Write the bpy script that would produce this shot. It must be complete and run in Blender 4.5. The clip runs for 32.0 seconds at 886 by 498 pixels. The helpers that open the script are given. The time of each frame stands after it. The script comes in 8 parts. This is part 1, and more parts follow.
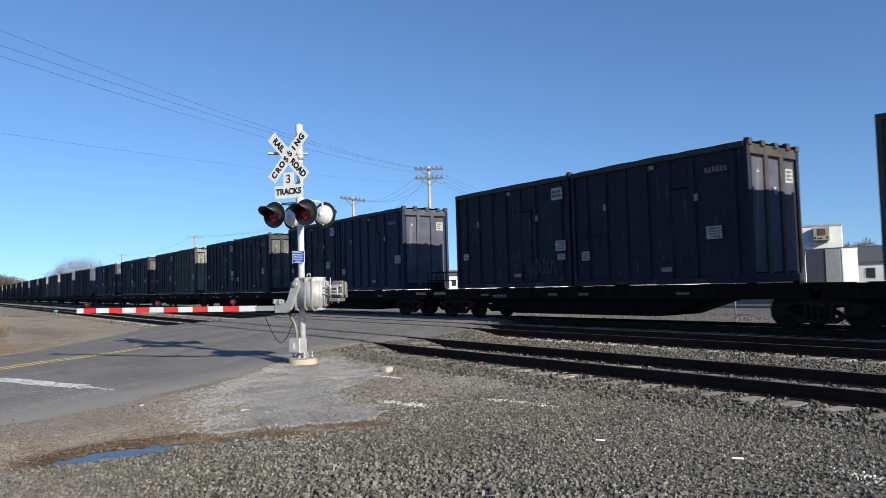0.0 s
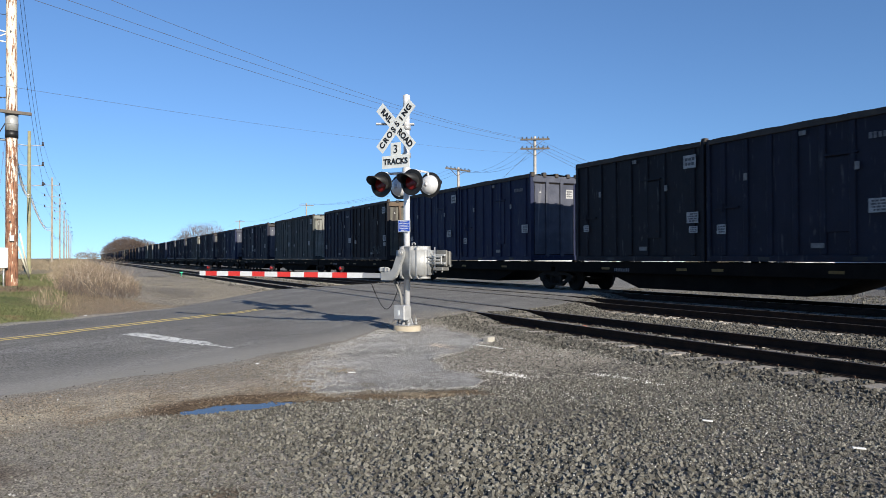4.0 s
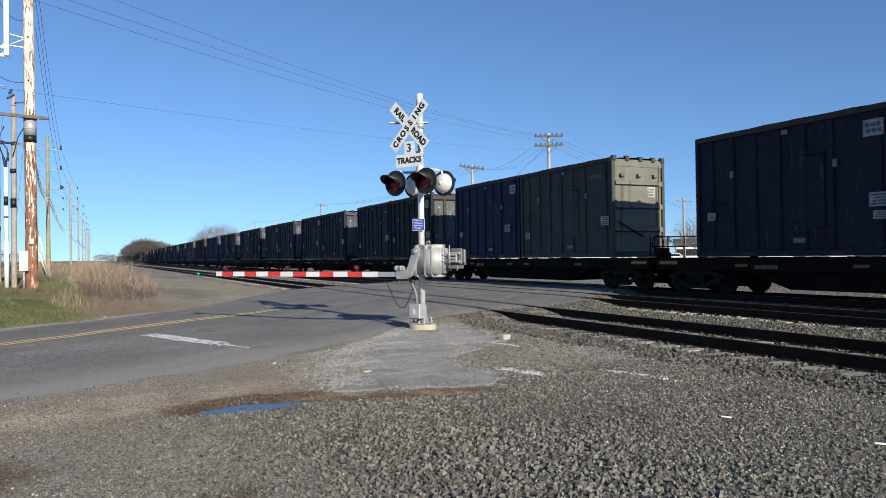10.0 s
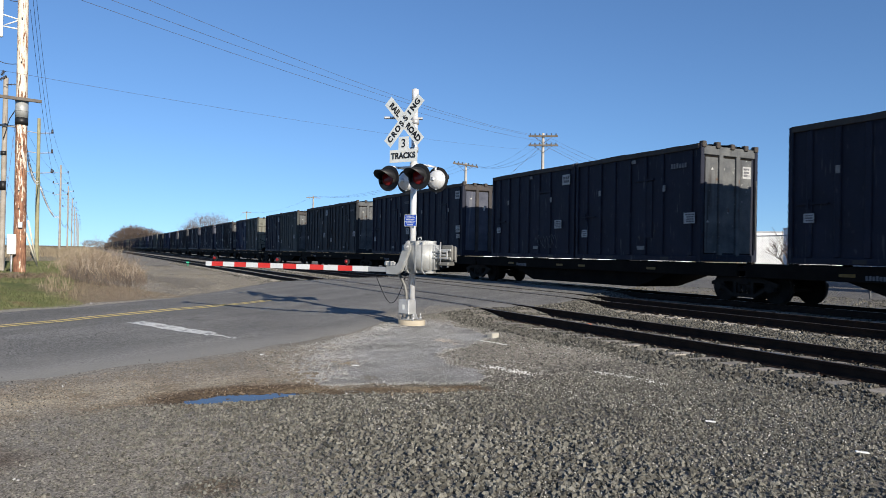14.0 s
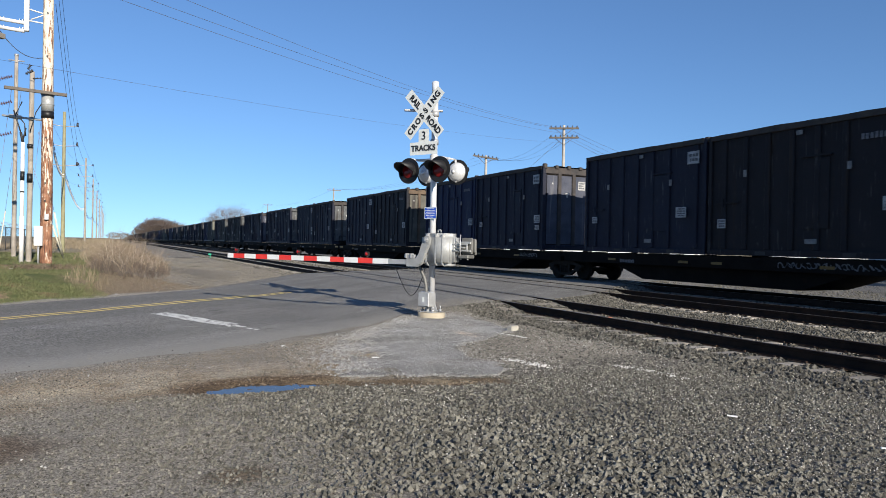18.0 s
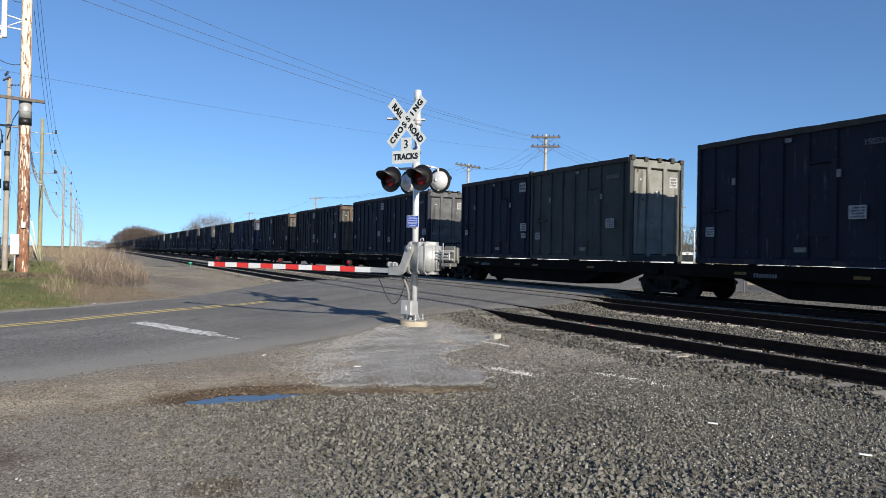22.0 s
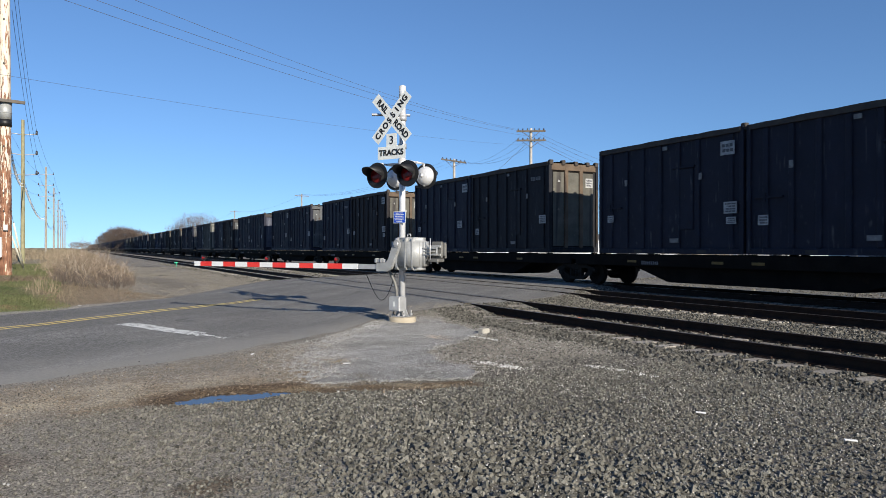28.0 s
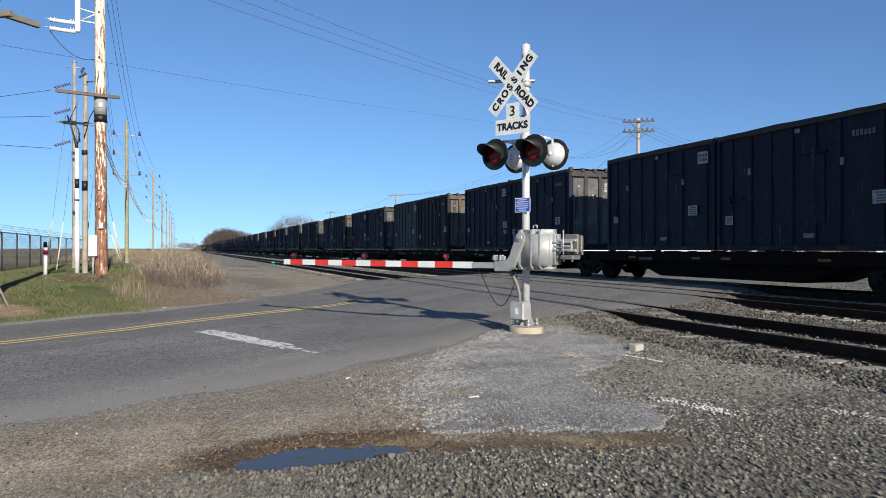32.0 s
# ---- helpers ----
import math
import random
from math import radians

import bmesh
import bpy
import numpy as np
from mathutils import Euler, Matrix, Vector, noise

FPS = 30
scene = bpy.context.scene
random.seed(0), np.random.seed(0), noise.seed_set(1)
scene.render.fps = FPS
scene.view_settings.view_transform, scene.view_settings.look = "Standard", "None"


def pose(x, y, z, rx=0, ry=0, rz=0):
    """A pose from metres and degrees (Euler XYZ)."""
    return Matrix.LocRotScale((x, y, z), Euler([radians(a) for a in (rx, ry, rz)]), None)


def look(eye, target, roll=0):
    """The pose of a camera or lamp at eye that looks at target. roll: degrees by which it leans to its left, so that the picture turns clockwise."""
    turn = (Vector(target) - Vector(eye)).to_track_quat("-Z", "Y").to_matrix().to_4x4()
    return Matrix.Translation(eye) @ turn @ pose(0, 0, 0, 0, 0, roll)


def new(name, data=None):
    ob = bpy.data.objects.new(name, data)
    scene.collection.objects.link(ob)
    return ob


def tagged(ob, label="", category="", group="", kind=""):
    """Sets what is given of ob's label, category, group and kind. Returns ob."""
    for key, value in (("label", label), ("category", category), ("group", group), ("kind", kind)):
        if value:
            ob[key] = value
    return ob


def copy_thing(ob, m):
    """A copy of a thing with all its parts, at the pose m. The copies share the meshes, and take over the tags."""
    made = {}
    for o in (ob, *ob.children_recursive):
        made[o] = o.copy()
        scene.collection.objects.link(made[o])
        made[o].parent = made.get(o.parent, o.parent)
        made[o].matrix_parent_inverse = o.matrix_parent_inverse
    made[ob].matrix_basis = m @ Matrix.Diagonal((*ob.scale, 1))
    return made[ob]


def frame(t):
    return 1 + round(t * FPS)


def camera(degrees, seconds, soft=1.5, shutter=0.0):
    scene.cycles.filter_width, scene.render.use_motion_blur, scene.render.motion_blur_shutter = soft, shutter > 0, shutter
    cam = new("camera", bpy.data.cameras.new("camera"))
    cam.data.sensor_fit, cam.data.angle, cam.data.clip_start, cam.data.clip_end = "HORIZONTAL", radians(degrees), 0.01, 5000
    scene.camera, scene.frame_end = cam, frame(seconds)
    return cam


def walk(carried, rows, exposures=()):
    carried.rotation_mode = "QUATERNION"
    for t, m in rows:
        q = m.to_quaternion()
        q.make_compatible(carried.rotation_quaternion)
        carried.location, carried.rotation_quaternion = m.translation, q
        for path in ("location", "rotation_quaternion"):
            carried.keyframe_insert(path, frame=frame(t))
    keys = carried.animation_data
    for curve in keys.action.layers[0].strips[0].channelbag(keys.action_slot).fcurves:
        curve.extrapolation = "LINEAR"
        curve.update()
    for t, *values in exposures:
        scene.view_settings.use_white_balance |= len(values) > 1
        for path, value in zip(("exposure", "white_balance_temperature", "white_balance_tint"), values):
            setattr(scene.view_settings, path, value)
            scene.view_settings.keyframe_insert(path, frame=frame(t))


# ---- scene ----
cam = camera(64.0, 32.0, soft=0.65, shutter=0.08)
PATH = [
    (0, 0.000, 0.000, 1.530, 92.914, 1.549, -35.505),
    (0.5, 0.000, 0.000, 1.530, 92.342, 0.430, -36.638),
    (1, 0.000, 0.000, 1.530, 90.943, 1.096, -35.553),
    (1.5, 0.000, 0.000, 1.530, 90.234, 0.891, -34.320),
    (2, 0.000, 0.000, 1.530, 89.668, 0.836, -31.913),
    (2.5, 0.000, 0.000, 1.530, 90.182, -0.113, -29.425),
    (3, 0.000, 0.000, 1.530, 90.176, -0.360, -27.860),
    (3.5, 0.000, 0.000, 1.530, 90.401, -0.031, -27.399),
    (5.5, 0.000, 0.000, 1.530, 91.070, 0.269, -26.873),
    (6, 0.000, 0.000, 1.530, 90.816, -0.250, -27.444),
    (6.5, 0.000, 0.000, 1.530, 90.852, 0.067, -27.807),
    (7, 0.000, 0.000, 1.530, 90.798, -0.015, -27.065),
    (7.5, 0.000, 0.000, 1.530, 90.341, 0.048, -25.627),
    (8, 0.000, 0.000, 1.530, 90.770, -0.049, -25.221),
    (8.5, 0.000, 0.000, 1.530, 90.491, -0.172, -25.589),
    (9, 0.000, 0.000, 1.530, 90.375, 0.119, -25.495),
    (9.5, 0.000, 0.000, 1.530, 90.629, 0.642, -26.320),
    (10, 0.000, 0.000, 1.530, 90.539, 0.844, -25.972),
    (10.5, 0.000, 0.000, 1.530, 90.056, 0.641, -25.750),
    (11, 0.000, 0.000, 1.530, 90.080, -0.296, -26.293),
    (11.5, 0.000, 0.000, 1.530, 90.225, -1.183, -26.398),
    (12, 0.000, 0.000, 1.530, 90.089, -2.381, -26.249),
    (12.5, 0.000, 0.000, 1.530, 89.808, -1.636, -26.239),
    (13, 0.000, 0.000, 1.530, 90.253, -1.147, -26.522),
    (13.5, 0.000, 0.000, 1.530, 90.348, -1.256, -26.693),
    (14, 0.000, 0.000, 1.530, 90.272, -0.966, -26.702),
    (14.5, 0.000, 0.000, 1.530, 90.063, -1.111, -26.388),
    (16.5, 0.000, 0.000, 1.530, 89.902, -0.986, -25.811),
    (17, 0.000, 0.000, 1.530, 89.650, -1.049, -25.183),
    (17.5, 0.000, 0.000, 1.530, 89.464, -1.094, -24.969),
    (18, 0.000, 0.000, 1.530, 89.647, -1.109, -25.097),
    (18.5, 0.000, 0.000, 1.530, 90.116, -0.859, -25.606),
    (19, 0.000, 0.000, 1.530, 89.922, -0.664, -25.876),
    (19.5, 0.000, 0.000, 1.530, 90.122, -1.296, -26.386),
    (20, 0.000, 0.000, 1.530, 90.457, -1.320, -26.360),
    (20.5, 0.000, 0.000, 1.530, 90.197, -0.939, -26.383),
    (21, 0.000, 0.000, 1.530, 89.886, -0.388, -26.526),
    (21.5, 0.000, 0.000, 1.530, 89.778, -0.653, -25.905),
    (22, 0.000, 0.000, 1.530, 90.352, -1.088, -26.514),
    (22.5, 0.000, 0.000, 1.530, 91.166, -1.234, -26.515),
    (23, 0.000, 0.000, 1.530, 91.170, -0.572, -26.737),
    (23.5, 0.000, 0.000, 1.530, 90.888, -0.183, -26.719),
    (24, 0.000, 0.000, 1.530, 90.479, -0.156, -26.076),
    (24.5, 0.000, 0.000, 1.530, 90.923, 0.629, -27.114),
    (25, 0.000, 0.000, 1.530, 90.414, -0.177, -27.069),
    (25.5, 0.000, 0.000, 1.530, 90.845, 0.281, -26.912),
    (26, 0.000, 0.000, 1.530, 90.822, 0.451, -26.650),
    (26.5, 0.000, 0.000, 1.530, 90.379, 0.956, -27.428),
    (28.5, 0.000, 0.000, 1.530, 90.063, -0.618, -27.129),
    (29, 0.000, 0.000, 1.530, 90.689, -0.124, -25.442),
    (29.5, 0.000, 0.000, 1.530, 90.699, 0.119, -24.372),
    (30, 0.000, 0.000, 1.530, 90.328, 0.425, -23.898),
    (30.5, 0.000, 0.000, 1.530, 89.991, 0.469, -22.279),
    (31, 0.000, 0.000, 1.530, 89.876, 0.956, -20.958),
    (31.5, 0.000, 0.000, 1.530, 89.523, 0.805, -20.260),
    (31.7, 0.000, 0.000, 1.530, 89.523, 0.805, -20.710),
    (31.8, 0.130, 0.590, 1.509, 89.630, 0.620, -20.600),
    (31.9, 0.377, 1.694, 1.470, 89.830, 0.300, -20.330),
    (32, 0.571, 2.566, 1.440, 89.988, 0.041, -20.143),
]
walk(cam, [(t, pose(*p)) for t, *p in PATH], [(0, 0.77), (3, 0.79), (6, 0.65), (13, 0.65), (17, 0.69), (21, 0.68), (26, 0.65), (29, 0.64), (30, 0.60), (32, 0.60)])

# ---- sky, sun ----
SUN_EL, SUN_AZ = radians(21.6), math.atan2(0.077, -0.997)      # azimuth from +y towards +x
world = bpy.data.worlds.new("sky")
scene.world = world
world.use_nodes = True
wn = world.node_tree.nodes
sky = wn.new("ShaderNodeTexSky")
sky.sky_type, sky.sun_disc = "NISHITA", False
sky.sun_elevation, sky.sun_rotation = SUN_EL, SUN_AZ
sky.altitude, sky.air_density, sky.dust_density, sky.ozone_density = 0, 1.0, 0.1, 5.5
tint = wn.new("ShaderNodeMix")
tint.data_type, tint.blend_type = "RGBA", "MULTIPLY"
tint.inputs[0].default_value, tint.inputs[7].default_value = 1.0, (0.968, 1.02, 1.085, 1)
aim = wn.new("ShaderNodeTexCoord")
raised = wn.new("ShaderNodeVectorMath")          # clear dry air: the horizon keeps the colour that the sky has a little higher
raised.operation, raised.inputs[1].default_value = "ADD", (0, 0, 0.075)
unit_way = wn.new("ShaderNodeVectorMath")
unit_way.operation = "NORMALIZE"
world.node_tree.links.new(aim.outputs["Generated"], raised.inputs[0])
world.node_tree.links.new(raised.outputs[0], unit_way.inputs[0])
world.node_tree.links.new(unit_way.outputs[0], sky.inputs["Vector"])
world.node_tree.links.new(sky.outputs["Color"], tint.inputs[6])
world.node_tree.links.new(tint.outputs[2], wn["Background"].inputs["Color"])
wn["Background"].inputs["Strength"].default_value = 0.0845
sun = new("sun", bpy.data.lights.new("sun", "SUN"))
sun.data.energy, sun.data.angle, sun.data.color = 5.0, radians(0.53), (1.0, 0.92, 0.79)
to_sun = Vector((math.sin(SUN_AZ) * math.cos(SUN_EL), math.cos(SUN_AZ) * math.cos(SUN_EL), math.sin(SUN_EL)))
sun.matrix_world = look(to_sun * 60, (0, 0, 0))


# ---- materials ----
def mat(name, c1, c2, rough=(0.6, 0.9), scale=3.0, fine=60.0, bump=0.2, metal=0.0, island=0.0, rand=0.0, spots=None, streak=None, spec=0.4, specks=None, cracks=None, pebbles=None, scuffs=None, dents=None):
    """Two-scale procedural surface: c1 to c2 over large noise, fine grain, optional spots (colour, scale, cover) and vertical streaks (colour, scale, cover)."""
    m = bpy.data.materials.new(name)
    m.use_nodes = True
    n, l = m.node_tree.nodes, m.node_tree.links
    b = n["Principled BSDF"]
    tc = n.new("ShaderNodeTexCoord")

    def noise_at(s, detail=4.0, vec=None):
        t = n.new("ShaderNodeTexNoise")
        t.inputs["Scale"].default_value, t.inputs["Detail"].default_value = s, detail
        l.new(vec or tc.outputs["Object"], t.inputs["Vector"])
        return t.outputs["Fac"]

    def ramp(fac, a, z):
        r = n.new("ShaderNodeMapRange")
        r.inputs["From Min"].default_value, r.inputs["From Max"].default_value = a, z
        l.new(fac, r.inputs["Value"])
        return r.outputs["Result"]

    def mix(fac, x, y, kind="MIX"):
        q = n.new("ShaderNodeMix")
        q.data_type, q.blend_type = "RGBA", kind
        for s, v in ((q.inputs[0], fac), (q.inputs[6], x), (q.inputs[7], y)):
            if isinstance(v, bpy.types.NodeSocket):
                l.new(v, s)
            else:
                s.default_value = v if isinstance(v, float) else (*v, 1)
        return q.outputs[2]

    big, small = noise_at(scale), noise_at(fine, 2.0)
    col = mix(ramp(big, 0.35, 0.65), c1, c2)
    grain = n.new("ShaderNodeMapRange")
    grain.inputs["To Min"].default_value, grain.inputs["To Max"].default_value = 0.72, 1.28
    l.new(small, grain.inputs["Value"])
    gray = n.new("ShaderNodeCombineColor")
    for i in range(3):
        l.new(grain.outputs["Result"], gray.inputs[i])
    col = mix(1.0, col, gray.outputs["Color"], "MULTIPLY")
    if island or rand:
        if island:
            src = n.new("ShaderNodeNewGeometry").outputs["Random Per Island"]
        else:
            src = n.new("ShaderNodeObjectInfo").outputs["Random"]
        v = n.new("ShaderNodeMapRange")
        v.inputs["To Min"].default_value, v.inputs["To Max"].default_value = 1 - (island or rand), 1 + (island or rand)
        l.new(src, v.inputs["Value"])
        g2 = n.new("ShaderNodeCombineColor")
        for i in range(3):
            l.new(v.outputs["Result"], g2.inputs[i])
        col = mix(1.0, col, g2.outputs["Color"], "MULTIPLY")
    if streak:
        mp = n.new("ShaderNodeMapping")
        mp.inputs["Scale"].default_value = (1, 1, 0.06)
        l.new(tc.outputs["Object"], mp.inputs["Vector"])
        col = mix(ramp(noise_at(streak[1], 3.0, mp.outputs["Vector"]), 1 - streak[2], 1 - streak[2] + 0.12), col, streak[0])
    if spots:
        col = mix(ramp(noise_at(spots[1], 5.0), 1 - spots[2], 1 - spots[2] + 0.06), col, spots[0])
    if specks:
        col = mix(ramp(noise_at(specks[1], 2.0), 1 - specks[2], 1 - specks[2] + 0.08), col, specks[0])
    if pebbles:                      # (size, contrast): packed grit, each grain with its own tone
        pv = n.new("ShaderNodeTexVoronoi")
        pv.inputs["Scale"].default_value = pebbles[0]
        pv.inputs["Randomness"].default_value = 1.0
        l.new(tc.outputs["Object"], pv.inputs["Vector"])
        tone = n.new("ShaderNodeSeparateColor")
        l.new(pv.outputs["Color"], tone.inputs[0])
        tr_ = n.new("ShaderNodeMapRange")
        tr_.inputs["To Min"].default_value, tr_.inputs["To Max"].default_value = 1 - pebbles[1], 1 + pebbles[1]
        l.new(tone.outputs[0], tr_.inputs["Value"])
        g3 = n.new("ShaderNodeCombineColor")
        for i in range(3):
            l.new(tr_.outputs["Result"], g3.inputs[i])
        col = mix(1.0, col, g3.outputs["Color"], "MULTIPLY")
        small = ramp(pv.outputs["Distance"], 0.7, 0.0)
    if scuffs:                       # (colour, scale, cover): broken pale scrapes and runs
        mp2 = n.new("ShaderNodeMapping")
        mp2.inputs["Scale"].default_value = (1, 1, 0.045)
        l.new(tc.outputs["Object"], mp2.inputs["Vector"])
        line_ = ramp(noise_at(scuffs[1], 2.0, mp2.outputs["Vector"]), 1 - scuffs[2], 1 - scuffs[2] + 0.05)
        gate2 = n.new("ShaderNodeMath")
        gate2.operation = "MULTIPLY"
        l.new(line_, gate2.inputs[0])
        l.new(ramp(noise_at(1.7, 4.0), 0.5, 0.62), gate2.inputs[1])
        col = mix(gate2.outputs[0], col, scuffs[0])
        mp3 = n.new("ShaderNodeMapping")
        mp3.inputs["Scale"].default_value = (1, 1, 0.4)
        mp3.inputs["Location"].default_value = (3.1, 7.7, 1.3)
        l.new(tc.outputs["Object"], mp3.inputs["Vector"])
        col = mix(ramp(noise_at(6.0, 5.0, mp3.outputs["Vector"]), 0.66, 0.78), col, scuffs[0])
    if cracks:
        vo = n.new("ShaderNodeTexVoronoi")
        vo.feature = "DISTANCE_TO_EDGE"
        vo.inputs["Scale"].default_value = cracks[1]
        warp = n.new("ShaderNodeVectorMath")
        warp.operation = "ADD"
        jit = n.new("ShaderNodeTexNoise")
        jit.inputs["Scale"].default_value = 2.0
        l.new(tc.outputs["Object"], jit.inputs["Vector"])
        l.new(tc.outputs["Object"], warp.inputs[0])
        l.new(jit.outputs["Color"], warp.inputs[1])
        l.new(warp.outputs[0], vo.inputs["Vector"])
        gate_ = n.new("ShaderNodeMath")
        gate_.operation = "MULTIPLY"
        l.new(ramp(vo.outputs["Distance"], cracks[2], 0.0), gate_.inputs[0])
        l.new(ramp(noise_at(0.35, 2.0), 0.45, 0.62), gate_.inputs[1])
        col = mix(gate_.outputs[0], col, cracks[0])
    l.new(col, b.inputs["Base Color"])
    rr = n.new("ShaderNodeMapRange")
    rr.inputs["To Min"].default_value, rr.inputs["To Max"].default_value = rough
    l.new(big, rr.inputs["Value"])
    l.new(rr.outputs["Result"], b.inputs["Roughness"])
    b.inputs["Metallic"].default_value = metal
    b.inputs["Specular IOR Level"].default_value = spec
    if bump:
        bp = n.new("ShaderNodeBump")
        bp.inputs["Strength"].default_value, bp.inputs["Distance"].default_value = bump, 0.02
        l.new(small, bp.inputs["Height"])
        l.new(bp.outputs["Normal"], b.inputs["Normal"])
        if dents:                    # (scale, strength): buckled sheet steel
            big_bp = n.new("ShaderNodeBump")
            big_bp.inputs["Strength"].default_value, big_bp.inputs["Distance"].default_value = dents[1], 0.08
            l.new(noise_at(dents[0], 2.0), big_bp.inputs["Height"])
            l.new(big_bp.outputs["Normal"], bp.inputs["Normal"])
    return m


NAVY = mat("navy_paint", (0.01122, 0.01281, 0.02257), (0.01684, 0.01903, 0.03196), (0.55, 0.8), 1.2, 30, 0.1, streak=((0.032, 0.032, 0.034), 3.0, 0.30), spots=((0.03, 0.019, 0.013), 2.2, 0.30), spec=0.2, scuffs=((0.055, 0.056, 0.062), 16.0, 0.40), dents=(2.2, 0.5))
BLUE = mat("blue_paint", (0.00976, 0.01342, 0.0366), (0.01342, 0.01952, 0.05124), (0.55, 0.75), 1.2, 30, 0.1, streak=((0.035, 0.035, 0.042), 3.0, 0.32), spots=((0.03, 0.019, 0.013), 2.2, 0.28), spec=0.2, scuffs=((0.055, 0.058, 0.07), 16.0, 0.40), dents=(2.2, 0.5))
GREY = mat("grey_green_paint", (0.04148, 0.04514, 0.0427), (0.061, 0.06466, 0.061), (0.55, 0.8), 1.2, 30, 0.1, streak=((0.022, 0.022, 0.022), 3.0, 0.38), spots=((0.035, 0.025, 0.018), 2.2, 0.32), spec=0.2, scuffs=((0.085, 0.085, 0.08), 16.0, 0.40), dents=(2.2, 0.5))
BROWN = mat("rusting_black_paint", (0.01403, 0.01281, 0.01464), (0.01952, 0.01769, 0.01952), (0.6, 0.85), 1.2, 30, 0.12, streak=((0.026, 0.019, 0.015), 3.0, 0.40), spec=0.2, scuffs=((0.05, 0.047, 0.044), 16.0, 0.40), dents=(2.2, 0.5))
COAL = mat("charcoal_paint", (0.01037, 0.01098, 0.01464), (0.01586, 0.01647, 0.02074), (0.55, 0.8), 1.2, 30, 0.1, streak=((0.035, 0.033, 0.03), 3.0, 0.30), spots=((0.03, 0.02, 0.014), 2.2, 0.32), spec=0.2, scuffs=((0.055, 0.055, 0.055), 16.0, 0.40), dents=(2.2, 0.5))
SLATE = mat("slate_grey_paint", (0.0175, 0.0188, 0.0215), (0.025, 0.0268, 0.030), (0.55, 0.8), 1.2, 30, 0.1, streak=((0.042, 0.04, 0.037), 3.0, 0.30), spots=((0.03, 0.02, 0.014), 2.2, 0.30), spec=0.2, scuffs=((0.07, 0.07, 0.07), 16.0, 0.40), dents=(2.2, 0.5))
# paints of the containers' trailing ends, paler than those of the long sides
END_GREY = mat("grey_end_paint", (0.062, 0.065, 0.07), (0.11, 0.113, 0.113), (0.6, 0.85), 2.0, 30, 0.1, streak=((0.04, 0.036, 0.034), 5.0, 0.40), spots=((0.09, 0.055, 0.036), 3.4, 0.34), specks=((0.26, 0.26, 0.25), 7.0, 0.32), spec=0.2, dents=(2.2, 0.5))
END_BLUE = mat("blue_end_paint", (0.045, 0.05, 0.07), (0.07, 0.075, 0.098), (0.6, 0.8), 2.0, 30, 0.1, streak=((0.15, 0.15, 0.16), 4.0, 0.34), spots=((0.07, 0.042, 0.028), 3.0, 0.30), spec=0.2, dents=(2.2, 0.5))
END_BROWN = mat("brown_end_paint", (0.085, 0.06, 0.041), (0.125, 0.09, 0.062), (0.6, 0.85), 2.0, 30, 0.1, streak=((0.045, 0.034, 0.028), 4.0, 0.42), spec=0.2, dents=(2.2, 0.5))
END_OLIVE = mat("olive_grey_end_paint", (0.075, 0.072, 0.06), (0.11, 0.104, 0.088), (0.6, 0.85), 2.0, 30, 0.1, streak=((0.04, 0.036, 0.034), 4.0, 0.42), spots=((0.13, 0.12, 0.1), 5.0, 0.34), spec=0.2, dents=(2.2, 0.5))
END_PALE = mat("pale_grey_end_paint", (0.15, 0.153, 0.135), (0.21, 0.212, 0.19), (0.6, 0.85), 2.0, 30, 0.1, streak=((0.08, 0.075, 0.068), 4.0, 0.40), spots=((0.07, 0.045, 0.03), 4.0, 0.34), spec=0.2, dents=(2.2, 0.5))
LOUVRE = mat("dull_beige_paint", (0.115, 0.117, 0.096), (0.15, 0.15, 0.125), (0.5, 0.8), 2.0, 30, 0.1, streak=((0.07, 0.06, 0.047), 4.0, 0.40), spec=0.2)
BEIGE = mat("beige_paint", (0.24, 0.24, 0.195), (0.29, 0.285, 0.23), (0.5, 0.8), 2.0, 30, 0.1, streak=((0.11, 0.095, 0.07), 4.0, 0.36), spec=0.2)
TOPRAIL = mat("rusty_top_rail", (0.035, 0.03, 0.027), (0.058, 0.048, 0.04), (0.7, 0.95), 3.0, 40, 0.2, spots=((0.04, 0.03, 0.025), 4.0, 0.42))
ENDPOST = mat("rust_stained_end_post", (0.034, 0.032, 0.033), (0.058, 0.05, 0.046), (0.6, 0.85), 2.5, 40, 0.15, streak=((0.075, 0.047, 0.032), 6.0, 0.38), spots=((0.12, 0.116, 0.11), 5.0, 0.30), spec=0.2, dents=(2.2, 0.5))
TARP = mat("dusty_tarpaulin", (0.05, 0.045, 0.04), (0.08, 0.07, 0.06), (0.7, 0.95), 3.0, 40, 0.3)
DECK = mat("black_car_frame", (0.0075, 0.0064, 0.0056), (0.013, 0.0108, 0.009), (0.8, 0.95), 2.0, 30, 0.15, spots=((0.016, 0.010, 0.007), 3.0, 0.34), spec=0.06)
TRUCK = mat("sooty_cast_steel", (0.014, 0.0115, 0.0095), (0.024, 0.0195, 0.016), (0.7, 0.9), 4.0, 40, 0.2, spec=0.1)
PLACARD = mat("white_placard", (0.23, 0.23, 0.23), (0.36, 0.36, 0.35), (0.5, 0.7), 6.0, 60, 0.05)
PLACARD_DIM = mat("grimy_label", (0.13, 0.128, 0.125), (0.22, 0.215, 0.21), (0.6, 0.8), 9.0, 60, 0.05)
INK = mat("grey_lettering", (0.06, 0.06, 0.066), (0.09, 0.09, 0.1), (0.5, 0.7), 6.0, 60, 0)
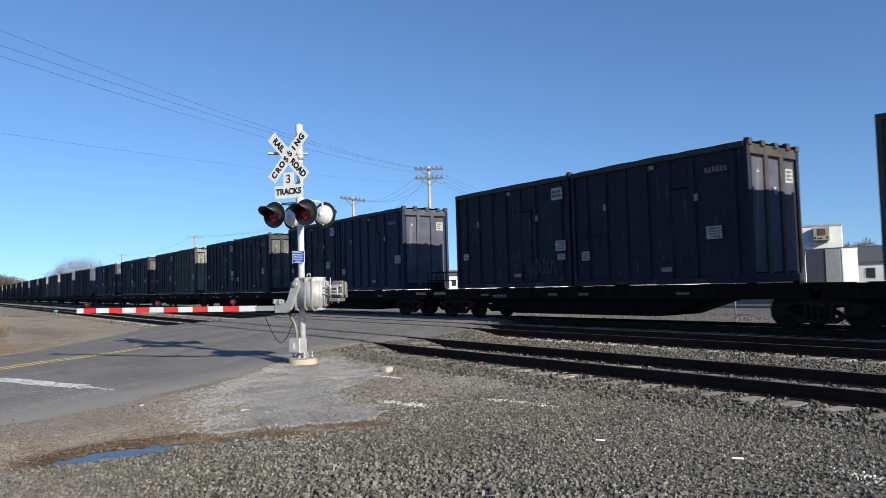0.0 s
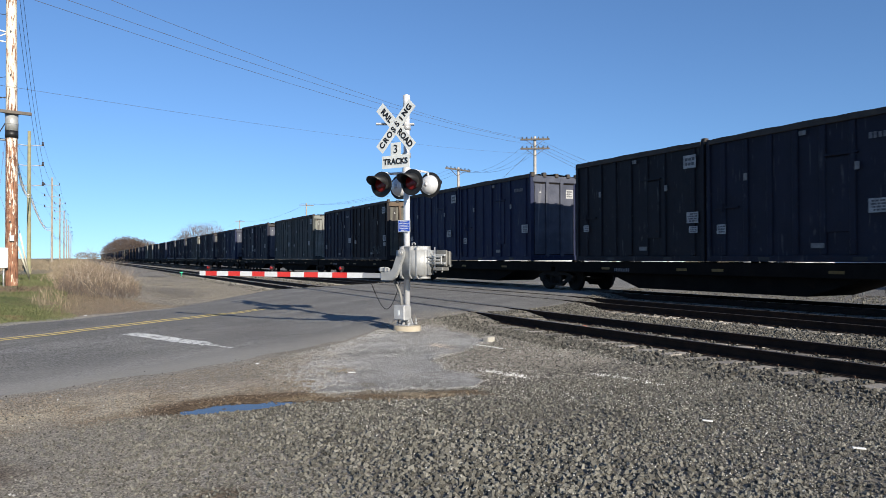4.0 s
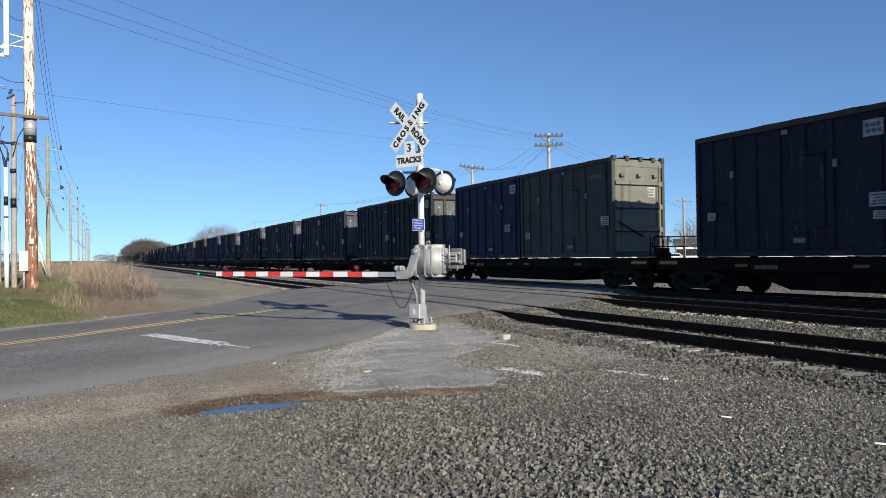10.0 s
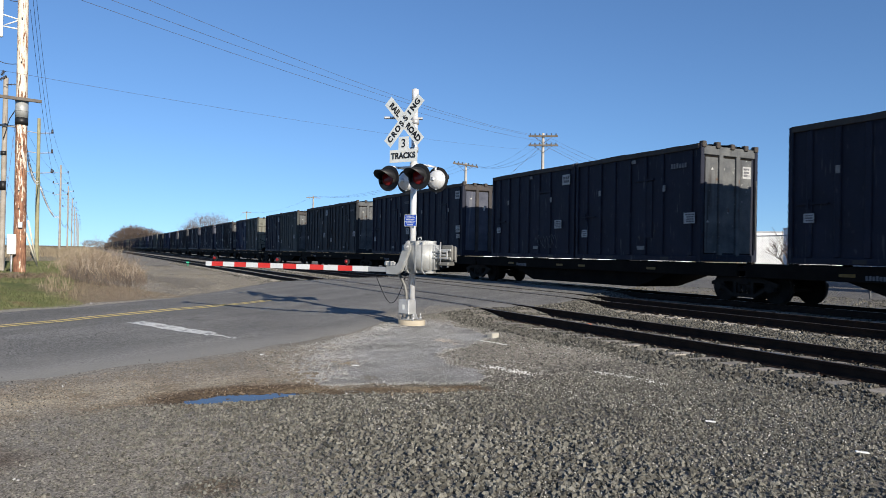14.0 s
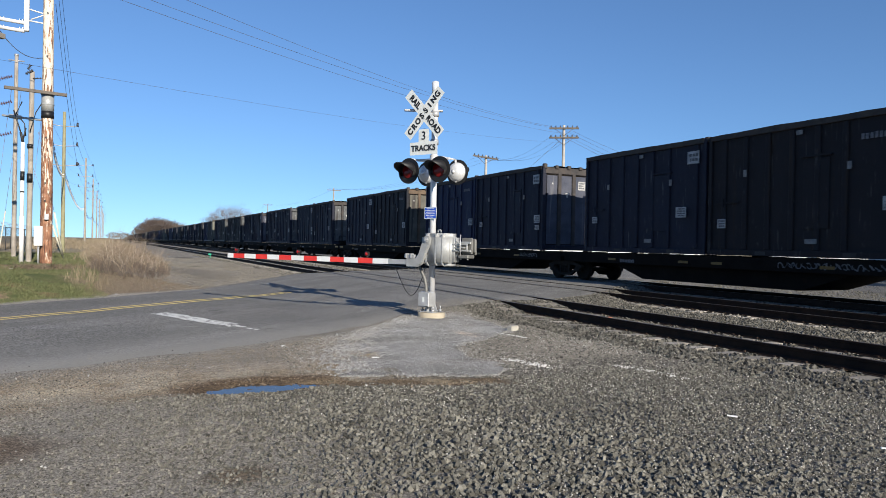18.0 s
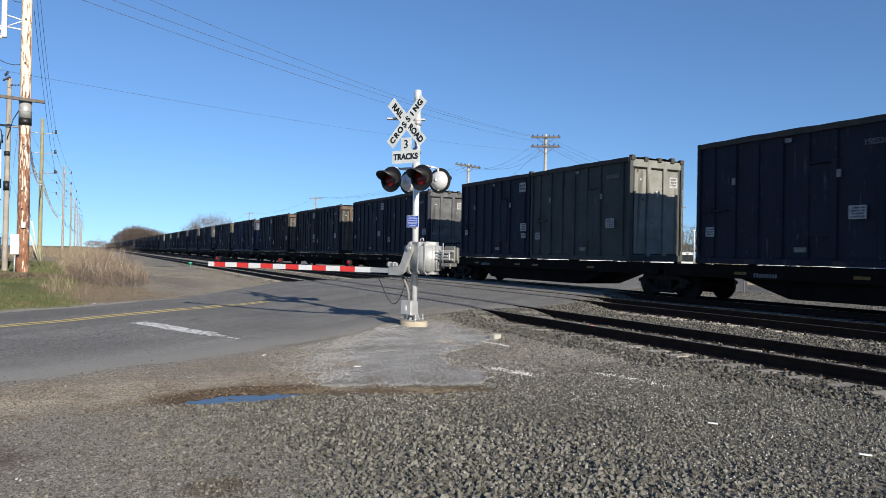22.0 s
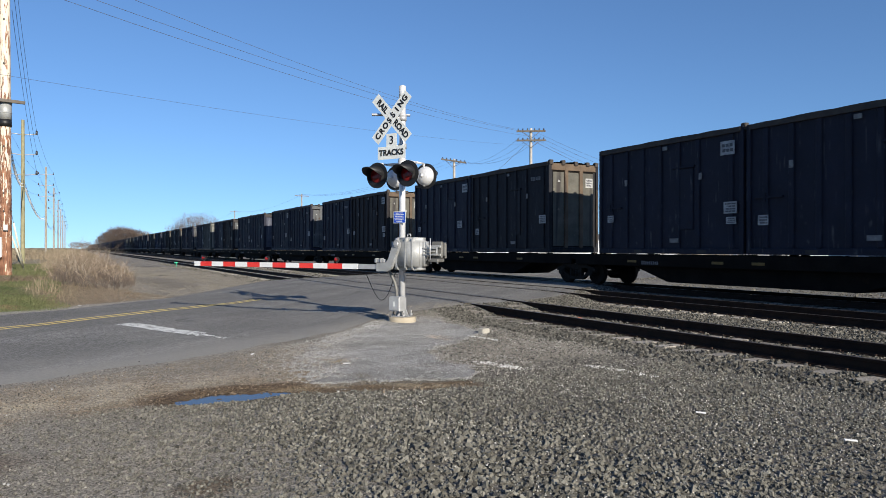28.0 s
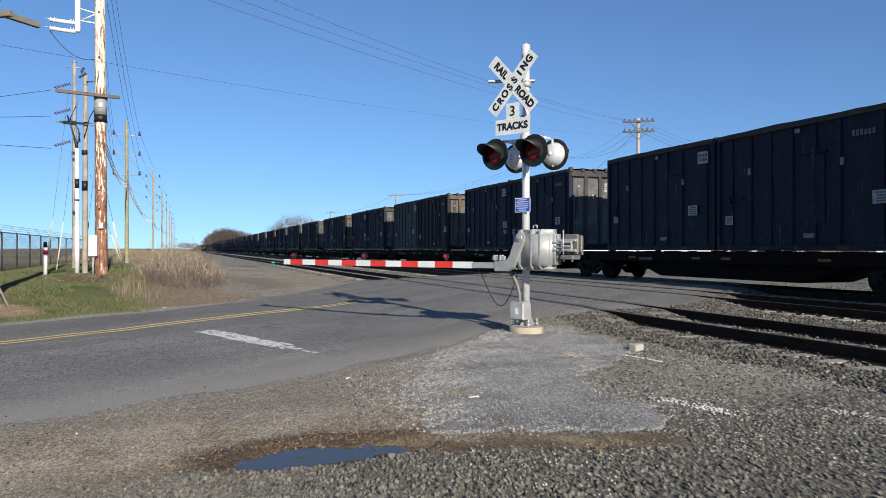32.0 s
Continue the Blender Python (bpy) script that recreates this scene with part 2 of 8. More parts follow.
STENCIL = mat("faded_white_stencil", (0.09, 0.09, 0.10), (0.16, 0.16, 0.165), (0.6, 0.8), 9.0, 60, 0)
AMBER = mat("amber_reflector", (0.24, 0.13, 0.014), (0.32, 0.18, 0.022), (0.4, 0.6), 9.0, 60, 0, scuffs=((0.04, 0.03, 0.02), 9.0, 0.4))
YELLOW = mat("yellow_reflector", (0.10, 0.058, 0.008), (0.16, 0.092, 0.014), (0.4, 0.6), 9.0, 60, 0)
RAIL = mat("rusty_rail", (0.016, 0.0098, 0.0072), (0.03, 0.018, 0.012), (0.7, 0.9), 5.0, 60, 0.2, spec=0.15)
PLATE_RUST = mat("rusty_tie_plate", (0.05, 0.028, 0.018), (0.085, 0.05, 0.032), (0.7, 0.9), 5.0, 60, 0.2, rand=0.4)
RAILHEAD = mat("worn_rail_head", (0.16, 0.14, 0.13), (0.24, 0.22, 0.2), (0.3, 0.5), 5.0, 60, 0.05, 0.8)
SLEEPER = mat("weathered_sleeper", (0.19, 0.17, 0.145), (0.28, 0.255, 0.225), (0.8, 0.95), 4.0, 40, 0.5, rand=0.35)
ASPHALT = mat("worn_asphalt", (0.162, 0.156, 0.146), (0.212, 0.205, 0.190), (0.85, 0.95), 0.45, 28, 0.35, spots=((0.212, 0.207, 0.198), 0.5, 0.36), spec=0.1, pebbles=(64.0, 0.7), cracks=((0.055, 0.053, 0.05), 0.55, 0.012))
GALV = mat("galvanised_steel", (0.33, 0.335, 0.34), (0.43, 0.435, 0.44), (0.35, 0.55), 5.0, 420, 0.08, 0.35)
ALU = mat("aluminium_paint", (0.56, 0.565, 0.57), (0.66, 0.665, 0.67), (0.3, 0.45), 4.0, 420, 0.04, 0.3)
CAST = mat("grey_cast_housing", (0.28, 0.285, 0.28), (0.36, 0.365, 0.36), (0.4, 0.6), 5.0, 420, 0.1, 0.25)
WHITE = mat("white_sheeting", (0.66, 0.67, 0.66), (0.74, 0.75, 0.74), (0.4, 0.6), 3.0, 420, 0.03)
SIGNWHITE = mat("sign_sheeting", (0.56, 0.58, 0.56), (0.64, 0.66, 0.64), (0.4, 0.6), 5.0, 420, 0.03)
BLACK = mat("black_enamel", (0.008, 0.008, 0.009), (0.014, 0.014, 0.014), (0.4, 0.6), 4.0, 60, 0.03)
RED = mat("red_sheeting", (0.62, 0.035, 0.03), (0.70, 0.05, 0.04), (0.35, 0.5), 3.0, 420, 0.03)
LENS = mat("red_lens", (0.10, 0.004, 0.005), (0.15, 0.006, 0.007), (0.15, 0.25), 4.0, 30, 0)
SIGNBLUE = mat("blue_sheeting", (0.01, 0.06, 0.42), (0.015, 0.08, 0.5), (0.35, 0.5), 6.0, 80, 0)
WEIGHT = mat("dull_steel_plate", (0.12, 0.118, 0.11), (0.18, 0.177, 0.165), (0.5, 0.7), 5.0, 60, 0.1, 0.25)
CONCRETE = mat("cast_concrete", (0.30, 0.255, 0.185), (0.38, 0.33, 0.25), (0.8, 0.95), 5.0, 60, 0.3)


# ---- building helpers ----
def link(name, bm, material, parent=None, label=""):
    me = bpy.data.meshes.new(name)
    bm.normal_update()
    bm.to_mesh(me)
    bm.free()
    for m in material if isinstance(material, (list, tuple)) else [material]:
        me.materials.append(m)
    ob = new(name, me)
    ob.parent = parent
    if label:
        ob["label"] = label
    return ob


part = link


def empty(name, label, category, m=None, group="", kind=""):
    ob = new(name)
    if m is not None:
        ob.matrix_basis = m
    return tagged(ob, label, category, group, kind)


def box(bm, x0, x1, y0, y1, z0, z1, bevel=0.0, m=None, mi=0):
    r = bmesh.ops.create_cube(bm, size=1.0)
    vs = r["verts"]
    bmesh.ops.scale(bm, vec=(x1 - x0, y1 - y0, z1 - z0), verts=vs)
    bmesh.ops.translate(bm, vec=((x0 + x1) / 2, (y0 + y1) / 2, (z0 + z1) / 2), verts=vs)
    fs = list({f for v in vs for f in v.link_faces})
    if bevel:
        es = list({e for v in vs for e in v.link_edges})
        rb = bmesh.ops.bevel(bm, geom=es, offset=bevel, segments=1, affect="EDGES")
        vs = list({v for f in rb["faces"] for v in f.verts} | {v for v in vs if v.is_valid})
        fs = list({f for v in vs for f in v.link_faces})
    if m is not None:
        bmesh.ops.transform(bm, matrix=m, verts=vs)
    for f in fs:
        f.material_index = mi
    return bm


def boxes(*args, bevel=0.0):
    bm = bmesh.new()
    for a in args:
        box(bm, *a, bevel=bevel)
    return bm


def tube(bm, a, b, r0, r1=None, seg=10, mi=0, smooth=True, cap=True):
    a, b = Vector(a), Vector(b)
    d = b - a
    m = Matrix.Translation((a + b) / 2) @ d.to_track_quat("Z", "Y").to_matrix().to_4x4()
    r = bmesh.ops.create_cone(bm, cap_ends=cap, segments=seg, radius1=r0, radius2=r0 if r1 is None else r1, depth=d.length, matrix=m)
    for f in {f for v in r["verts"] for f in v.link_faces}:
        f.material_index, f.smooth = mi, smooth and len(f.verts) == 4
    return bm


def tubes(*args, **kw):
    bm = bmesh.new()
    for a in args:
        tube(bm, *a, **kw)
    return bm


def prism(bm, pts, h0, h1, axis="x", mi=0):
    """Extrudes a closed outline: axis x gives (h, p0, p1), y (p0, h, p1), z (p0, p1, h)."""
    put = {"x": lambda p, h: (h, p[0], p[1]), "y": lambda p, h: (p[0], h, p[1]), "z": lambda p, h: (p[0], p[1], h)}[axis]
    lo, hi = [bm.verts.new(put(p, h0)) for p in pts], [bm.verts.new(put(p, h1)) for p in pts]
    fs = [bm.faces.new(lo), bm.faces.new(hi)]
    for i in range(len(pts)):
        j = (i + 1) % len(pts)
        fs.append(bm.faces.new((lo[i], lo[j], hi[j], hi[i])))
    for f in fs:
        f.material_index = mi
    bmesh.ops.recalc_face_normals(bm, faces=fs)
    return bm


def pipe(bm, pts, r, seg=8, mi=0):
    """One bent tube through all the points."""
    pts = [Vector(p) for p in pts]
    prev = None
    for i, p in enumerate(pts):
        d = (pts[min(i + 1, len(pts) - 1)] - pts[max(i - 1, 0)]).normalized()
        s = d.cross(Vector((0, 0, 1)) if abs(d.z) < 0.95 else Vector((1, 0, 0))).normalized()
        u = s.cross(d)
        ring = [bm.verts.new(p + r * (math.cos(q * 2 * math.pi / seg) * s + math.sin(q * 2 * math.pi / seg) * u)) for q in range(seg)]
        if prev:
            for q in range(seg):
                f = bm.faces.new((prev[q], prev[(q + 1) % seg], ring[(q + 1) % seg], ring[q]))
                f.smooth, f.material_index = True, mi
        else:
            bm.faces.new(ring)
        prev = ring
    bm.faces.new(prev)
    return bm


def wire(bm, a, b, sag, r=0.012, n=14, seg=4):
    a, b = Vector(a), Vector(b)
    pts = [a.lerp(b, i / n) - Vector((0, 0, 4 * sag * (i / n) * (1 - i / n))) for i in range(n + 1)]
    return pipe(bm, pts, r, seg)


def lettering(body, size, material, parent, m, bold=0.0, label=""):
    cu = bpy.data.curves.new("lettering", "FONT")
    cu.body, cu.size, cu.extrude, cu.offset = body, size, 0.002, bold
    cu.align_x, cu.align_y = "CENTER", "CENTER"
    tmp = bpy.data.objects.new("lettering", cu)
    me = bpy.data.meshes.new_from_object(tmp)
    bpy.data.objects.remove(tmp)
    bpy.data.curves.remove(cu)
    me.name = "lettering"
    me.materials.clear()
    me.materials.append(material)
    ob = new("lettering", me)
    ob.parent, ob.matrix_basis = parent, m
    if label:
        ob["label"] = label
    return ob


def from_arrays(name, verts, faces, material, parent=None):
    me = bpy.data.meshes.new(name)
    me.from_pydata(verts, [], faces)
    me.materials.append(material)
    ob = new(name, me)
    ob.parent = parent
    return ob


def step(a, b, v):
    v = min(1.0, max(0.0, (v - a) / (b - a)))
    return v * v * (3 - 2 * v)


def along(line, x):
    for (x0, y0), (x1, y1) in zip(line, line[1:]):
        if x <= x1:
            return y0 + (y1 - y0) * (x - x0) / (x1 - x0)
    return line[-1][1]
# ---- ground ----
NEAR_EDGE = [(-60, -19), (-12, 3.3), (-0.82, 9.05), (2.13, 10.55), (3.9, 12.0), (5.5, 13.75), (7, 14.5), (8.5, 15.1), (9.9, 15.3), (11.5, 16.0), (13.1, 17.1), (14.5, 18.5), (15.9, 19.7), (17.2, 20.4), (22, 24), (90, 75)]
FAR_EDGE = [(-60, -27), (-14, 9.2), (-3.45, 17.5), (-1.8, 18.95), (0, 20.4), (2.5, 23.4), (5.1, 27.5), (7, 30.0), (8.5, 31), (11.2, 33), (14, 35), (20, 39), (90, 89)]
RAIL_Z = {9.37: 0.20, 14.05: 0.21, 18.0: 0.24}


def base_z(x, y):
    z = 0.03 * step(15.8, 16.4, x) * (1 - step(19.6, 21, x))
    z += 0.46 * step(0.0, 5.5, y - along(FAR_EDGE, x)) * (1 - step(0.6, 4.0, x)) * (1 - step(300, 900, abs(x)))
    z += 1.1 * step(38, 170, y) * (1 - step(-1, 5, x)) * (1 - step(300, 900, abs(x)))
    if abs(x) < 30 and abs(y) < 60:
        z += 0.012 * noise.noise((x * 0.9, y * 0.9, 0)) + 0.02 * noise.noise((x * 0.25, y * 0.25, 4))
        if 0 < x < 5.5 and 6.2 < y < 9.2:
            e = ((x - 1.45) / 0.66) ** 2 + ((y - 7.64) / 0.31) ** 2
            z -= 0.06 * math.exp(-e * e)
            z -= 0.016 * math.exp(-((y - 7.6 + 0.30 * (x - 2)) / 0.18) ** 2) * step(1.7, 2.1, x) * (1 - step(3.6, 4.3, x))
            z += math.exp(-e * 0.25) * (0.024 * noise.noise((x * 3.6, y * 8, 1.3)) + 0.011 * noise.noise((x * 13, y * 21, 2)) + 0.03 * noise.noise((x * 7, y * 3, 7)))
            z += 0.034 * math.exp(-((x - 1.73) / 0.13) ** 2 - ((y - 7.80 + 0.3 * (x - 1.73)) / 0.07) ** 2)
    return z


def road_z(x, y):
    """Rises to the rail heads over the crossing and falls again beyond it."""
    return 0.015 + base_z(x, y) * (1 - step(3, 8, x)) + 0.185 * step(3.5, 8.3, x) * (1 - step(21, 30, x)) + 0.03 * step(14.9, 17, x) * (1 - step(21, 30, x))


def ground_z(x, y):
    """The natural ground, banked up against the road's edges."""
    z = base_z(x, y)
    if 2 < x < 32 and 8 < y < 60:
        d = max(along(NEAR_EDGE, x) - y, y - along(FAR_EDGE, x), 0)
        z += max(0.0, road_z(x, y) - 0.035 - z) * (1 - step(0.1, 1.7, d))
    return z


def terrain_material():
    """Dusty gravel with dirt bands; turf on the rise beyond the road; dry field further out."""
    m = mat("ground_gravel", (0.18, 0.163, 0.137), (0.24, 0.216, 0.182), (0.85, 1.0), 0.5, 32, 0.3, spec=0.1, specks=((0.33, 0.30, 0.26), 38.0, 0.36), pebbles=(90.0, 0.0))
    n, l = m.node_tree.nodes, m.node_tree.links
    b = n["Principled BSDF"]
    col = b.inputs["Base Color"].links[0].from_socket
    tc = n.new("ShaderNodeTexCoord")
    sep = n.new("ShaderNodeSeparateXYZ")
    l.new(tc.outputs["Object"], sep.inputs[0])

    def fac(scale, a, z, detail=5.0):
        t = n.new("ShaderNodeTexNoise")
        t.inputs["Scale"].default_value, t.inputs["Detail"].default_value = scale, detail
        l.new(tc.outputs["Object"], t.inputs["Vector"])
        r = n.new("ShaderNodeMapRange")
        r.inputs["From Min"].default_value, r.inputs["From Max"].default_value = a, z
        l.new(t.outputs["Fac"], r.inputs["Value"])
        return r.outputs["Result"]

    def mth(op, *v):
        q = n.new("ShaderNodeMath")
        q.operation, q.use_clamp = op, False
        for s, x in zip(q.inputs, v):
            if isinstance(x, (int, float)):
                s.default_value = x
            else:
                l.new(x, s)
        return q.outputs[0]

    def band(value, lo, hi):
        r = n.new("ShaderNodeMapRange")
        r.interpolation_type = "SMOOTHSTEP"
        r.inputs["From Min"].default_value, r.inputs["From Max"].default_value = lo, hi
        l.new(value, r.inputs["Value"])
        return r.outputs["Result"]

    def mix(f, x, y):
        q = n.new("ShaderNodeMix")
        q.data_type = "RGBA"
        l.new(f, q.inputs[0])
        for s, v in ((q.inputs[6], x), (q.inputs[7], y)):
            if isinstance(v, tuple):
                s.default_value = (*v, 1)
            else:
                l.new(v, s)
        return q.outputs[2]

    x, y = sep.outputs[0], sep.outputs[1]
    wob = mth("MULTIPLY", mth("SUBTRACT", fac(0.6, 0.2, 0.8), 0.5), 2.2)
    # a band of sandy dirt along the road's near edge, with the puddle in it
    d = mth("SUBTRACT", mth("ADD", y, wob), mth("ADD", mth("MULTIPLY", x, 0.10), 7.85))
    dirt = mth("MULTIPLY", mth("SUBTRACT", 1.0, band(mth("ABSOLUTE", d), 0.25, 1.1)), mth("SUBTRACT", 1.0, band(x, 3.4, 4.6)))
    dirt = mth("MULTIPLY", dirt, fac(1.3, 0.3, 0.55))
    col = mix(dirt, col, (0.21, 0.165, 0.115))
    # pale sandy dust that has washed off the road on to the shoulder
    sand = mth("SUBTRACT", mth("ADD", y, mth("MULTIPLY", wob, 0.6)), mth("ADD", mth("MULTIPLY", x, 0.33), 8.15))
    sand = mth("MULTIPLY", mth("SUBTRACT", 1.0, band(mth("ABSOLUTE", sand), 0.1, 0.8)), mth("MULTIPLY", mth("SUBTRACT", 1.0, band(x, 1.4, 2.8)), fac(1.8, 0.35, 0.6)))
    col = mix(sand, col, (0.31, 0.275, 0.215))
    dark = mth("MULTIPLY", mth("MULTIPLY", band(mth("MULTIPLY", x, -1.0), 0.2, 1.8), fac(0.8, 0.48, 0.62)), mth("SUBTRACT", 1.0, band(y, 5.4, 6.6)))
    col = mix(dark, col, (0.07, 0.05, 0.035))
    for cx, cy, rx, ry, tone in ((-0.95, 5.95, 0.75, 0.5, (0.115, 0.085, 0.06)), (-1.75, 7.5, 0.55, 0.22, (0.10, 0.072, 0.05)), (-0.45, 7.92, 0.42, 0.17, (0.36, 0.315, 0.235)), (0.75, 4.7, 0.3, 0.2, (0.13, 0.10, 0.07)), (4.3, 42.8, 0.5, 1.3, (0.05, 0.047, 0.043)), (5.6, 62.0, 0.9, 3.5, (0.085, 0.08, 0.073))):
        blob = mth("ADD", mth("POWER", mth("DIVIDE", mth("SUBTRACT", x, cx), rx), 2.0), mth("POWER", mth("DIVIDE", mth("SUBTRACT", y, cy), ry), 2.0))
        col = mix(mth("MULTIPLY", mth("SUBTRACT", 1.0, band(mth("ADD", blob, mth("MULTIPLY", wob, 0.8)), 0.3, 1.3)), 0.85), col, tone)
    wet = mth("ADD", mth("POWER", mth("DIVIDE", mth("SUBTRACT", x, 1.5), 0.95), 2.0), mth("POWER", mth("DIVIDE", mth("SUBTRACT", y, 7.7), 0.42), 2.0))
    col = mix(mth("SUBTRACT", 1.0, band(mth("ADD", wet, wob), 0.4, 1.4)), col, (0.085, 0.062, 0.042))
    # turf and bare soil on the rise
    turf = mth("MULTIPLY", band(mth("ADD", y, mth("MULTIPLY", x, -0.82)), 19.8, 21.0), mth("SUBTRACT", 1.0, band(mth("ADD", x, wob), -0.6, 0.8)))
    grass = mix(fac(1.6, 0.4, 0.6), (0.085, 0.102, 0.038), (0.125, 0.122, 0.056))
    grass = mix(fac(0.45, 0.6, 0.68), grass, (0.19, 0.125, 0.075))
    col = mix(turf, col, grass)
    # bare brown soil and pale shoulder gravel before the thicket
    soil = mth("ADD", mth("POWER", mth("DIVIDE", mth("SUBTRACT", x, 0.75), 2.1), 2.0), mth("POWER", mth("DIVIDE", mth("SUBTRACT", y, 23.2), 2.3), 2.0))
    soil = mth("SUBTRACT", 1.0, band(mth("ADD", soil, mth("MULTIPLY", wob, 0.5)), 0.5, 1.2))
    col = mix(mth("MULTIPLY", soil, 0.85), col, (0.20, 0.155, 0.105))
    rim = mth("SUBTRACT", y, mth("ADD", mth("MULTIPLY", x, 0.88), 20.5))
    rim = mth("MULTIPLY", mth("SUBTRACT", 1.0, band(mth("ABSOLUTE", mth("ADD", rim, mth("MULTIPLY", wob, 0.12))), 0.35, 0.75)), mth("SUBTRACT", 1.0, band(x, 3.0, 4.5)))
    col = mix(mth("MULTIPLY", rim, 0.8), col, (0.31, 0.285, 0.245))
    foot = mth("ADD", mth("POWER", mth("DIVIDE", mth("SUBTRACT", x, -3.05), 1.0), 2.0), mth("POWER", mth("DIVIDE", mth("SUBTRACT", y, 19.9), 0.8), 2.0))
    col = mix(mth("SUBTRACT", 1.0, band(mth("ADD", foot, mth("MULTIPLY", wob, 0.5)), 0.5, 1.1)), col, (0.23, 0.165, 0.11))
    trodden = mth("ADD", mth("POWER", mth("DIVIDE", mth("SUBTRACT", x, 3.4), 1.5), 2.0), mth("POWER", mth("DIVIDE", mth("SUBTRACT", y, 34.0), 7.0), 2.0))
    col = mix(mth("MULTIPLY", mth("SUBTRACT", 1.0, band(mth("ADD", trodden, mth("MULTIPLY", wob, 0.5)), 0.4, 1.3)), 0.6), col, (0.165, 0.142, 0.112))
    scrub = mth("MULTIPLY", band(mth("ADD", y, mth("MULTIPLY", wob, 3.0)), 40, 62), mth("SUBTRACT", 1.0, band(x, -1.0, 3.0)))
    field = mix(fac(0.05, 0.42, 0.6), (0.27, 0.225, 0.15), (0.19, 0.165, 0.11))
    col = mix(scrub, col, field)
    far = mth("MAXIMUM", band(x, 45.0, 60.0), band(mth("ABSOLUTE", y), 700.0, 900.0))
    col = mix(far, col, field)
    # darker ground colour paints in the shade of gaps between the coarse stones
    deep = mth("MULTIPLY", band(mth("ADD", x, wob), 0.8, 2.6), mth("SUBTRACT", 1.0, band(mth("SUBTRACT", y, mth("MULTIPLY", x, 0.1)), 6.9, 7.7)))
    deep = mth("MULTIPLY", deep, mth("SUBTRACT", 1.0, band(x, 8.0, 9.0)))
    col = mix(mth("MULTIPLY", deep, 0.65), col, (0.085, 0.078, 0.068))
    # damp mud that trails off from the puddle
    trail = mth("ABSOLUTE", mth("SUBTRACT", y, mth("SUBTRACT", 8.2, mth("MULTIPLY", x, 0.30))))
    trail = mth("SUBTRACT", 1.0, band(mth("ADD", trail, mth("MULTIPLY", wob, 0.08)), 0.14, 0.28))
    trail = mth("MULTIPLY", mth("MULTIPLY", trail, band(x, 1.7, 2.1)), mth("MULTIPLY", mth("SUBTRACT", 1.0, band(x, 3.9, 4.3)), fac(3.0, 0.25, 0.45)))
    col = mix(trail, col, mix(fac(2.2, 0.45, 0.65), (0.13, 0.095, 0.06), (0.24, 0.195, 0.13)))
    # darker packed grit behind the furthest track
    col = mix(mth("MULTIPLY", mth("MULTIPLY", band(x, 19.8, 20.8), mth("SUBTRACT", 1.0, band(x, 38.0, 46.0))), 0.75), col, (0.125, 0.122, 0.116))
    # single grains of grit, each with a tone of its own
    for size, low, high in ((82.0, 0.45, 1.55), (35.0, 0.8, 1.2)):
        cell = n.new("ShaderNodeTexVoronoi")
        cell.inputs["Scale"].default_value = size
        l.new(tc.outputs["Object"], cell.inputs["Vector"])
        part_ = n.new("ShaderNodeSeparateColor")
        l.new(cell.outputs["Color"], part_.inputs[0])
        tone = n.new("ShaderNodeMapRange")
        tone.inputs["To Min"].default_value, tone.inputs["To Max"].default_value = low, high
        l.new(part_.outputs[1], tone.inputs["Value"])
        g = n.new("ShaderNodeCombineColor")
        for i in range(3):
            l.new(tone.outputs["Result"], g.inputs[i])
        q = n.new("ShaderNodeMix")
        q.data_type, q.blend_type = "RGBA", "MULTIPLY"
        q.inputs[0].default_value = 1.0
        l.new(col, q.inputs[6])
        l.new(g.outputs["Color"], q.inputs[7])
        col = q.outputs[2]
    l.new(col, b.inputs["Base Color"])
    return m


def axis_steps(stops):
    out = []
    for a, b, s in stops:
        k = max(1, round((b - a) / s))
        out += [a + (b - a) * i / k for i in range(k)]
    return out + [stops[-1][1]]


GX = axis_steps([(-4000, -400, 900), (-400, -60, 60), (-60, -12, 6), (-12, -3, 0.6), (-3, 0.6, 0.11), (0.6, 2.5, 0.035), (2.5, 9, 0.11), (9, 22, 0.5), (22, 70, 4), (70, 400, 55), (400, 4000, 900)])
GY = axis_steps([(-4000, -400, 900), (-400, -40, 45), (-40, -2, 2), (-2, 2, 0.5), (2, 7.1, 0.11), (7.1, 8.2, 0.03), (8.2, 14, 0.11), (14, 36, 0.4), (36, 100, 3), (100, 500, 40), (500, 4500, 500)])
gv = [(x, y, ground_z(x, y)) for y in GY for x in GX]
w = len(GX)
gf = [(j * w + i, j * w + i + 1, (j + 1) * w + i + 1, (j + 1) * w + i) for j in range(len(GY) - 1) for i in range(w - 1)]
ground = tagged(from_arrays("ground", gv, gf, terrain_material()), "dusty grey gravel ground with dirt bands, turf and dry field", "ground", kind="structure")
ground.data.polygons.foreach_set("use_smooth", [True] * len(gf))

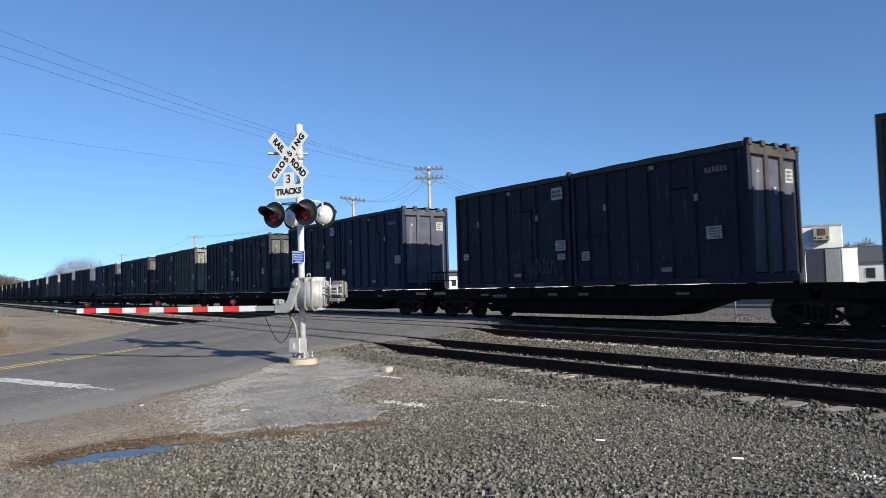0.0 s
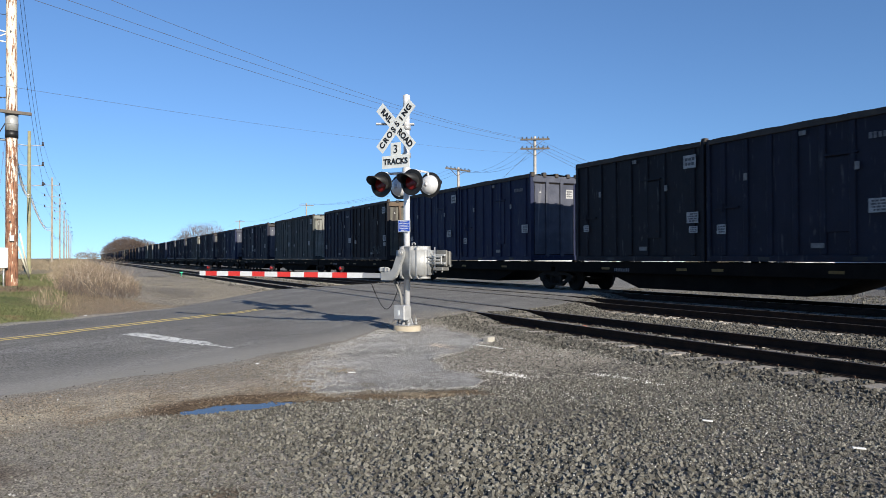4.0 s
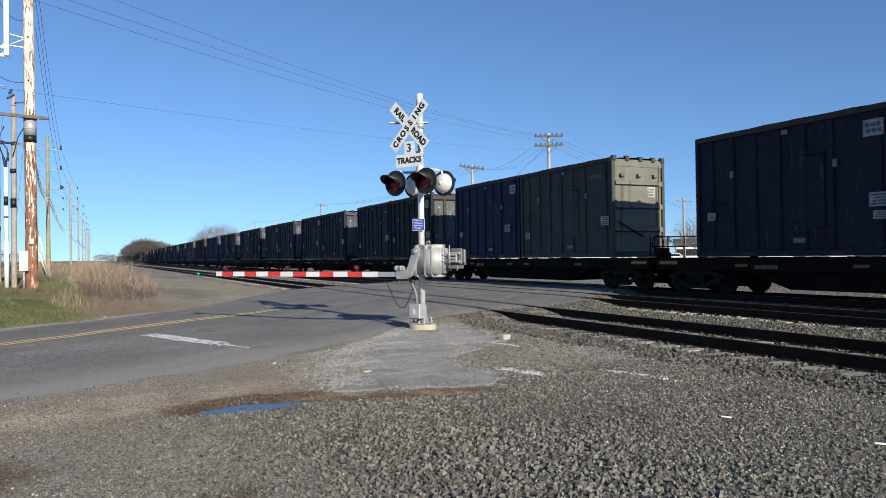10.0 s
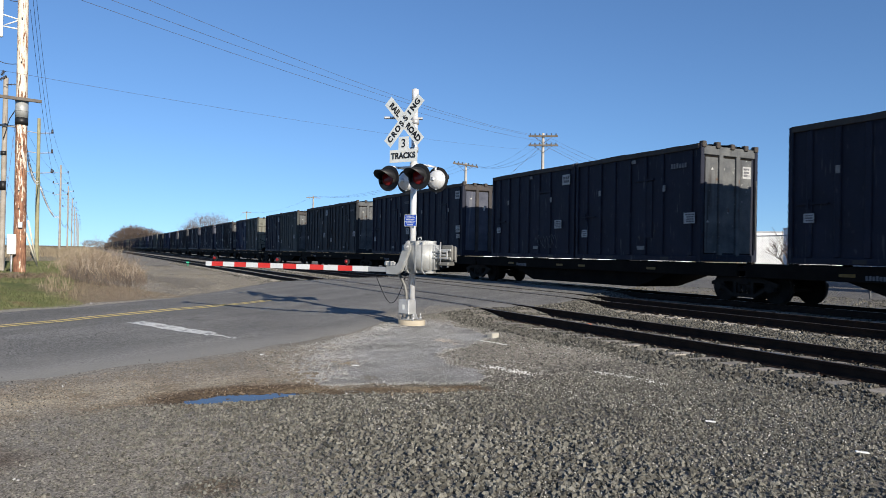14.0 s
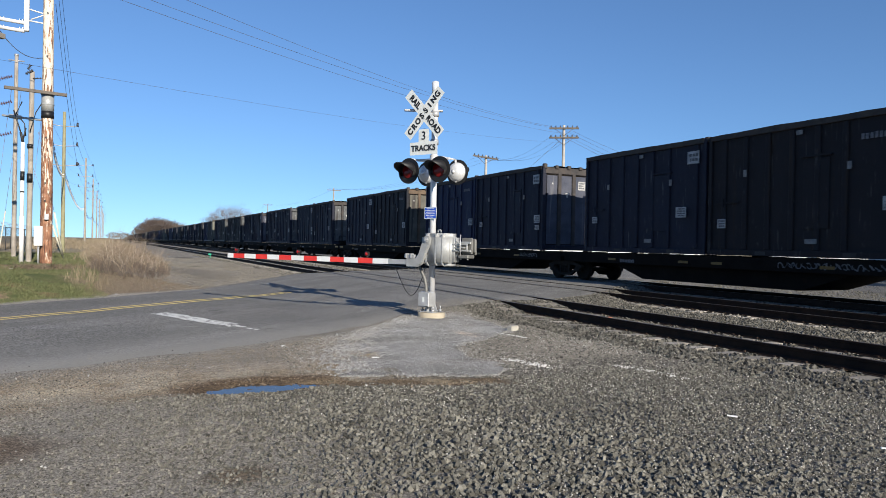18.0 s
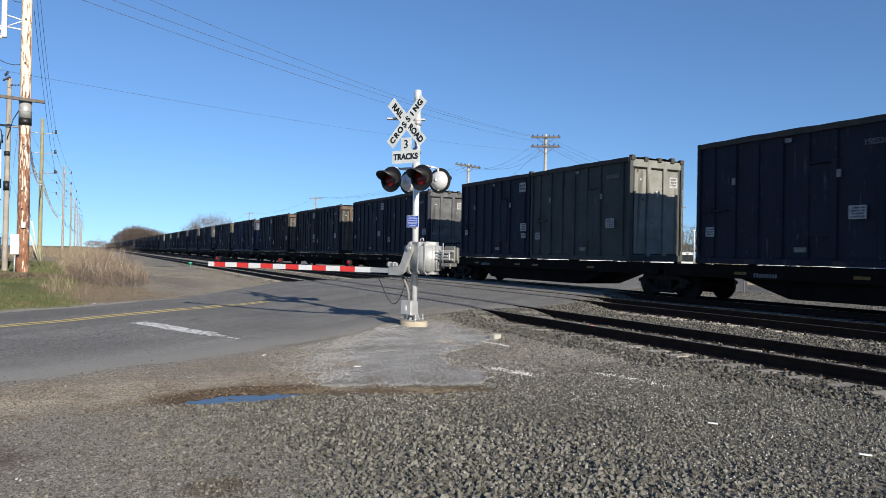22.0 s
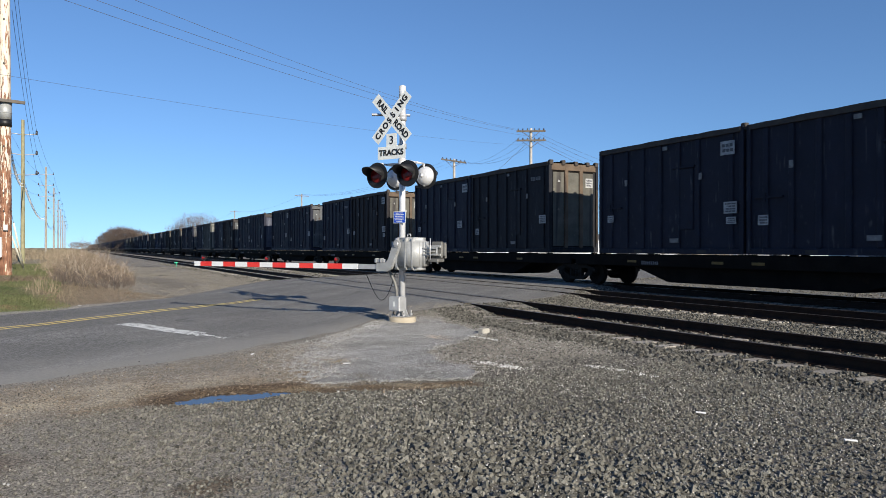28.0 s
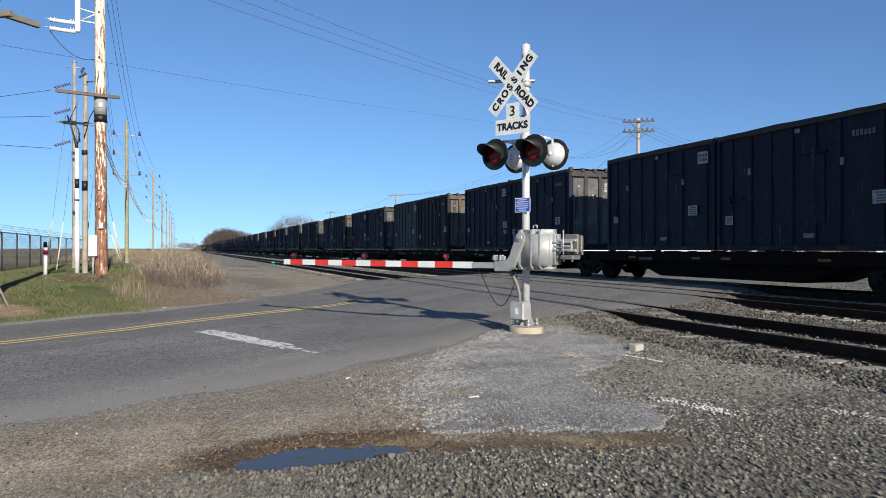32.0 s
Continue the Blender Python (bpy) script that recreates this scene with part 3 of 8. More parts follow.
# ---- road over the tracks, in strips between the rails ----
RAILS = [c + s * 0.7525 for c in RAIL_Z for s in (-1, 1)]
cuts, x0 = [], -60.0
for c in RAIL_Z:
    for s in (-1, 1):
        xr = c + s * 0.7525
        cuts.append((x0, xr - (0.045 if s < 0 else 0.115)))
        x0 = xr + (0.115 if s < 0 else 0.045)
cuts.append((x0, 90.0))
def dusty_asphalt():
    """Asphalt with darker wheel paths along the lanes and a dusty margin on the traffic side of the shoulder."""
    n, l = ASPHALT.node_tree.nodes, ASPHALT.node_tree.links
    b = n["Principled BSDF"]
    col = b.inputs["Base Color"].links[0].from_socket
    tc = n.new("ShaderNodeTexCoord")
    rot = n.new("ShaderNodeMapping")
    rot.vector_type = "POINT"
    rot.inputs["Rotation"].default_value = (0, 0, -math.atan2(38.2, 44.76))      # x along the road, y across it
    l.new(tc.outputs["Object"], rot.inputs["Vector"])
    sep = n.new("ShaderNodeSeparateXYZ")
    l.new(rot.outputs["Vector"], sep.inputs[0])
    sep2 = n.new("ShaderNodeSeparateXYZ")
    l.new(tc.outputs["Object"], sep2.inputs[0])

    def mth(op, *v):
        q = n.new("ShaderNodeMath")
        q.operation = op
        for s, x in zip(q.inputs, v):
            if isinstance(x, (int, float)):
                s.default_value = x
            else:
                l.new(x, s)
        return q.outputs[0]

    def noise_(scale, vec):
        t = n.new("ShaderNodeTexNoise")
        t.inputs["Scale"].default_value = scale
        l.new(vec, t.inputs["Vector"])
        return t.outputs["Fac"]

    def band(v, a, z):
        r = n.new("ShaderNodeMapRange")
        r.interpolation_type = "SMOOTHSTEP"
        r.inputs["From Min"].default_value, r.inputs["From Max"].default_value = a, z
        l.new(v, r.inputs["Value"])
        return r.outputs["Result"]

    def mix(f, x, y):
        q = n.new("ShaderNodeMix")
        q.data_type = "RGBA"
        l.new(f, q.inputs[0])
        l.new(x, q.inputs[6])
        q.inputs[7].default_value = (*y, 1)
        return q.outputs[2]

    long = n.new("ShaderNodeMapping")
    long.inputs["Scale"].default_value = (0.05, 1.1, 1)
    l.new(rot.outputs["Vector"], long.inputs["Vector"])
    lane = mth("MULTIPLY", band(noise_(1.0, long.outputs["Vector"]), 0.42, 0.62), 0.45)
    col = mix(lane, col, (0.121, 0.117, 0.110))
    d = mth("SUBTRACT", sep2.outputs[1], mth("ADD", mth("MULTIPLY", sep2.outputs[0], 0.52), 9.5))
    d = mth("ADD", d, mth("MULTIPLY", mth("SUBTRACT", noise_(0.9, tc.outputs["Object"]), 0.5), 2.0))
    dust = mth("MULTIPLY", mth("SUBTRACT", 1.0, band(d, 0.2, 2.6)), mth("SUBTRACT", 1.0, band(sep2.outputs[0], 9.0, 12.0)))
    col = mix(mth("MULTIPLY", dust, 0.75), col, (0.27, 0.258, 0.235))
    l.new(col, b.inputs["Base Color"])


dusty_asphalt()
bm = bmesh.new()
for a, b in cuts:
    stops = [(a, b, 0.3)] if b - a < 8 else ([(a, -12, 4), (-12, b, 0.16)] if a < 0 else [(a, 24, 0.3), (24, b, 6)])
    rows = []
    for x in axis_steps(stops):
        lo = along(NEAR_EDGE, x) + 0.16 * noise.noise((x * 1.3, 0, 0)) + 0.07 * noise.noise((x * 6, 3, 0)) + (0.25 * noise.noise((x * 0.9, 9, 0)) if 7 < x < 20 else 0)
        hi = along(FAR_EDGE, x) + 0.12 * noise.noise((x * 1.1, 5, 0)) + 0.05 * noise.noise((x * 5, 8, 0))
        k = 26
        rows.append([bm.verts.new((x, lo + (hi - lo) * j / k, road_z(x, lo + (hi - lo) * j / k) - (0.03 if j in (0, k) else 0))) for j in range(k + 1)])
    for r0, r1 in zip(rows, rows[1:]):
        for j in range(26):
            f = bm.faces.new((r0[j], r1[j], r1[j + 1], r0[j + 1]))
            f.smooth = True
    for r in (rows[0], rows[-1]):        # strip sides down into the flangeways
        low = [bm.verts.new((v.co.x, v.co.y, v.co.z - 0.16)) for v in r]
        for j in range(26):
            bm.faces.new((r[j], r[j + 1], low[j + 1], low[j]))
bmesh.ops.recalc_face_normals(bm, faces=bm.faces)
road = tagged(link("road", bm, ASPHALT), "worn grey asphalt road rising over the level crossing", "road", kind="structure")

ROAD_YELLOW = mat("worn_yellow_marking", (0.60, 0.455, 0.15), (0.68, 0.525, 0.20), (0.7, 0.9), 6.0, 70, 0.1, spots=((0.24, 0.2, 0.13), 7.0, 0.30))
ROAD_WHITE = mat("worn_white_marking", (0.58, 0.575, 0.54), (0.70, 0.695, 0.65), (0.7, 0.9), 6.0, 70, 0.1, spots=((0.2, 0.193, 0.18), 11.0, 0.47), specks=((0.2, 0.193, 0.18), 40.0, 0.44))


def marking(name, a, b, half, material, label, n=60, wear=0.25):
    bm = bmesh.new()
    a, b = Vector((*a, 0)), Vector((*b, 0))
    side = (b - a).normalized().cross(Vector((0, 0, 1)))
    prev = None
    for i in range(n + 1):
        p = a.lerp(b, i / n)
        cur = []
        for s in (-1, 1):
            q = p + side * (s * half * (1 + wear * noise.noise((p.x * 3, p.y * 3, s * 7.0))))
            cur.append(bm.verts.new((q.x, q.y, road_z(q.x, q.y) + 0.006)))
        if prev:
            bm.faces.new((prev[0], prev[1], cur[1], cur[0]))
        prev = cur
    bmesh.ops.recalc_face_normals(bm, faces=bm.faces)
    if bm.faces[:][0].normal.z < 0:
        bmesh.ops.reverse_faces(bm, faces=bm.faces)
    return tagged(link(name, bm, material), label, "road marking", kind="structure")


for s in (-0.13, 0.13):
    marking("centre_line", (-40 - 0.65 * s, -17.4 + 0.76 * s), (4.76 - 0.65 * s, 20.8 + 0.76 * s), 0.052, ROAD_YELLOW, "faded yellow line painted along the road centre", 160)
marking("stop_line", (0.90, 15.5), (1.93, 13.08), 0.19, ROAD_WHITE, "worn white stop line across the traffic lane", 90, 0.22)
for a, b, half in (((1.95, 13.03), (2.03, 12.84), 0.12), ((2.06, 12.80), (2.12, 12.66), 0.07), ((2.15, 12.56), (2.28, 12.25), 0.05)):
    marking("stop_line_remnant", a, b, half, ROAD_WHITE, "thin worn remnant of the stop line", 12, 0.7)


# ---- tracks: rails, sleepers, plates ----
def rail(x, top, y0, y1):
    prof = [(-0.07, 0), (0.07, 0), (0.07, 0.015), (0.012, 0.04), (0.012, 0.13), (0.036, 0.14), (0.036, 0.168), (0.028, 0.172), (-0.028, 0.172), (-0.036, 0.168), (-0.036, 0.14), (-0.012, 0.13), (-0.012, 0.04), (-0.07, 0.015)]
    bm = bmesh.new()
    prism(bm, [(x + p, top - 0.172 + q) for p, q in prof], y0, y1, "y")
    for f in bm.faces:
        if f.normal.z > 0.9 and f.calc_center_median().z > top - 0.003:
            f.material_index = 1
    return bm


for i, (c, top) in enumerate(RAIL_Z.items()):
    track = empty("railway_track", "rusty steel rails on weathered timber sleepers in grey ballast", "railway track", kind="structure", group="railway tracks")
    for s in (-1, 1):
        part("rail", rail(c + s * 0.7525, top, -70, 1500), [RAIL, RAILHEAD], track)
    tie = None
    for j in range(150):
        y = -14 + j * 0.53
        if along(NEAR_EDGE, c) - 0.3 < y < along(FAR_EDGE, c) + 0.2:
            continue
        if tie is None:
            bm = boxes((-1.3, 1.3, -0.115, 0.115, -0.17, 0.0), bevel=0.012)
            tie = part("sleeper", bm, SLEEPER, track)
            plate = part("tie_plate", boxes((-0.09, 0.09, -0.17, 0.17, 0, 0.012), (-0.085, -0.06, -0.12, -0.09, 0, 0.032), (0.06, 0.085, 0.09, 0.12, 0, 0.032)), PLATE_RUST, track)
            pb, fresh_plate = plate, True
            plate.matrix_basis = pose(c - 0.7525, y, top - 0.184)
        else:
            tie = tie.copy()
            scene.collection.objects.link(tie)
        jig = random.uniform(-0.06, 0.06)
        tie.matrix_basis = pose(c + jig, y, top - 0.184 + random.uniform(-0.008, 0.004), 0, 0, random.uniform(-1.2, 1.2))
        if i < 2 and 2.5 < y < 19.5:
            for s in (-1, 1):
                pb = plate if fresh_plate else pb.copy()
                if not fresh_plate:
                    scene.collection.objects.link(pb)
                fresh_plate = False
                pb.matrix_basis = pose(c + s * 0.7525, y + jig * 0.3, top - 0.184, 0, 0, random.uniform(-1.2, 1.2))
# ---- the train: five-unit articulated container cars ----
SIDE_X, WIDE, LONG, HIGH, BOTTOM = 16.75, 2.5, 6.19, 3.66, 1.38
UNIT, ENDS = 15.5, 0.95


# a short check in the train's pull: (seconds, metres behind its even run)
LAG = [(0, 0.0), (22.5, 0.0), (23, 0.04), (23.35, 0.08), (23.7, 0.50), (24, 0.52), (25, 0.34), (26, 0.25), (29, 0.08), (30, 0.0), (32, 0.0)]


def travelled(t):
    """How far along the track the corner of unit 0 stands at t seconds."""
    return 10.007 + 15.4117 * t - 0.0334029 * t * t + 0.00000294 * t ** 3 - along(LAG, t)


SLACK = {12: 0.1}       # play in the couplings


def offset(k):
    return UNIT * k + ENDS * math.floor(k / 5) + SLACK.get(k, 0.0)


def placard(parent, x, y, z, w, h, n=3, face="side"):
    """A white sheet with bars of lettering, on the long side or the end."""
    def flat(a0, a1, b0, b1, d0, d1):
        return (x - d1, x - d0, y + a0, y + a1, z + b0, z + b1) if face == "side" else (x + a0, x + a1, y - d1, y - d0, z + b0, z + b1)
    p = part("placard", boxes(flat(-w / 2, w / 2, -h / 2, h / 2, 0, 0.006)), PLACARD if w * h >= 0.06 else PLACARD_DIM, parent, "white placard" if w * h >= 0.06 else "small grimy label")
    if w * h < 0.06:
        return
    bm = bmesh.new()
    for i in range(n):
        zz = h / 2 - h * (i + 0.85) / (n + 0.7)
        thick = h * 0.3 / (n + 0.7)
        a = -w * random.uniform(0.36, 0.42)
        end = w * random.uniform(0.25, 0.42)
        while a < end:
            b = min(end, a + (h * 0.55 / n if n <= 2 else w * random.uniform(0.1, 0.3)))
            box(bm, *flat(a, b, zz - thick, zz + thick, 0.006, 0.008))
            a = b + w * 0.05
    part("lettering", bm, INK, p)["kind"] = "stuff"


def stencil(parent, x, y, z, n=6, h=0.16):
    bm = bmesh.new()
    for i in range(n):
        a = y + i * h * 0.72
        box(bm, x - 0.004, x, a, a + h * 0.5, z, z + h * random.uniform(0.82, 1.0))
    part("stencilled_number", bm, STENCIL, parent)["kind"] = "stuff"


def scrawl(parent, y0, z0, long, high, seed, n=6, x=-0.001, paint=None):
    """Loose sprayed loops, thin and flat on the steel."""
    rnd = random.Random(seed)
    bm = bmesh.new()
    for i in range(n):
        cy, cz = y0 + long * (i + 0.5) / n, z0 + high * rnd.uniform(0.4, 0.6)
        pts, ph, k = [], rnd.uniform(0, 6), rnd.uniform(0.6, 2.6)
        for q in range(12):
            t = q / 11
            pts.append((cy + long / n * 0.55 * math.sin(ph + 4.5 * t), cz + high * 0.5 * math.cos(ph * 0.7 + 5.5 * t * k / 1.7)))
        for (ya, za), (yb, zb) in zip(pts, pts[1:]):
            d = Vector((yb - ya, zb - za, 0))
            if d.length > 1e-4:
                w = Vector((-d.y, d.x, 0)).normalized() * rnd.uniform(0.008, 0.018)
                bm.faces.new([bm.verts.new(p) for p in ((x, ya - w.x, za - w.y), (x, ya + w.x, za + w.y), (x, yb + w.x, zb + w.y), (x, yb - w.x, zb - w.y))])
    part("paint_scrawl", bm, paint or SCRAWL, parent, "faint sprayed scrawl")["kind"] = "stuff"


SCRAWL_PALE = mat("pale_sprayed_paint", (0.08, 0.083, 0.09), (0.15, 0.153, 0.16), (0.6, 0.8), 5.0, 40, 0)
SCRAWL = mat("thin_sprayed_paint", (0.035, 0.036, 0.04), (0.09, 0.092, 0.1), (0.6, 0.8), 5.0, 40, 0)


def ribbed(ribs, x, out):
    """The wall's outline with its ribs standing out."""
    return [p for y in ribs for p in ((x, y - 0.07), (x + out, y - 0.045), (x + out, y + 0.045), (x, y + 0.07))]


def far_container(paint, end_paint, style, label):
    """The same box with its ribs joined to the body, for units that stay far up the line."""
    ob = empty("waste_container", label, "container", group="containers on the train")
    ribs = [0.13 + (LONG - 0.26) * (k + 0.5 + (0.5 if k else -0.08)) / 7.6 for k in range(7)]
    bm = prism(bmesh.new(), [(WIDE - 0.07, LONG - 0.07), (WIDE - 0.07, 0.07), (0.07, 0.07)] + ribbed(ribs, 0.07, -0.06) + [(0.07, LONG - 0.07)], 0.0, HIGH - 0.1, "z")
    part("body", bm, paint, ob)
    for y, p in ((0.0, end_paint), (LONG - 0.13, paint)):
        part("end_frame", boxes((0, 0.13, y, y + 0.13, 0, HIGH - 0.02), (WIDE - 0.13, WIDE, y, y + 0.13, 0, HIGH - 0.02), (0.13, WIDE - 0.13, y, y + 0.13, HIGH - 0.3, HIGH - 0.04)), p, ob)
    for k in range(3):
        w3 = (WIDE - 0.26) / 3
        part("end_panel", boxes((0.15 + k * w3, 0.11 + (k + 1) * w3, 0.045, 0.07, 0.25, HIGH - 0.3)), end_paint, ob)
    for x in (-0.01, WIDE - 0.11):
        part("top_rail", boxes((x, x + 0.12, 0.1, LONG - 0.1, HIGH - 0.18, HIGH)), TOPRAIL, ob)
    return ob


def container(paint, end_paint, style, label, louvre=False):
    """Origin: the near-side bottom corner at the trailing end; x across the train, y forward."""
    rnd = random.Random(style * 7 + 3)
    ob = empty("waste_container", label, "container", group="containers on the train")
    t = 0.07
    ribs = [0.13 + (LONG - 0.26) * (k + 0.5 + (0.5 if k else -0.08)) / 7.6 for k in range(7)]
    shell = prism(bmesh.new(), [(t, LONG - t), (t, t), (WIDE - t, t)] + ribbed(ribs, WIDE - t, 0.06) + [(WIDE - t, LONG - t)], 0.14, HIGH - 0.15, "z")
    part("body", shell, paint, ob)
    post = [part("corner_post", boxes((x, x + 0.13, y, y + 0.13, 0, HIGH - 0.02), bevel=0.012), paint, ob) for x in (0, WIDE - 0.13) for y in (0, LONG - 0.13)]
    for x in (0.0, WIDE - 0.11):
        part("bottom_rail", boxes((x, x + 0.11, 0.13, LONG - 0.13, 0.0, 0.17), bevel=0.01), paint, ob)
        bm = bmesh.new()             # a top rail that sags and bows a little
        prev = None
        for i in range(13):
            y = 0.1 + (LONG - 0.2) * i / 12
            dz = 0.022 * math.sin(i / 12 * math.pi) * rnd.uniform(0.4, 1.2) + 0.012 * rnd.uniform(-1, 1) - 0.02
            ring = [bm.verts.new((x + a, y, HIGH - 0.15 + b + (dz if b > 0.05 else 0))) for a, b in ((-0.015, -0.02), (0.125, -0.02), (0.125, 0.145), (-0.015, 0.145))]
            if prev:
                for j in range(4):
                    bm.faces.new((prev[j], prev[(j + 1) % 4], ring[(j + 1) % 4], ring[j]))
            else:
                bm.faces.new(ring)
            prev = ring
        bm.faces.new(prev)
        bmesh.ops.recalc_face_normals(bm, faces=bm.faces)
        part("top_rail", bm, TOPRAIL, ob, "rusty dented top rail")
    roof = bmesh.new()
    prev = None
    for i in range(13):
        y = 0.1 + (LONG - 0.2) * i / 12
        row = [roof.verts.new((0.1 + (WIDE - 0.2) * j / 6, y, HIGH - 0.06 + 0.07 * math.sin(j / 6 * math.pi) + 0.03 * rnd.uniform(-1, 1))) for j in range(7)]
        if prev:
            for j in range(6):
                roof.faces.new((prev[j], prev[j + 1], row[j + 1], row[j])).smooth = True
        prev = row
    part("cover", roof, TARP, ob, "dusty tarpaulin cover")
    for y in ribs:
        part("side_rib", boxes((0.012, 0.078, y - 0.085, y + 0.085, 0.17, HIGH - 0.17), bevel=0.025), paint, ob)
    # small hatch outlined on the side, with its header
    yh = 2.0 + 0.25 * (style % 3)
    part("side_hatch", boxes((0.035, 0.075, yh - 0.38, yh + 0.38, 0.75, 2.62), bevel=0.01), paint, ob)
    part("hatch_header", boxes((0.0, 0.08, yh - 0.45, yh + 0.45, 2.66, 2.72), bevel=0.008), paint, ob)
    part("latch_bar", boxes((0.0, 0.05, LONG - 1.15, LONG - 0.25, 1.55, 1.60), (-0.02, 0.05, LONG - 0.62, LONG - 0.54, 1.45, 1.70)), paint, ob)
    # flat black plates: the shade inside the pocket openings is put into the colour
    for y in (1.5, 4.2):
        part("fork_pocket", boxes((-0.006, 0.0, y - 0.18, y + 0.18, 0.03, 0.13)), BLACK, ob)
    # trailing end: recessed panels between posts, hinge lugs on top
    if louvre:
        for z in (0.2, 1.05, 1.9, 2.75):
            part("end_panel", boxes((0.16, WIDE - 0.16, 0.03, 0.08, z, z + 0.72), bevel=0.02), end_paint, ob)
        for z in (0.93, 1.78, 2.63):
            part("end_ridge", prism(bmesh.new(), [(0.08, z), (-0.05, z + 0.03), (-0.05, z + 0.12), (0.06, z + 0.2)], 0.14, WIDE - 0.34, "x"), end_paint, ob)
            part("ridge_stop", boxes((WIDE - 0.32, WIDE - 0.14, -0.04, 0.05, z - 0.02, z + 0.16), bevel=0.02), end_paint, ob)
        for x in (0.35, 1.15, 1.9):
            part("hook", boxes((x, x + 0.16, -0.07, 0.03, 2.93, 2.97), (x, x + 0.04, -0.07, 0.03, 2.97, 3.05), bevel=0.01), TOPRAIL, ob)
        part("upright_channel", boxes((WIDE - 0.30, WIDE - 0.24, -0.02, 0.05, 0.2, 3.4), bevel=0.015), end_paint, ob)
        part("brace_bar", tubes(((0.2, -0.06, 1.30), (1.35, -0.06, 0.75), 0.03), seg=8), DECK, ob, "dark slanting brace")
    else:
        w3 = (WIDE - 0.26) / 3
        post_paint = ENDPOST if end_paint in (END_GREY, END_BLUE) and style % 4 != 2 else end_paint
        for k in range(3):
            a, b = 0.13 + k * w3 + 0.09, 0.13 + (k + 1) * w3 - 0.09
            part("end_panel", boxes((a + 0.02, b - 0.02, 0.05, 0.07, 0.27, HIGH - 0.42)), END_OLIVE if end_paint is END_BROWN else end_paint, ob)
            # dark backing plate that shows as a thin border round the panel
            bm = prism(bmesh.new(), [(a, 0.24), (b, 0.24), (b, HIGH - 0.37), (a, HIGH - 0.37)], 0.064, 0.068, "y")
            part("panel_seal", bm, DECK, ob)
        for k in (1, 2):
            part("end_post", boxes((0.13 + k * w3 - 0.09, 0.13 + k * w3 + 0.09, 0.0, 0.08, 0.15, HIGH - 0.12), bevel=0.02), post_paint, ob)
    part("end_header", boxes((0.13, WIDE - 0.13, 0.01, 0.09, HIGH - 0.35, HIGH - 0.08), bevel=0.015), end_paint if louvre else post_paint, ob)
    part("end_sill", boxes((0.13, WIDE - 0.13, 0.0, 0.09, 0.0, 0.22), bevel=0.015), paint, ob)
    for x in (0.02, 0.62, 1.25, 1.85, WIDE - 0.2):
        part("hinge_lug", boxes((x, x + 0.17, -0.05, 0.12, HIGH - 0.14, HIGH + rnd.uniform(0.0, 0.07)), bevel=0.02), TOPRAIL, ob)
    for x in (0.4, 1.5):
        part("hinge_lug", boxes((x, x + 0.15, LONG - 0.12, LONG + 0.04, HIGH - 0.14, HIGH + rnd.uniform(0.0, 0.09)), bevel=0.02), TOPRAIL, ob)
    if not louvre:
        part("latch_rod", tubes(((WIDE - 0.1, -0.02, 0.4), (WIDE - 0.1, -0.02, 2.6), 0.02), seg=6), end_paint, ob)
    placard(ob, WIDE - 0.45 - (0.2 if louvre else 0), 0.02 if louvre else 0.055, 2.4 if louvre else 2.85, 0.36, 0.38, 3, "end")
    part("sticker", prism(bmesh.new(), [(0.47, 2.85), (0.57, 2.85), (0.52, 2.95)], 0.042, 0.048, "y"), PLACARD, ob, "small white sticker")
    if style != 2:
        part("tee_label", boxes((1.16, 1.34, -0.006, 0.0, 2.42, 2.50), (1.21, 1.29, -0.006, 0.0, 2.30, 2.42)), YELLOW if style == 3 else PLACARD, ob, "tee-shaped reflective label")
    # sheets and numbers on the camera side
    placard(ob, 0.004, 0.45 if style % 3 else 1.05, 1.35, 0.46, 0.34, 4)
    if style % 3 == 1:
        placard(ob, 0.004, 0.42, 0.98, 0.34, 0.2, 3)
    if style % 2:
        placard(ob, 0.004, 0.55, 3.08, 0.5, 0.40, 2)
        placard(ob, 0.004, LONG - 0.62, 1.2, 0.30, 0.24, 3)
    else:
        stencil(ob, 0.005, 0.6, 2.95)
        placard(ob, 0.004, LONG - 0.55, 0.95, 0.32, 0.28, 3)
    placard(ob, 0.004, 1.55, 2.35, 0.12, 0.2, 1)
    placard(ob, 0.004, LONG - 1.4, 2.4, 0.12, 0.2, 1)
    placard(ob, 0.004, 2.6, 0.42, 0.36, 0.13, 1)
    placard(ob, 0.004, 3.0, 3.36, 0.2, 0.12, 1)
    return ob


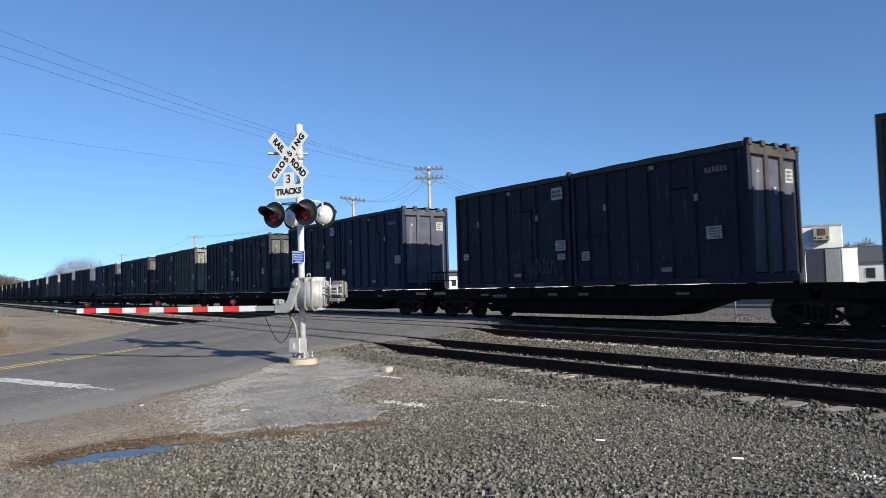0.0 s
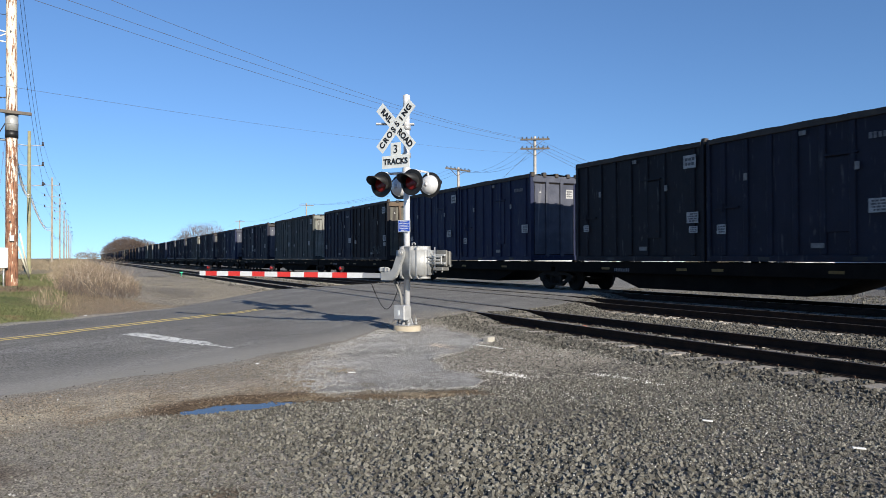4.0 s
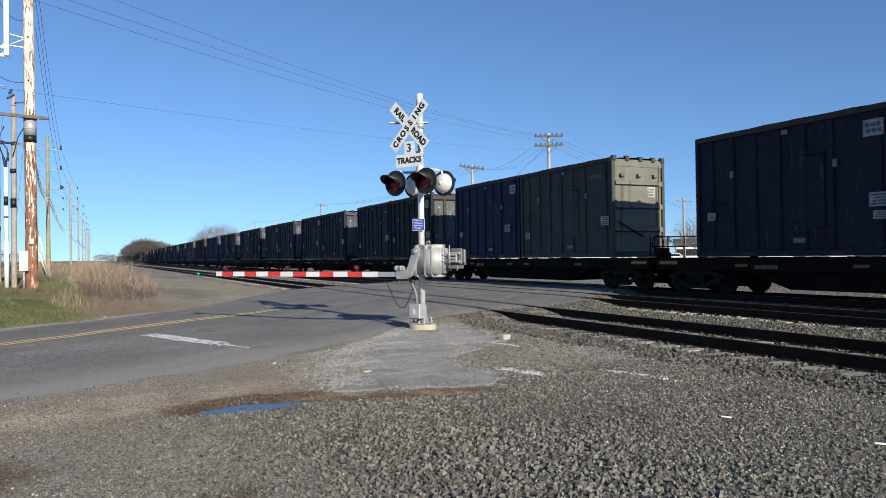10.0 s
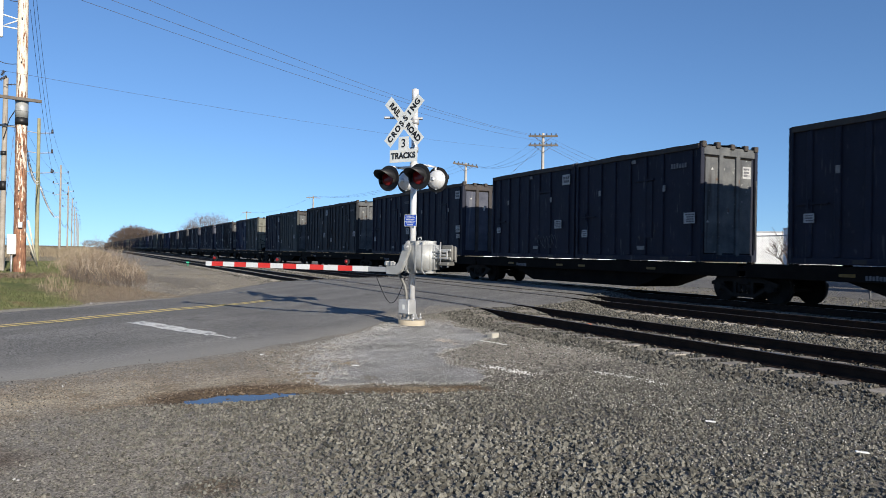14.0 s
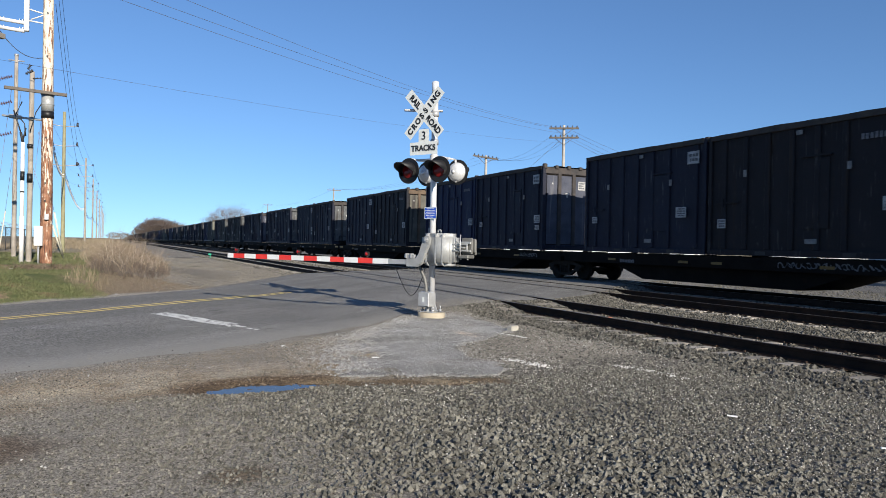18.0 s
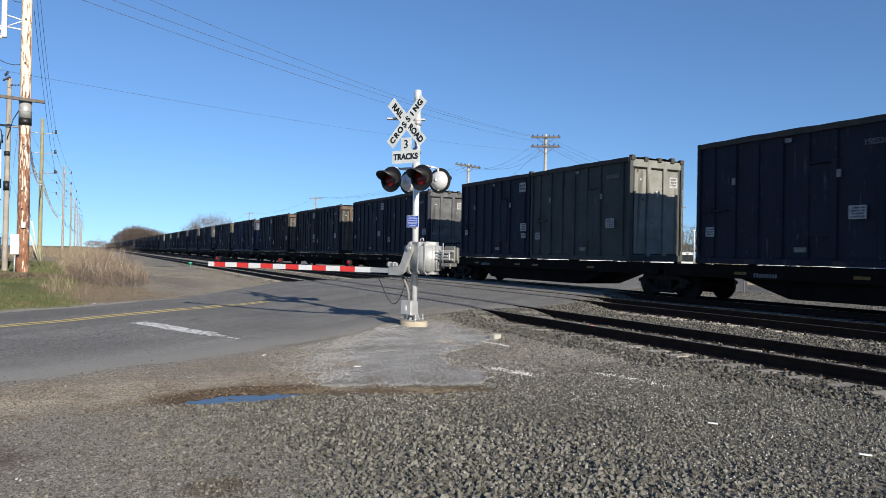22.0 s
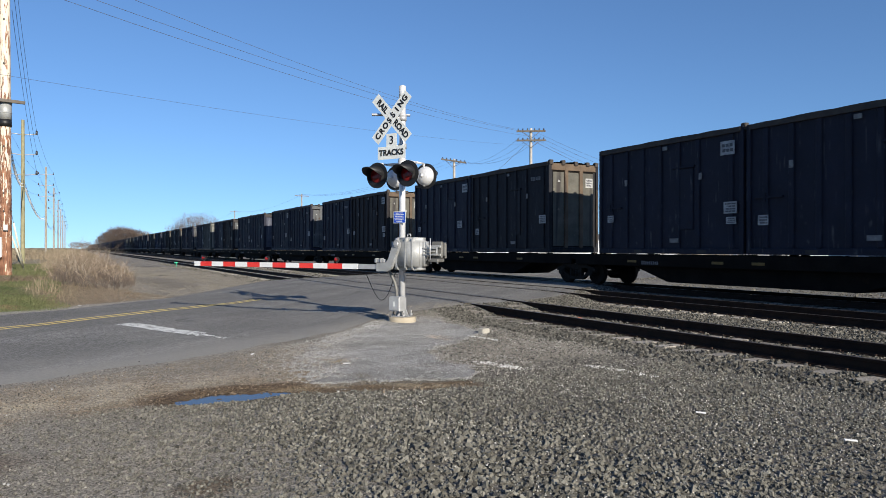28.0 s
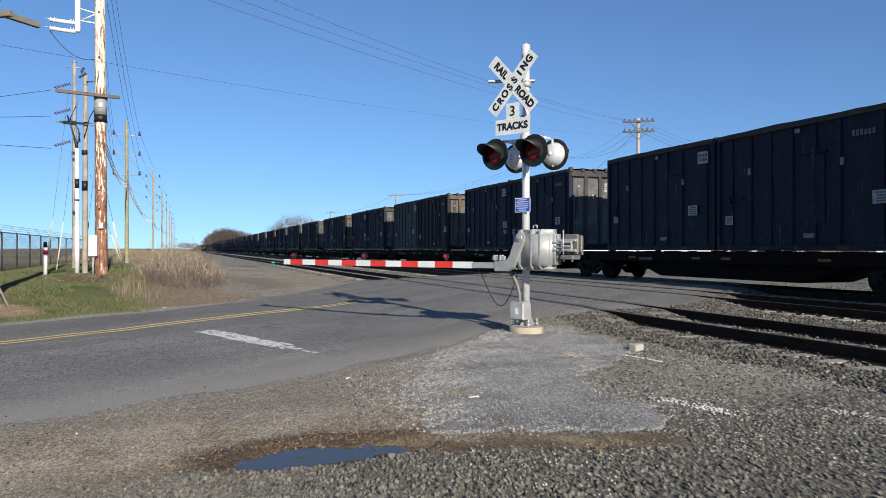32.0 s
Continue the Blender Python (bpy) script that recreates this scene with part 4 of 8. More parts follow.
def wheel_truck(name="wheel_truck"):
    """A two-axle truck with cast side frames; origin on the rail head, midway between the axles."""
    ob = new(name)
    for y in (-0.89, 0.89):
        bm = bmesh.new()
        for x in (-0.7525, 0.7525):
            tube(bm, (x - 0.065, 0, 0), (x + 0.065, 0, 0), 0.42, 0.42, 28)
            tube(bm, (x - (0.1 if x > 0 else -0.1), 0, 0), (x, 0, 0), 0.45, 0.45, 28)
            tube(bm, (x - 0.09, 0, 0), (x + 0.09, 0, 0), 0.16, 0.16, 14)
            for a in range(6):
                c, s = 0.27 * math.cos(a * math.pi / 3), 0.27 * math.sin(a * math.pi / 3)
                tube(bm, (x - 0.07, c, s), (x + 0.07, c, s), 0.035, 0.035, 8)
        tube(bm, (-0.98, 0, 0), (0.98, 0, 0), 0.075, 0.075, 12)
        part("wheelset", bm, TRUCK, ob).location = (0, y, 0.42)
    for x in (-1.02, 1.02):
        bm = bmesh.new()
        prism(bm, [(-1.14, 0.46), (-0.62, 0.58), (0.62, 0.58), (1.14, 0.46), (1.14, 0.57), (0.62, 0.72), (-0.62, 0.72), (-1.14, 0.57)], x - 0.07, x + 0.07, "x")
        prism(bm, [(-0.82, 0.40), (-0.40, 0.15), (0.40, 0.15), (0.82, 0.40), (0.74, 0.47), (0.36, 0.25), (-0.36, 0.25), (-0.74, 0.47)], x - 0.065, x + 0.065, "x")
        for s in (-1, 1):
            box(bm, x - 0.06, x + 0.06, s * 0.30 - 0.05, s * 0.30 + 0.05, 0.24, 0.60)
            box(bm, x - 0.07, x + 0.07, s * 0.89 - 0.15, s * 0.89 + 0.15, 0.34, 0.56)
        for y in (-0.89, 0.89):
            tube(bm, (x - 0.1, y, 0.42), (x + 0.1, y, 0.42), 0.12, seg=12)
        part("side_frame", bm, TRUCK, ob)
        part("spring_nest", tubes(*[((x, y, 0.24), (x, y, 0.5), 0.06) for y in (-0.16, 0, 0.16)], seg=10), TRUCK, ob)
    part("bolster", boxes((-1.1, 1.1, -0.2, 0.2, 0.5, 0.74), bevel=0.03), TRUCK, ob)
    return ob


def far_unit():
    ob = empty("container_car", "black steel spine container car far up the line", "railcar", group="cars of the train")
    z, L = BOTTOM - 0.24, 2 * LONG + 0.1
    for x in (0.02, WIDE - 0.16):
        part("side_sill", boxes((x, x + 0.14, -1.4, L + 1.4, z - 0.42, z - 0.003)), DECK, ob)
    bm = bmesh.new()
    prism(bm, [(-1.2, z - 0.12), (-1.2, z - 0.40), (1.5, z - 0.42), (3.1, z - 0.92), (L - 3.1, z - 0.92), (L - 1.5, z - 0.42), (L + 1.2, z - 0.40), (L + 1.2, z - 0.12)], 0.25, WIDE - 0.25, "x")
    part("spine", bm, DECK, ob)
    return ob


def flat_unit(tail_end, head_end):
    """One unit of an articulated car; origin under the near-side trailing container corner, at rail-head height. y runs forward."""
    ob = empty("container_car", "black steel spine container car on sooty wheel trucks", "railcar", group="cars of the train")
    z = BOTTOM - 0.24
    y0, y1 = (-1.95 if tail_end else -1.52), 2 * LONG + 0.1 + (2.0 if head_end else 1.52)
    for x in (0.02, WIDE - 0.16):
        part("side_sill", boxes((x, x + 0.14, y0 + 0.15, y1 - 0.15, z - 0.42, z - 0.045), bevel=0.015), DECK, ob)
    bm = bmesh.new()
    L = 2 * LONG + 0.1
    prism(bm, [(y0 + 0.3, z - 0.12), (y0 + 0.3, z - 0.40), (1.5, z - 0.42), (3.1, z - 0.92), (L - 3.1, z - 0.92), (L - 1.5, z - 0.42), (y1 - 0.3, z - 0.40), (y1 - 0.3, z - 0.12)], 0.25, WIDE - 0.25, "x")
    part("spine", bm, DECK, ob)
    for y in (0.05, LONG - 0.15, LONG + 0.1, L - 0.3, 2.0, 4.1, 8.2, 10.3):
        part("cross_bearer", boxes((0.05, WIDE - 0.05, y, y + 0.2, z - 0.36, z - 0.11)), DECK, ob)
    for y in (0.02, LONG - 0.22, LONG + 0.12, L - 0.22):
        for x in (0.03, WIDE - 0.21):
            part("pedestal", boxes((x, x + 0.18, y, y + 0.2, z - 0.11, z - 0.003), bevel=0.01), DECK, ob)
    # added blocks that break up the light through the gap under the containers
    for y, w in ((0.9, 0.7), (2.4, 0.35), (3.3, 0.9), (5.0, 0.4), (7.3, 0.3), (8.1, 0.8), (9.6, 0.5), (11.2, 0.6)):
        part("deck_cleat", boxes((0.04, 0.14, y, y + w, z - 0.05, z - 0.012)), DECK, ob)
    for y in (1.9, 5.6, 7.0, 10.6):
        part("reflector", boxes((0.012, 0.02, y, y + 0.42, z - 0.30, z - 0.22)), YELLOW, ob, "yellow reflective strip")
    stencil(ob, 0.018, LONG * 1.55, z - 0.36, 9, 0.12)
    part("end_platform", boxes((0.05, WIDE - 0.05, y0 + 0.02, 0.1, z - 0.24, z - 0.12), bevel=0.01), DECK, ob)
    part("end_platform", boxes((0.05, WIDE - 0.05, L - 0.1, y1 - 0.02, z - 0.24, z - 0.12), bevel=0.01), DECK, ob)
    if head_end:
        part("corner_stripe", boxes((0.004, 0.018, y1 - 1.15, y1 - 0.35, z - 0.24, z - 0.13)), AMBER, ob, "yellow reflective strip")
        part("brake_stand", boxes((0.05, 0.5, y1 - 0.35, y1 - 0.12, z - 0.14, z + 0.30), (0.5, 0.62, y1 - 0.3, y1 - 0.2, z - 0.14, z + 0.15), bevel=0.03), DECK, ob, "dark hand brake stand")
        part("hand_rail", tubes(((0.06, y1 - 0.1, z + 0.68), (WIDE - 0.08, y1 - 0.1, z + 0.68), 0.018), ((0.06, y1 - 0.1, z - 0.12), (0.06, y1 - 0.1, z + 0.68), 0.02), seg=6), DECK, ob)
    if tail_end:
        part("corner_stripe", boxes((0.004, 0.018, y0 + 0.25, y0 + 1.0, z - 0.24, z - 0.13)), AMBER, ob, "yellow reflective strip")
        for x in (0.06, 0.85, 1.6, WIDE - 0.08):
            part("grab_post", tubes(((x, y0 + 0.1, z - 0.14), (x, y0 + 0.1, z + 0.72), 0.022), seg=6), DECK, ob)
        part("hand_rail", tubes(((0.06, y0 + 0.1, z + 0.35), (WIDE - 0.08, y0 + 0.1, z + 0.35), 0.018), seg=6), DECK, ob)
        bm = bmesh.new()
        ring_ = [(1.7 + 0.27 * math.cos(a * math.pi / 9), -0.45, z + 0.50 + 0.27 * math.sin(a * math.pi / 9)) for a in range(19)]
        pipe(bm, ring_, 0.02, 6)
        for a in range(3):
            c_, s_ = 0.27 * math.cos(a * math.pi / 3), 0.27 * math.sin(a * math.pi / 3)
            tube(bm, (1.7 - c_, -0.45, z + 0.50 - s_), (1.7 + c_, -0.45, z + 0.50 + s_), 0.012, seg=5)
        part("brake_wheel", bm, DECK, ob)
        part("end_stripe", boxes((0.1, 0.85, y0 + 0.008, y0 + 0.018, z - 0.22, z - 0.14)), YELLOW, ob, "yellow end stripe")
        part("coupler", boxes((1.05, 1.45, y0 - 0.45, y0 + 0.3, z - 0.44, z - 0.16), bevel=0.04), TRUCK, ob)
    return ob


train = []          # (object, pose at t = 0)
CAR_X = SIDE_X
RAIL3 = 0.24
truck0 = tagged(wheel_truck(), "sooty cast-steel wheel truck under the container cars", "wheel truck", group="wheel trucks of the train")
trucks_used = []


def put_truck(y):
    o = truck0 if not trucks_used else copy_thing(truck0, Matrix.Identity(4))
    trucks_used.append(o)
    train.append((o, pose(18.0, y, RAIL3)))


kinds = {}


def get_container(paint, end_paint, style, label, louvre=False, own=""):
    key = (paint.name, end_paint.name, style, louvre, own)
    if key in kinds:
        return copy_thing(kinds[key], Matrix.Identity(4))
    kinds[key] = far_container(paint, end_paint, style, label) if style < 0 else container(paint, end_paint, style, label, louvre)
    return kinds[key]


LABELS = {NAVY: "dark navy steel waste container with ribbed sides and white placards", BLUE: "deep blue steel waste container with ribbed sides",
          GREY: "grey-green steel waste container with streaked ribbed sides", BROWN: "rusty brown steel waste container with ribbed sides", SLATE: "slate grey steel waste container with scuffed ribbed sides", COAL: "charcoal steel waste container with scuffed ribbed sides"}
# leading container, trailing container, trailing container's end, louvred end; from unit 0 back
COLOURS = [(NAVY, NAVY, END_BLUE), (GREY, GREY, END_PALE), (NAVY, BROWN, END_BROWN), (BLUE, BLUE, END_BLUE), (COAL, NAVY, END_GREY), (NAVY, COAL, END_GREY), (NAVY, NAVY, END_BLUE), (NAVY, NAVY, END_BLUE), (NAVY, COAL, END_GREY),
           (BLUE, GREY, LOUVRE, 1), (NAVY, GREY, END_GREY), (SLATE, SLATE, END_GREY), (NAVY, NAVY, END_BLUE), (NAVY, NAVY, END_GREY), (NAVY, NAVY, END_GREY), (NAVY, COAL, END_BROWN), (BLUE, NAVY, END_BLUE), (NAVY, BROWN, END_BROWN),
           (COAL, COAL, END_BROWN), (NAVY, NAVY, END_GREY), (NAVY, GREY, END_PALE), (NAVY, BROWN, END_GREY), (NAVY, NAVY, END_BLUE), (NAVY, NAVY, END_GREY), (NAVY, BROWN, END_BROWN), (NAVY, COAL, END_BROWN), (NAVY, NAVY, END_GREY), (GREY, COAL, END_BROWN), (NAVY, NAVY, END_GREY), (NAVY, NAVY, END_GREY), (BLUE, NAVY, END_GREY)]
units, sprayed = {}, []
PLATED = {1, 2, 8, 12, 16, 21, 24}        # units whose trailing box carries the large plate
NUMBERS = {(8, 1): "150115", (12, 1): "151300", (21, 1): "150526", (22, 0): "150821"}        # those that can be read
pick = random.Random(11)
for k in range(-38, 32):
    tail, head = k % 5 == 4, k % 5 == 0
    yk = travelled(0) - offset(k)
    key = (tail, head) if k >= -5 else "far"
    if key not in units:
        units[key] = far_unit() if key == "far" else flat_unit(tail, head)
        car = units[key]
    else:
        car = copy_thing(units[key], Matrix.Identity(4))
    train.append((car, pose(CAR_X, yk, RAIL3)))
    if k in (16, 17):
        scrawl(car, 0.4, 0.84, 1.4 if k == 16 else 3.2, 0.15, k, 9 if k == 16 else 22, 0.017, SCRAWL_PALE)
    put_truck(yk + 2 * LONG + 0.1 + (0.25 if head else 1.55))
    if tail:
        put_truck(yk - 0.15)
    row = COLOURS[k] if 0 <= k < len(COLOURS) else (NAVY, BLUE, END_BLUE) if k == -1 else pick.choice(COLOURS)
    for i in (0, 1):
        c = get_container(row[1 - i], row[2] if i == 0 else (END_GREY if row[0] is not BLUE else END_BLUE), (k * 2 + i + (k in PLATED)) % 4 if k >= -5 else -1, LABELS[row[1 - i]], i == 0 and len(row) > 3 and k >= 0, NUMBERS.get((k, i), ""))
        if (k, i) in NUMBERS:
            for old in [o for o in c.children if o.name.startswith("stencilled_number")]:
                bpy.data.objects.remove(old)
            lettering(NUMBERS[k, i], 0.2, STENCIL, c, Matrix.Translation((0.002, 0.62, 3.03)) @ Matrix.Rotation(-math.pi / 2, 4, "Z") @ Matrix.Rotation(math.pi / 2, 4, "X"), 0.003, "white stencilled number")
        train.append((c, pose(CAR_X, yk + i * (LONG + 0.1), BOTTOM)))
        if (k, i) in ((0, 1), (13, 1), (2, 0), (23, 1), (27, 1)):
            sprayed.append((c, k))
for c, k in sprayed:
    scrawl(c, 0.7 + 0.13 * (k % 5), 0.42, 1.3 + 0.1 * (k % 4), 0.5, k + 3, 7)


def motions():
    times = [0, 2, 4, 6, 8, 10, 12, 14, 16, 18, 20, 22, 22.5, 23, 23.35, 23.7, 24, 24.5, 25, 26, 27, 28, 29, 30, 31, 32]
    for ob, m in train:
        walk(ob, [(t, Matrix.Translation((0, travelled(t) - travelled(0), 0)) @ m) for t in times])
    # wheelsets roll without slipping; alike ones share their keys
    ticks = [i / FPS for i in range(32 * FPS + 1)]
    first = {}
    for truck in trucks_used:
        for w in truck.children:
            if not w.name.startswith("wheelset"):
                continue
            y = round(w.location.y, 2)
            if y not in first:
                walk(w, [(t, pose(0, y, 0.42, -math.degrees((travelled(t) - travelled(0)) / 0.42))) for t in ticks])
                first[y] = w
            elif w.animation_data is None:
                w.rotation_mode = "QUATERNION"
                keys = w.animation_data_create()
                keys.action = first[y].animation_data.action
                keys.action_slot = first[y].animation_data.action_slot
# ---- the crossing signal ----
MAST = (5.96, 13.23)
gz = ground_z(*MAST)
signal = empty("crossing_signal", "silver railroad crossing mast with crossbuck signs, red flashers and lowered gate", "crossing signal", pose(*MAST, gz + 0.025, 0, 0, -60))
bm = tubes(((0, 0, -0.26), (0, 0, 0.075), 0.30, 0.275), seg=32)
part("concrete_base", bm, CONCRETE, signal, "round tan concrete footing")
bm = tubes(((0, 0, 0.07), (0, 0, 4.6), 0.064), ((0, 0, 4.5), (0, 0, 4.78), 0.072), ((0, 0, 4.78), (0, 0, 4.80), 0.066, 0.03), seg=24)
part("mast", bm, ALU, signal)
bm = bmesh.new()
box(bm, -0.17, 0.17, -0.17, 0.17, 0.073, 0.10, 0.01)
for a in range(4):
    m = Matrix.Rotation(a * math.pi / 2, 4, "Z")
    prism_start = len(bm.verts)
    prism(bm, [(0.05, 0.10), (0.16, 0.10), (0.05, 0.32)], -0.012, 0.012, "y")
    bmesh.ops.transform(bm, matrix=m, verts=bm.verts[prism_start:])
tube(bm, (0, 0, 0.10), (0, 0, 0.46), 0.085, seg=20)
part("mast_foot", bm, GALV, signal, "galvanised flanged mast foot")
for x in (-0.13, 0.13):
    for y in (-0.13, 0.13):
        part("anchor_bolt", tubes(((x, y, 0.10), (x, y, 0.135), 0.032), ((x, y, 0.135), (x, y, 0.21), 0.016), seg=8), GALV, signal)
jb = part("junction_box", boxes((-0.12, 0.14, -0.29, -0.075, 0.20, 0.50), bevel=0.012), GALV, signal, "galvanised junction box")
part("box_lid", boxes((-0.11, 0.13, -0.302, -0.292, 0.22, 0.48), bevel=0.003), GALV, jb)
part("box_notice", boxes((-0.01, 0.035, -0.306, -0.3025, 0.30, 0.40)), SIGNWHITE, jb)
bm = bmesh.new()
pipe(bm, [(0.0, -0.19, 0.48), (0.0, -0.19, 0.60), (-0.04, -0.19, 0.76), (-0.13, -0.20, 0.93), (-0.19, -0.22, 1.04), (-0.16, -0.24, 1.14), (0.0, -0.24, 1.2), (0.12, -0.24, 1.2)], 0.031, 10)
part("conduit", bm, WEIGHT, signal, "grey flexible conduit")
bm = bmesh.new()
loop = [(-0.95 + 0.9 * i / 20, -0.12, 1.08 - 0.68 * math.sin(math.pi * (i / 20) ** 1.25)) for i in range(21)]
pipe(bm, loop, 0.007, 6)
part("drop_cable", bm, BLACK, signal, "thin black hanging cable")

# crossbuck: RAIL ROAD behind, CROSSING in front
SX, SY, SZ = -0.13, -0.20, 4.12
STAND = Matrix.Rotation(math.pi / 2, 4, "X")          # text upright, facing -y


def blade(angle, y):
    bm = bmesh.new()
    box(bm, -0.61, 0.61, -0.002, 0.002, -0.1145, 0.1145, 0.0)
    bmesh.ops.transform(bm, matrix=Matrix.Translation((SX, y, SZ)) @ Matrix.Rotation(-angle, 4, "Y"), verts=bm.verts)
    return part("crossbuck_blade", bm, SIGNWHITE, signal, "white reflective crossbuck blade")


b1 = blade(radians(-47), SY + 0.006)
b2 = blade(radians(47), SY)
for word, at, ang, b, yy, size in (("RAIL", -0.34, -47, b1, SY + 0.006, 0.2), ("ROAD", 0.34, -47, b1, SY + 0.006, 0.2), ("CROSSING", 0, 47, b2, SY, 0.2)):
    m = Matrix.Translation((SX, yy - 0.005, SZ)) @ Matrix.Rotation(-radians(ang), 4, "Y") @ Matrix.Translation((at, 0, 0)) @ STAND
    if word == "CROSSING":
        for i, ch in enumerate(word):
            x = -0.49 + i * 0.98 / 7
            lettering(ch, 0.165, BLACK, b, Matrix.Translation((SX, yy - 0.005, SZ)) @ Matrix.Rotation(-radians(ang), 4, "Y") @ Matrix.Translation((x, 0, 0)) @ STAND, 0.007)
    else:
        lettering(word, 0.165, BLACK, b, m, 0.007)
for dz, dx in ((0.1, 0), (-0.1, 0)):
    part("blade_bolt", tubes(((SX, SY - 0.012, SZ + dz), (SX, SY + 0.01, SZ + dz), 0.018), seg=8), GALV, signal)
for zb_, rb_ in ((SZ, 0.03), (3.55, 0.022)):
    bm = tubes(((SX, SY + 0.012, zb_), (0, -0.05, zb_), rb_), seg=8)
    tube(bm, (0, 0, zb_ - 0.05), (0, 0, zb_ + 0.05), 0.085, seg=16)
    part("sign_bracket", bm, GALV, signal)
bm = bmesh.new()
box(bm, -0.44, 0.36, -0.05, 0.05, 4.215, 4.255, 0.008, Matrix.Translation((-0.30, 0.08, 0)) @ Matrix.Rotation(radians(36), 4, "Z"))
part("back_crossbuck_rail", bm, GALV, signal, "thin galvanised bar behind the crossbuck")
p3 = part("count_sign", boxes((SX - 0.13, SX + 0.13, SY + 0.002, SY + 0.006, 3.52, 3.80)), SIGNWHITE, signal)
lettering("3", 0.24, BLACK, p3, Matrix.Translation((SX, SY - 0.003, 3.66)) @ STAND, 0.001)
tr = part("tracks_sign", boxes((SX - 0.345, SX + 0.345, SY - 0.004, SY, 3.28, 3.54)), SIGNWHITE, signal)
lettering("TRACKS", 0.165, BLACK, tr, Matrix.Translation((SX, SY - 0.009, 3.41)) @ STAND, 0.005)


# flashers
def flasher(x, y, face):
    """face -1 looks along -y, 1 along +y."""
    z = 2.95
    disc = bmesh.new()
    tube(disc, (x, y, z), (x, y + 0.012 * -face, z), 0.262, 0.262, 40)
    d = part("background_disc", disc, BLACK, signal, "round black flasher background")
    bm = bmesh.new()
    for i in range(7):
        a, b = i / 7 * math.pi / 2, (i + 1) / 7 * math.pi / 2
        tube(bm, (x, y - face * (0.012 + 0.17 * math.sin(a)), z), (x, y - face * (0.012 + 0.17 * math.sin(b)), z), 0.2 * math.cos(a) + 0.002, 0.2 * math.cos(b) + 0.002, 28, cap=(i in (0, 6)))
    part("lamp_housing", bm, ALU, d, "domed silver lamp housing")
    for q in range(3):
        a = radians(30 + 120 * q)
        part("housing_clip", tubes(((x + 0.195 * math.cos(a), y - face * 0.012, z + 0.195 * math.sin(a)), (x + 0.2 * math.cos(a), y - face * 0.075, z + 0.2 * math.sin(a)), 0.014), seg=6), ALU, d)
    bm = bmesh.new()
    for i in range(4):
        a, b = i / 4 * math.pi / 2, (i + 1) / 4 * math.pi / 2
        tube(bm, (x, y + face * (0.004 + 0.03 * math.sin(a)), z), (x, y + face * (0.004 + 0.03 * math.sin(b)), z), 0.15 * math.cos(a) + 0.002, 0.15 * math.cos(b) + 0.002, 28, cap=False)
    part("red_lens", bm, LENS, d, "dark red unlit lens")
    # hood: upper half tube, longest on top
    bm = bmesh.new()
    prev = None
    for i in range(25):
        t = radians(-35 + 250 * i / 24)
        reach = (0.08 + 0.30 * max(0.0, math.sin(t)) ** 0.6 if math.sin(t) > 0 else 0.08) * (1.0 if face < 0 else 0.7)
        ring = []
        for r in (0.178, 0.186):
            ring += [bm.verts.new((x + r * math.cos(t), y + face * 0.001, z + r * math.sin(t))), bm.verts.new((x + r * 1.02 * math.cos(t), y + face * reach, z + r * 1.0 * math.sin(t) - 0.12 * reach))]
        if prev:
            for a, b in ((0, 1), (3, 2), (1, 3)):
                bm.faces.new((prev[a], prev[b], ring[b], ring[a])).smooth = True
        prev = ring
    bmesh.ops.recalc_face_normals(bm, faces=bm.faces)
    part("hood", bm, BLACK, d, "black flasher hood")
    part("drop_pipe", tubes(((x, y - face * 0.08, z + 0.16), (x, y - face * 0.08, 3.2), 0.022), ((x, y - face * 0.08, 3.2), (x, 0, 3.2), 0.02), seg=10), ALU, d)


for x in (-0.40, 0.36):
    flasher(x, -0.33, -1)
    flasher(x, 0.33, 1)
bm = tubes(((-0.42, 0, 3.2), (0.38, 0, 3.2), 0.024), ((0, 0, 3.12), (0, 0, 3.28), 0.09), seg=16)
part("flasher_crossarm", bm, ALU, signal)
bl = part("emergency_sign", boxes((-0.155, 0.145, -0.090, -0.085, 1.98, 2.22), bevel=0.0), SIGNWHITE, signal, "small blue emergency notice with white border")
part("blue_field", boxes((-0.143, 0.133, -0.0925, -0.0905, 1.992, 2.208)), SIGNBLUE, bl)
bm = bmesh.new()
for i, n_ in enumerate((6, 8, 7, 8, 7, 5)):
    for k in range(n_):
        x = -0.005 + (k - n_ / 2) * 0.031
        box(bm, x, x + 0.023, -0.0945, -0.093, 2.178 - 0.034 * i, 2.193 - 0.034 * i)
part("notice_lettering", bm, SIGNWHITE, bl)["kind"] = "stuff"

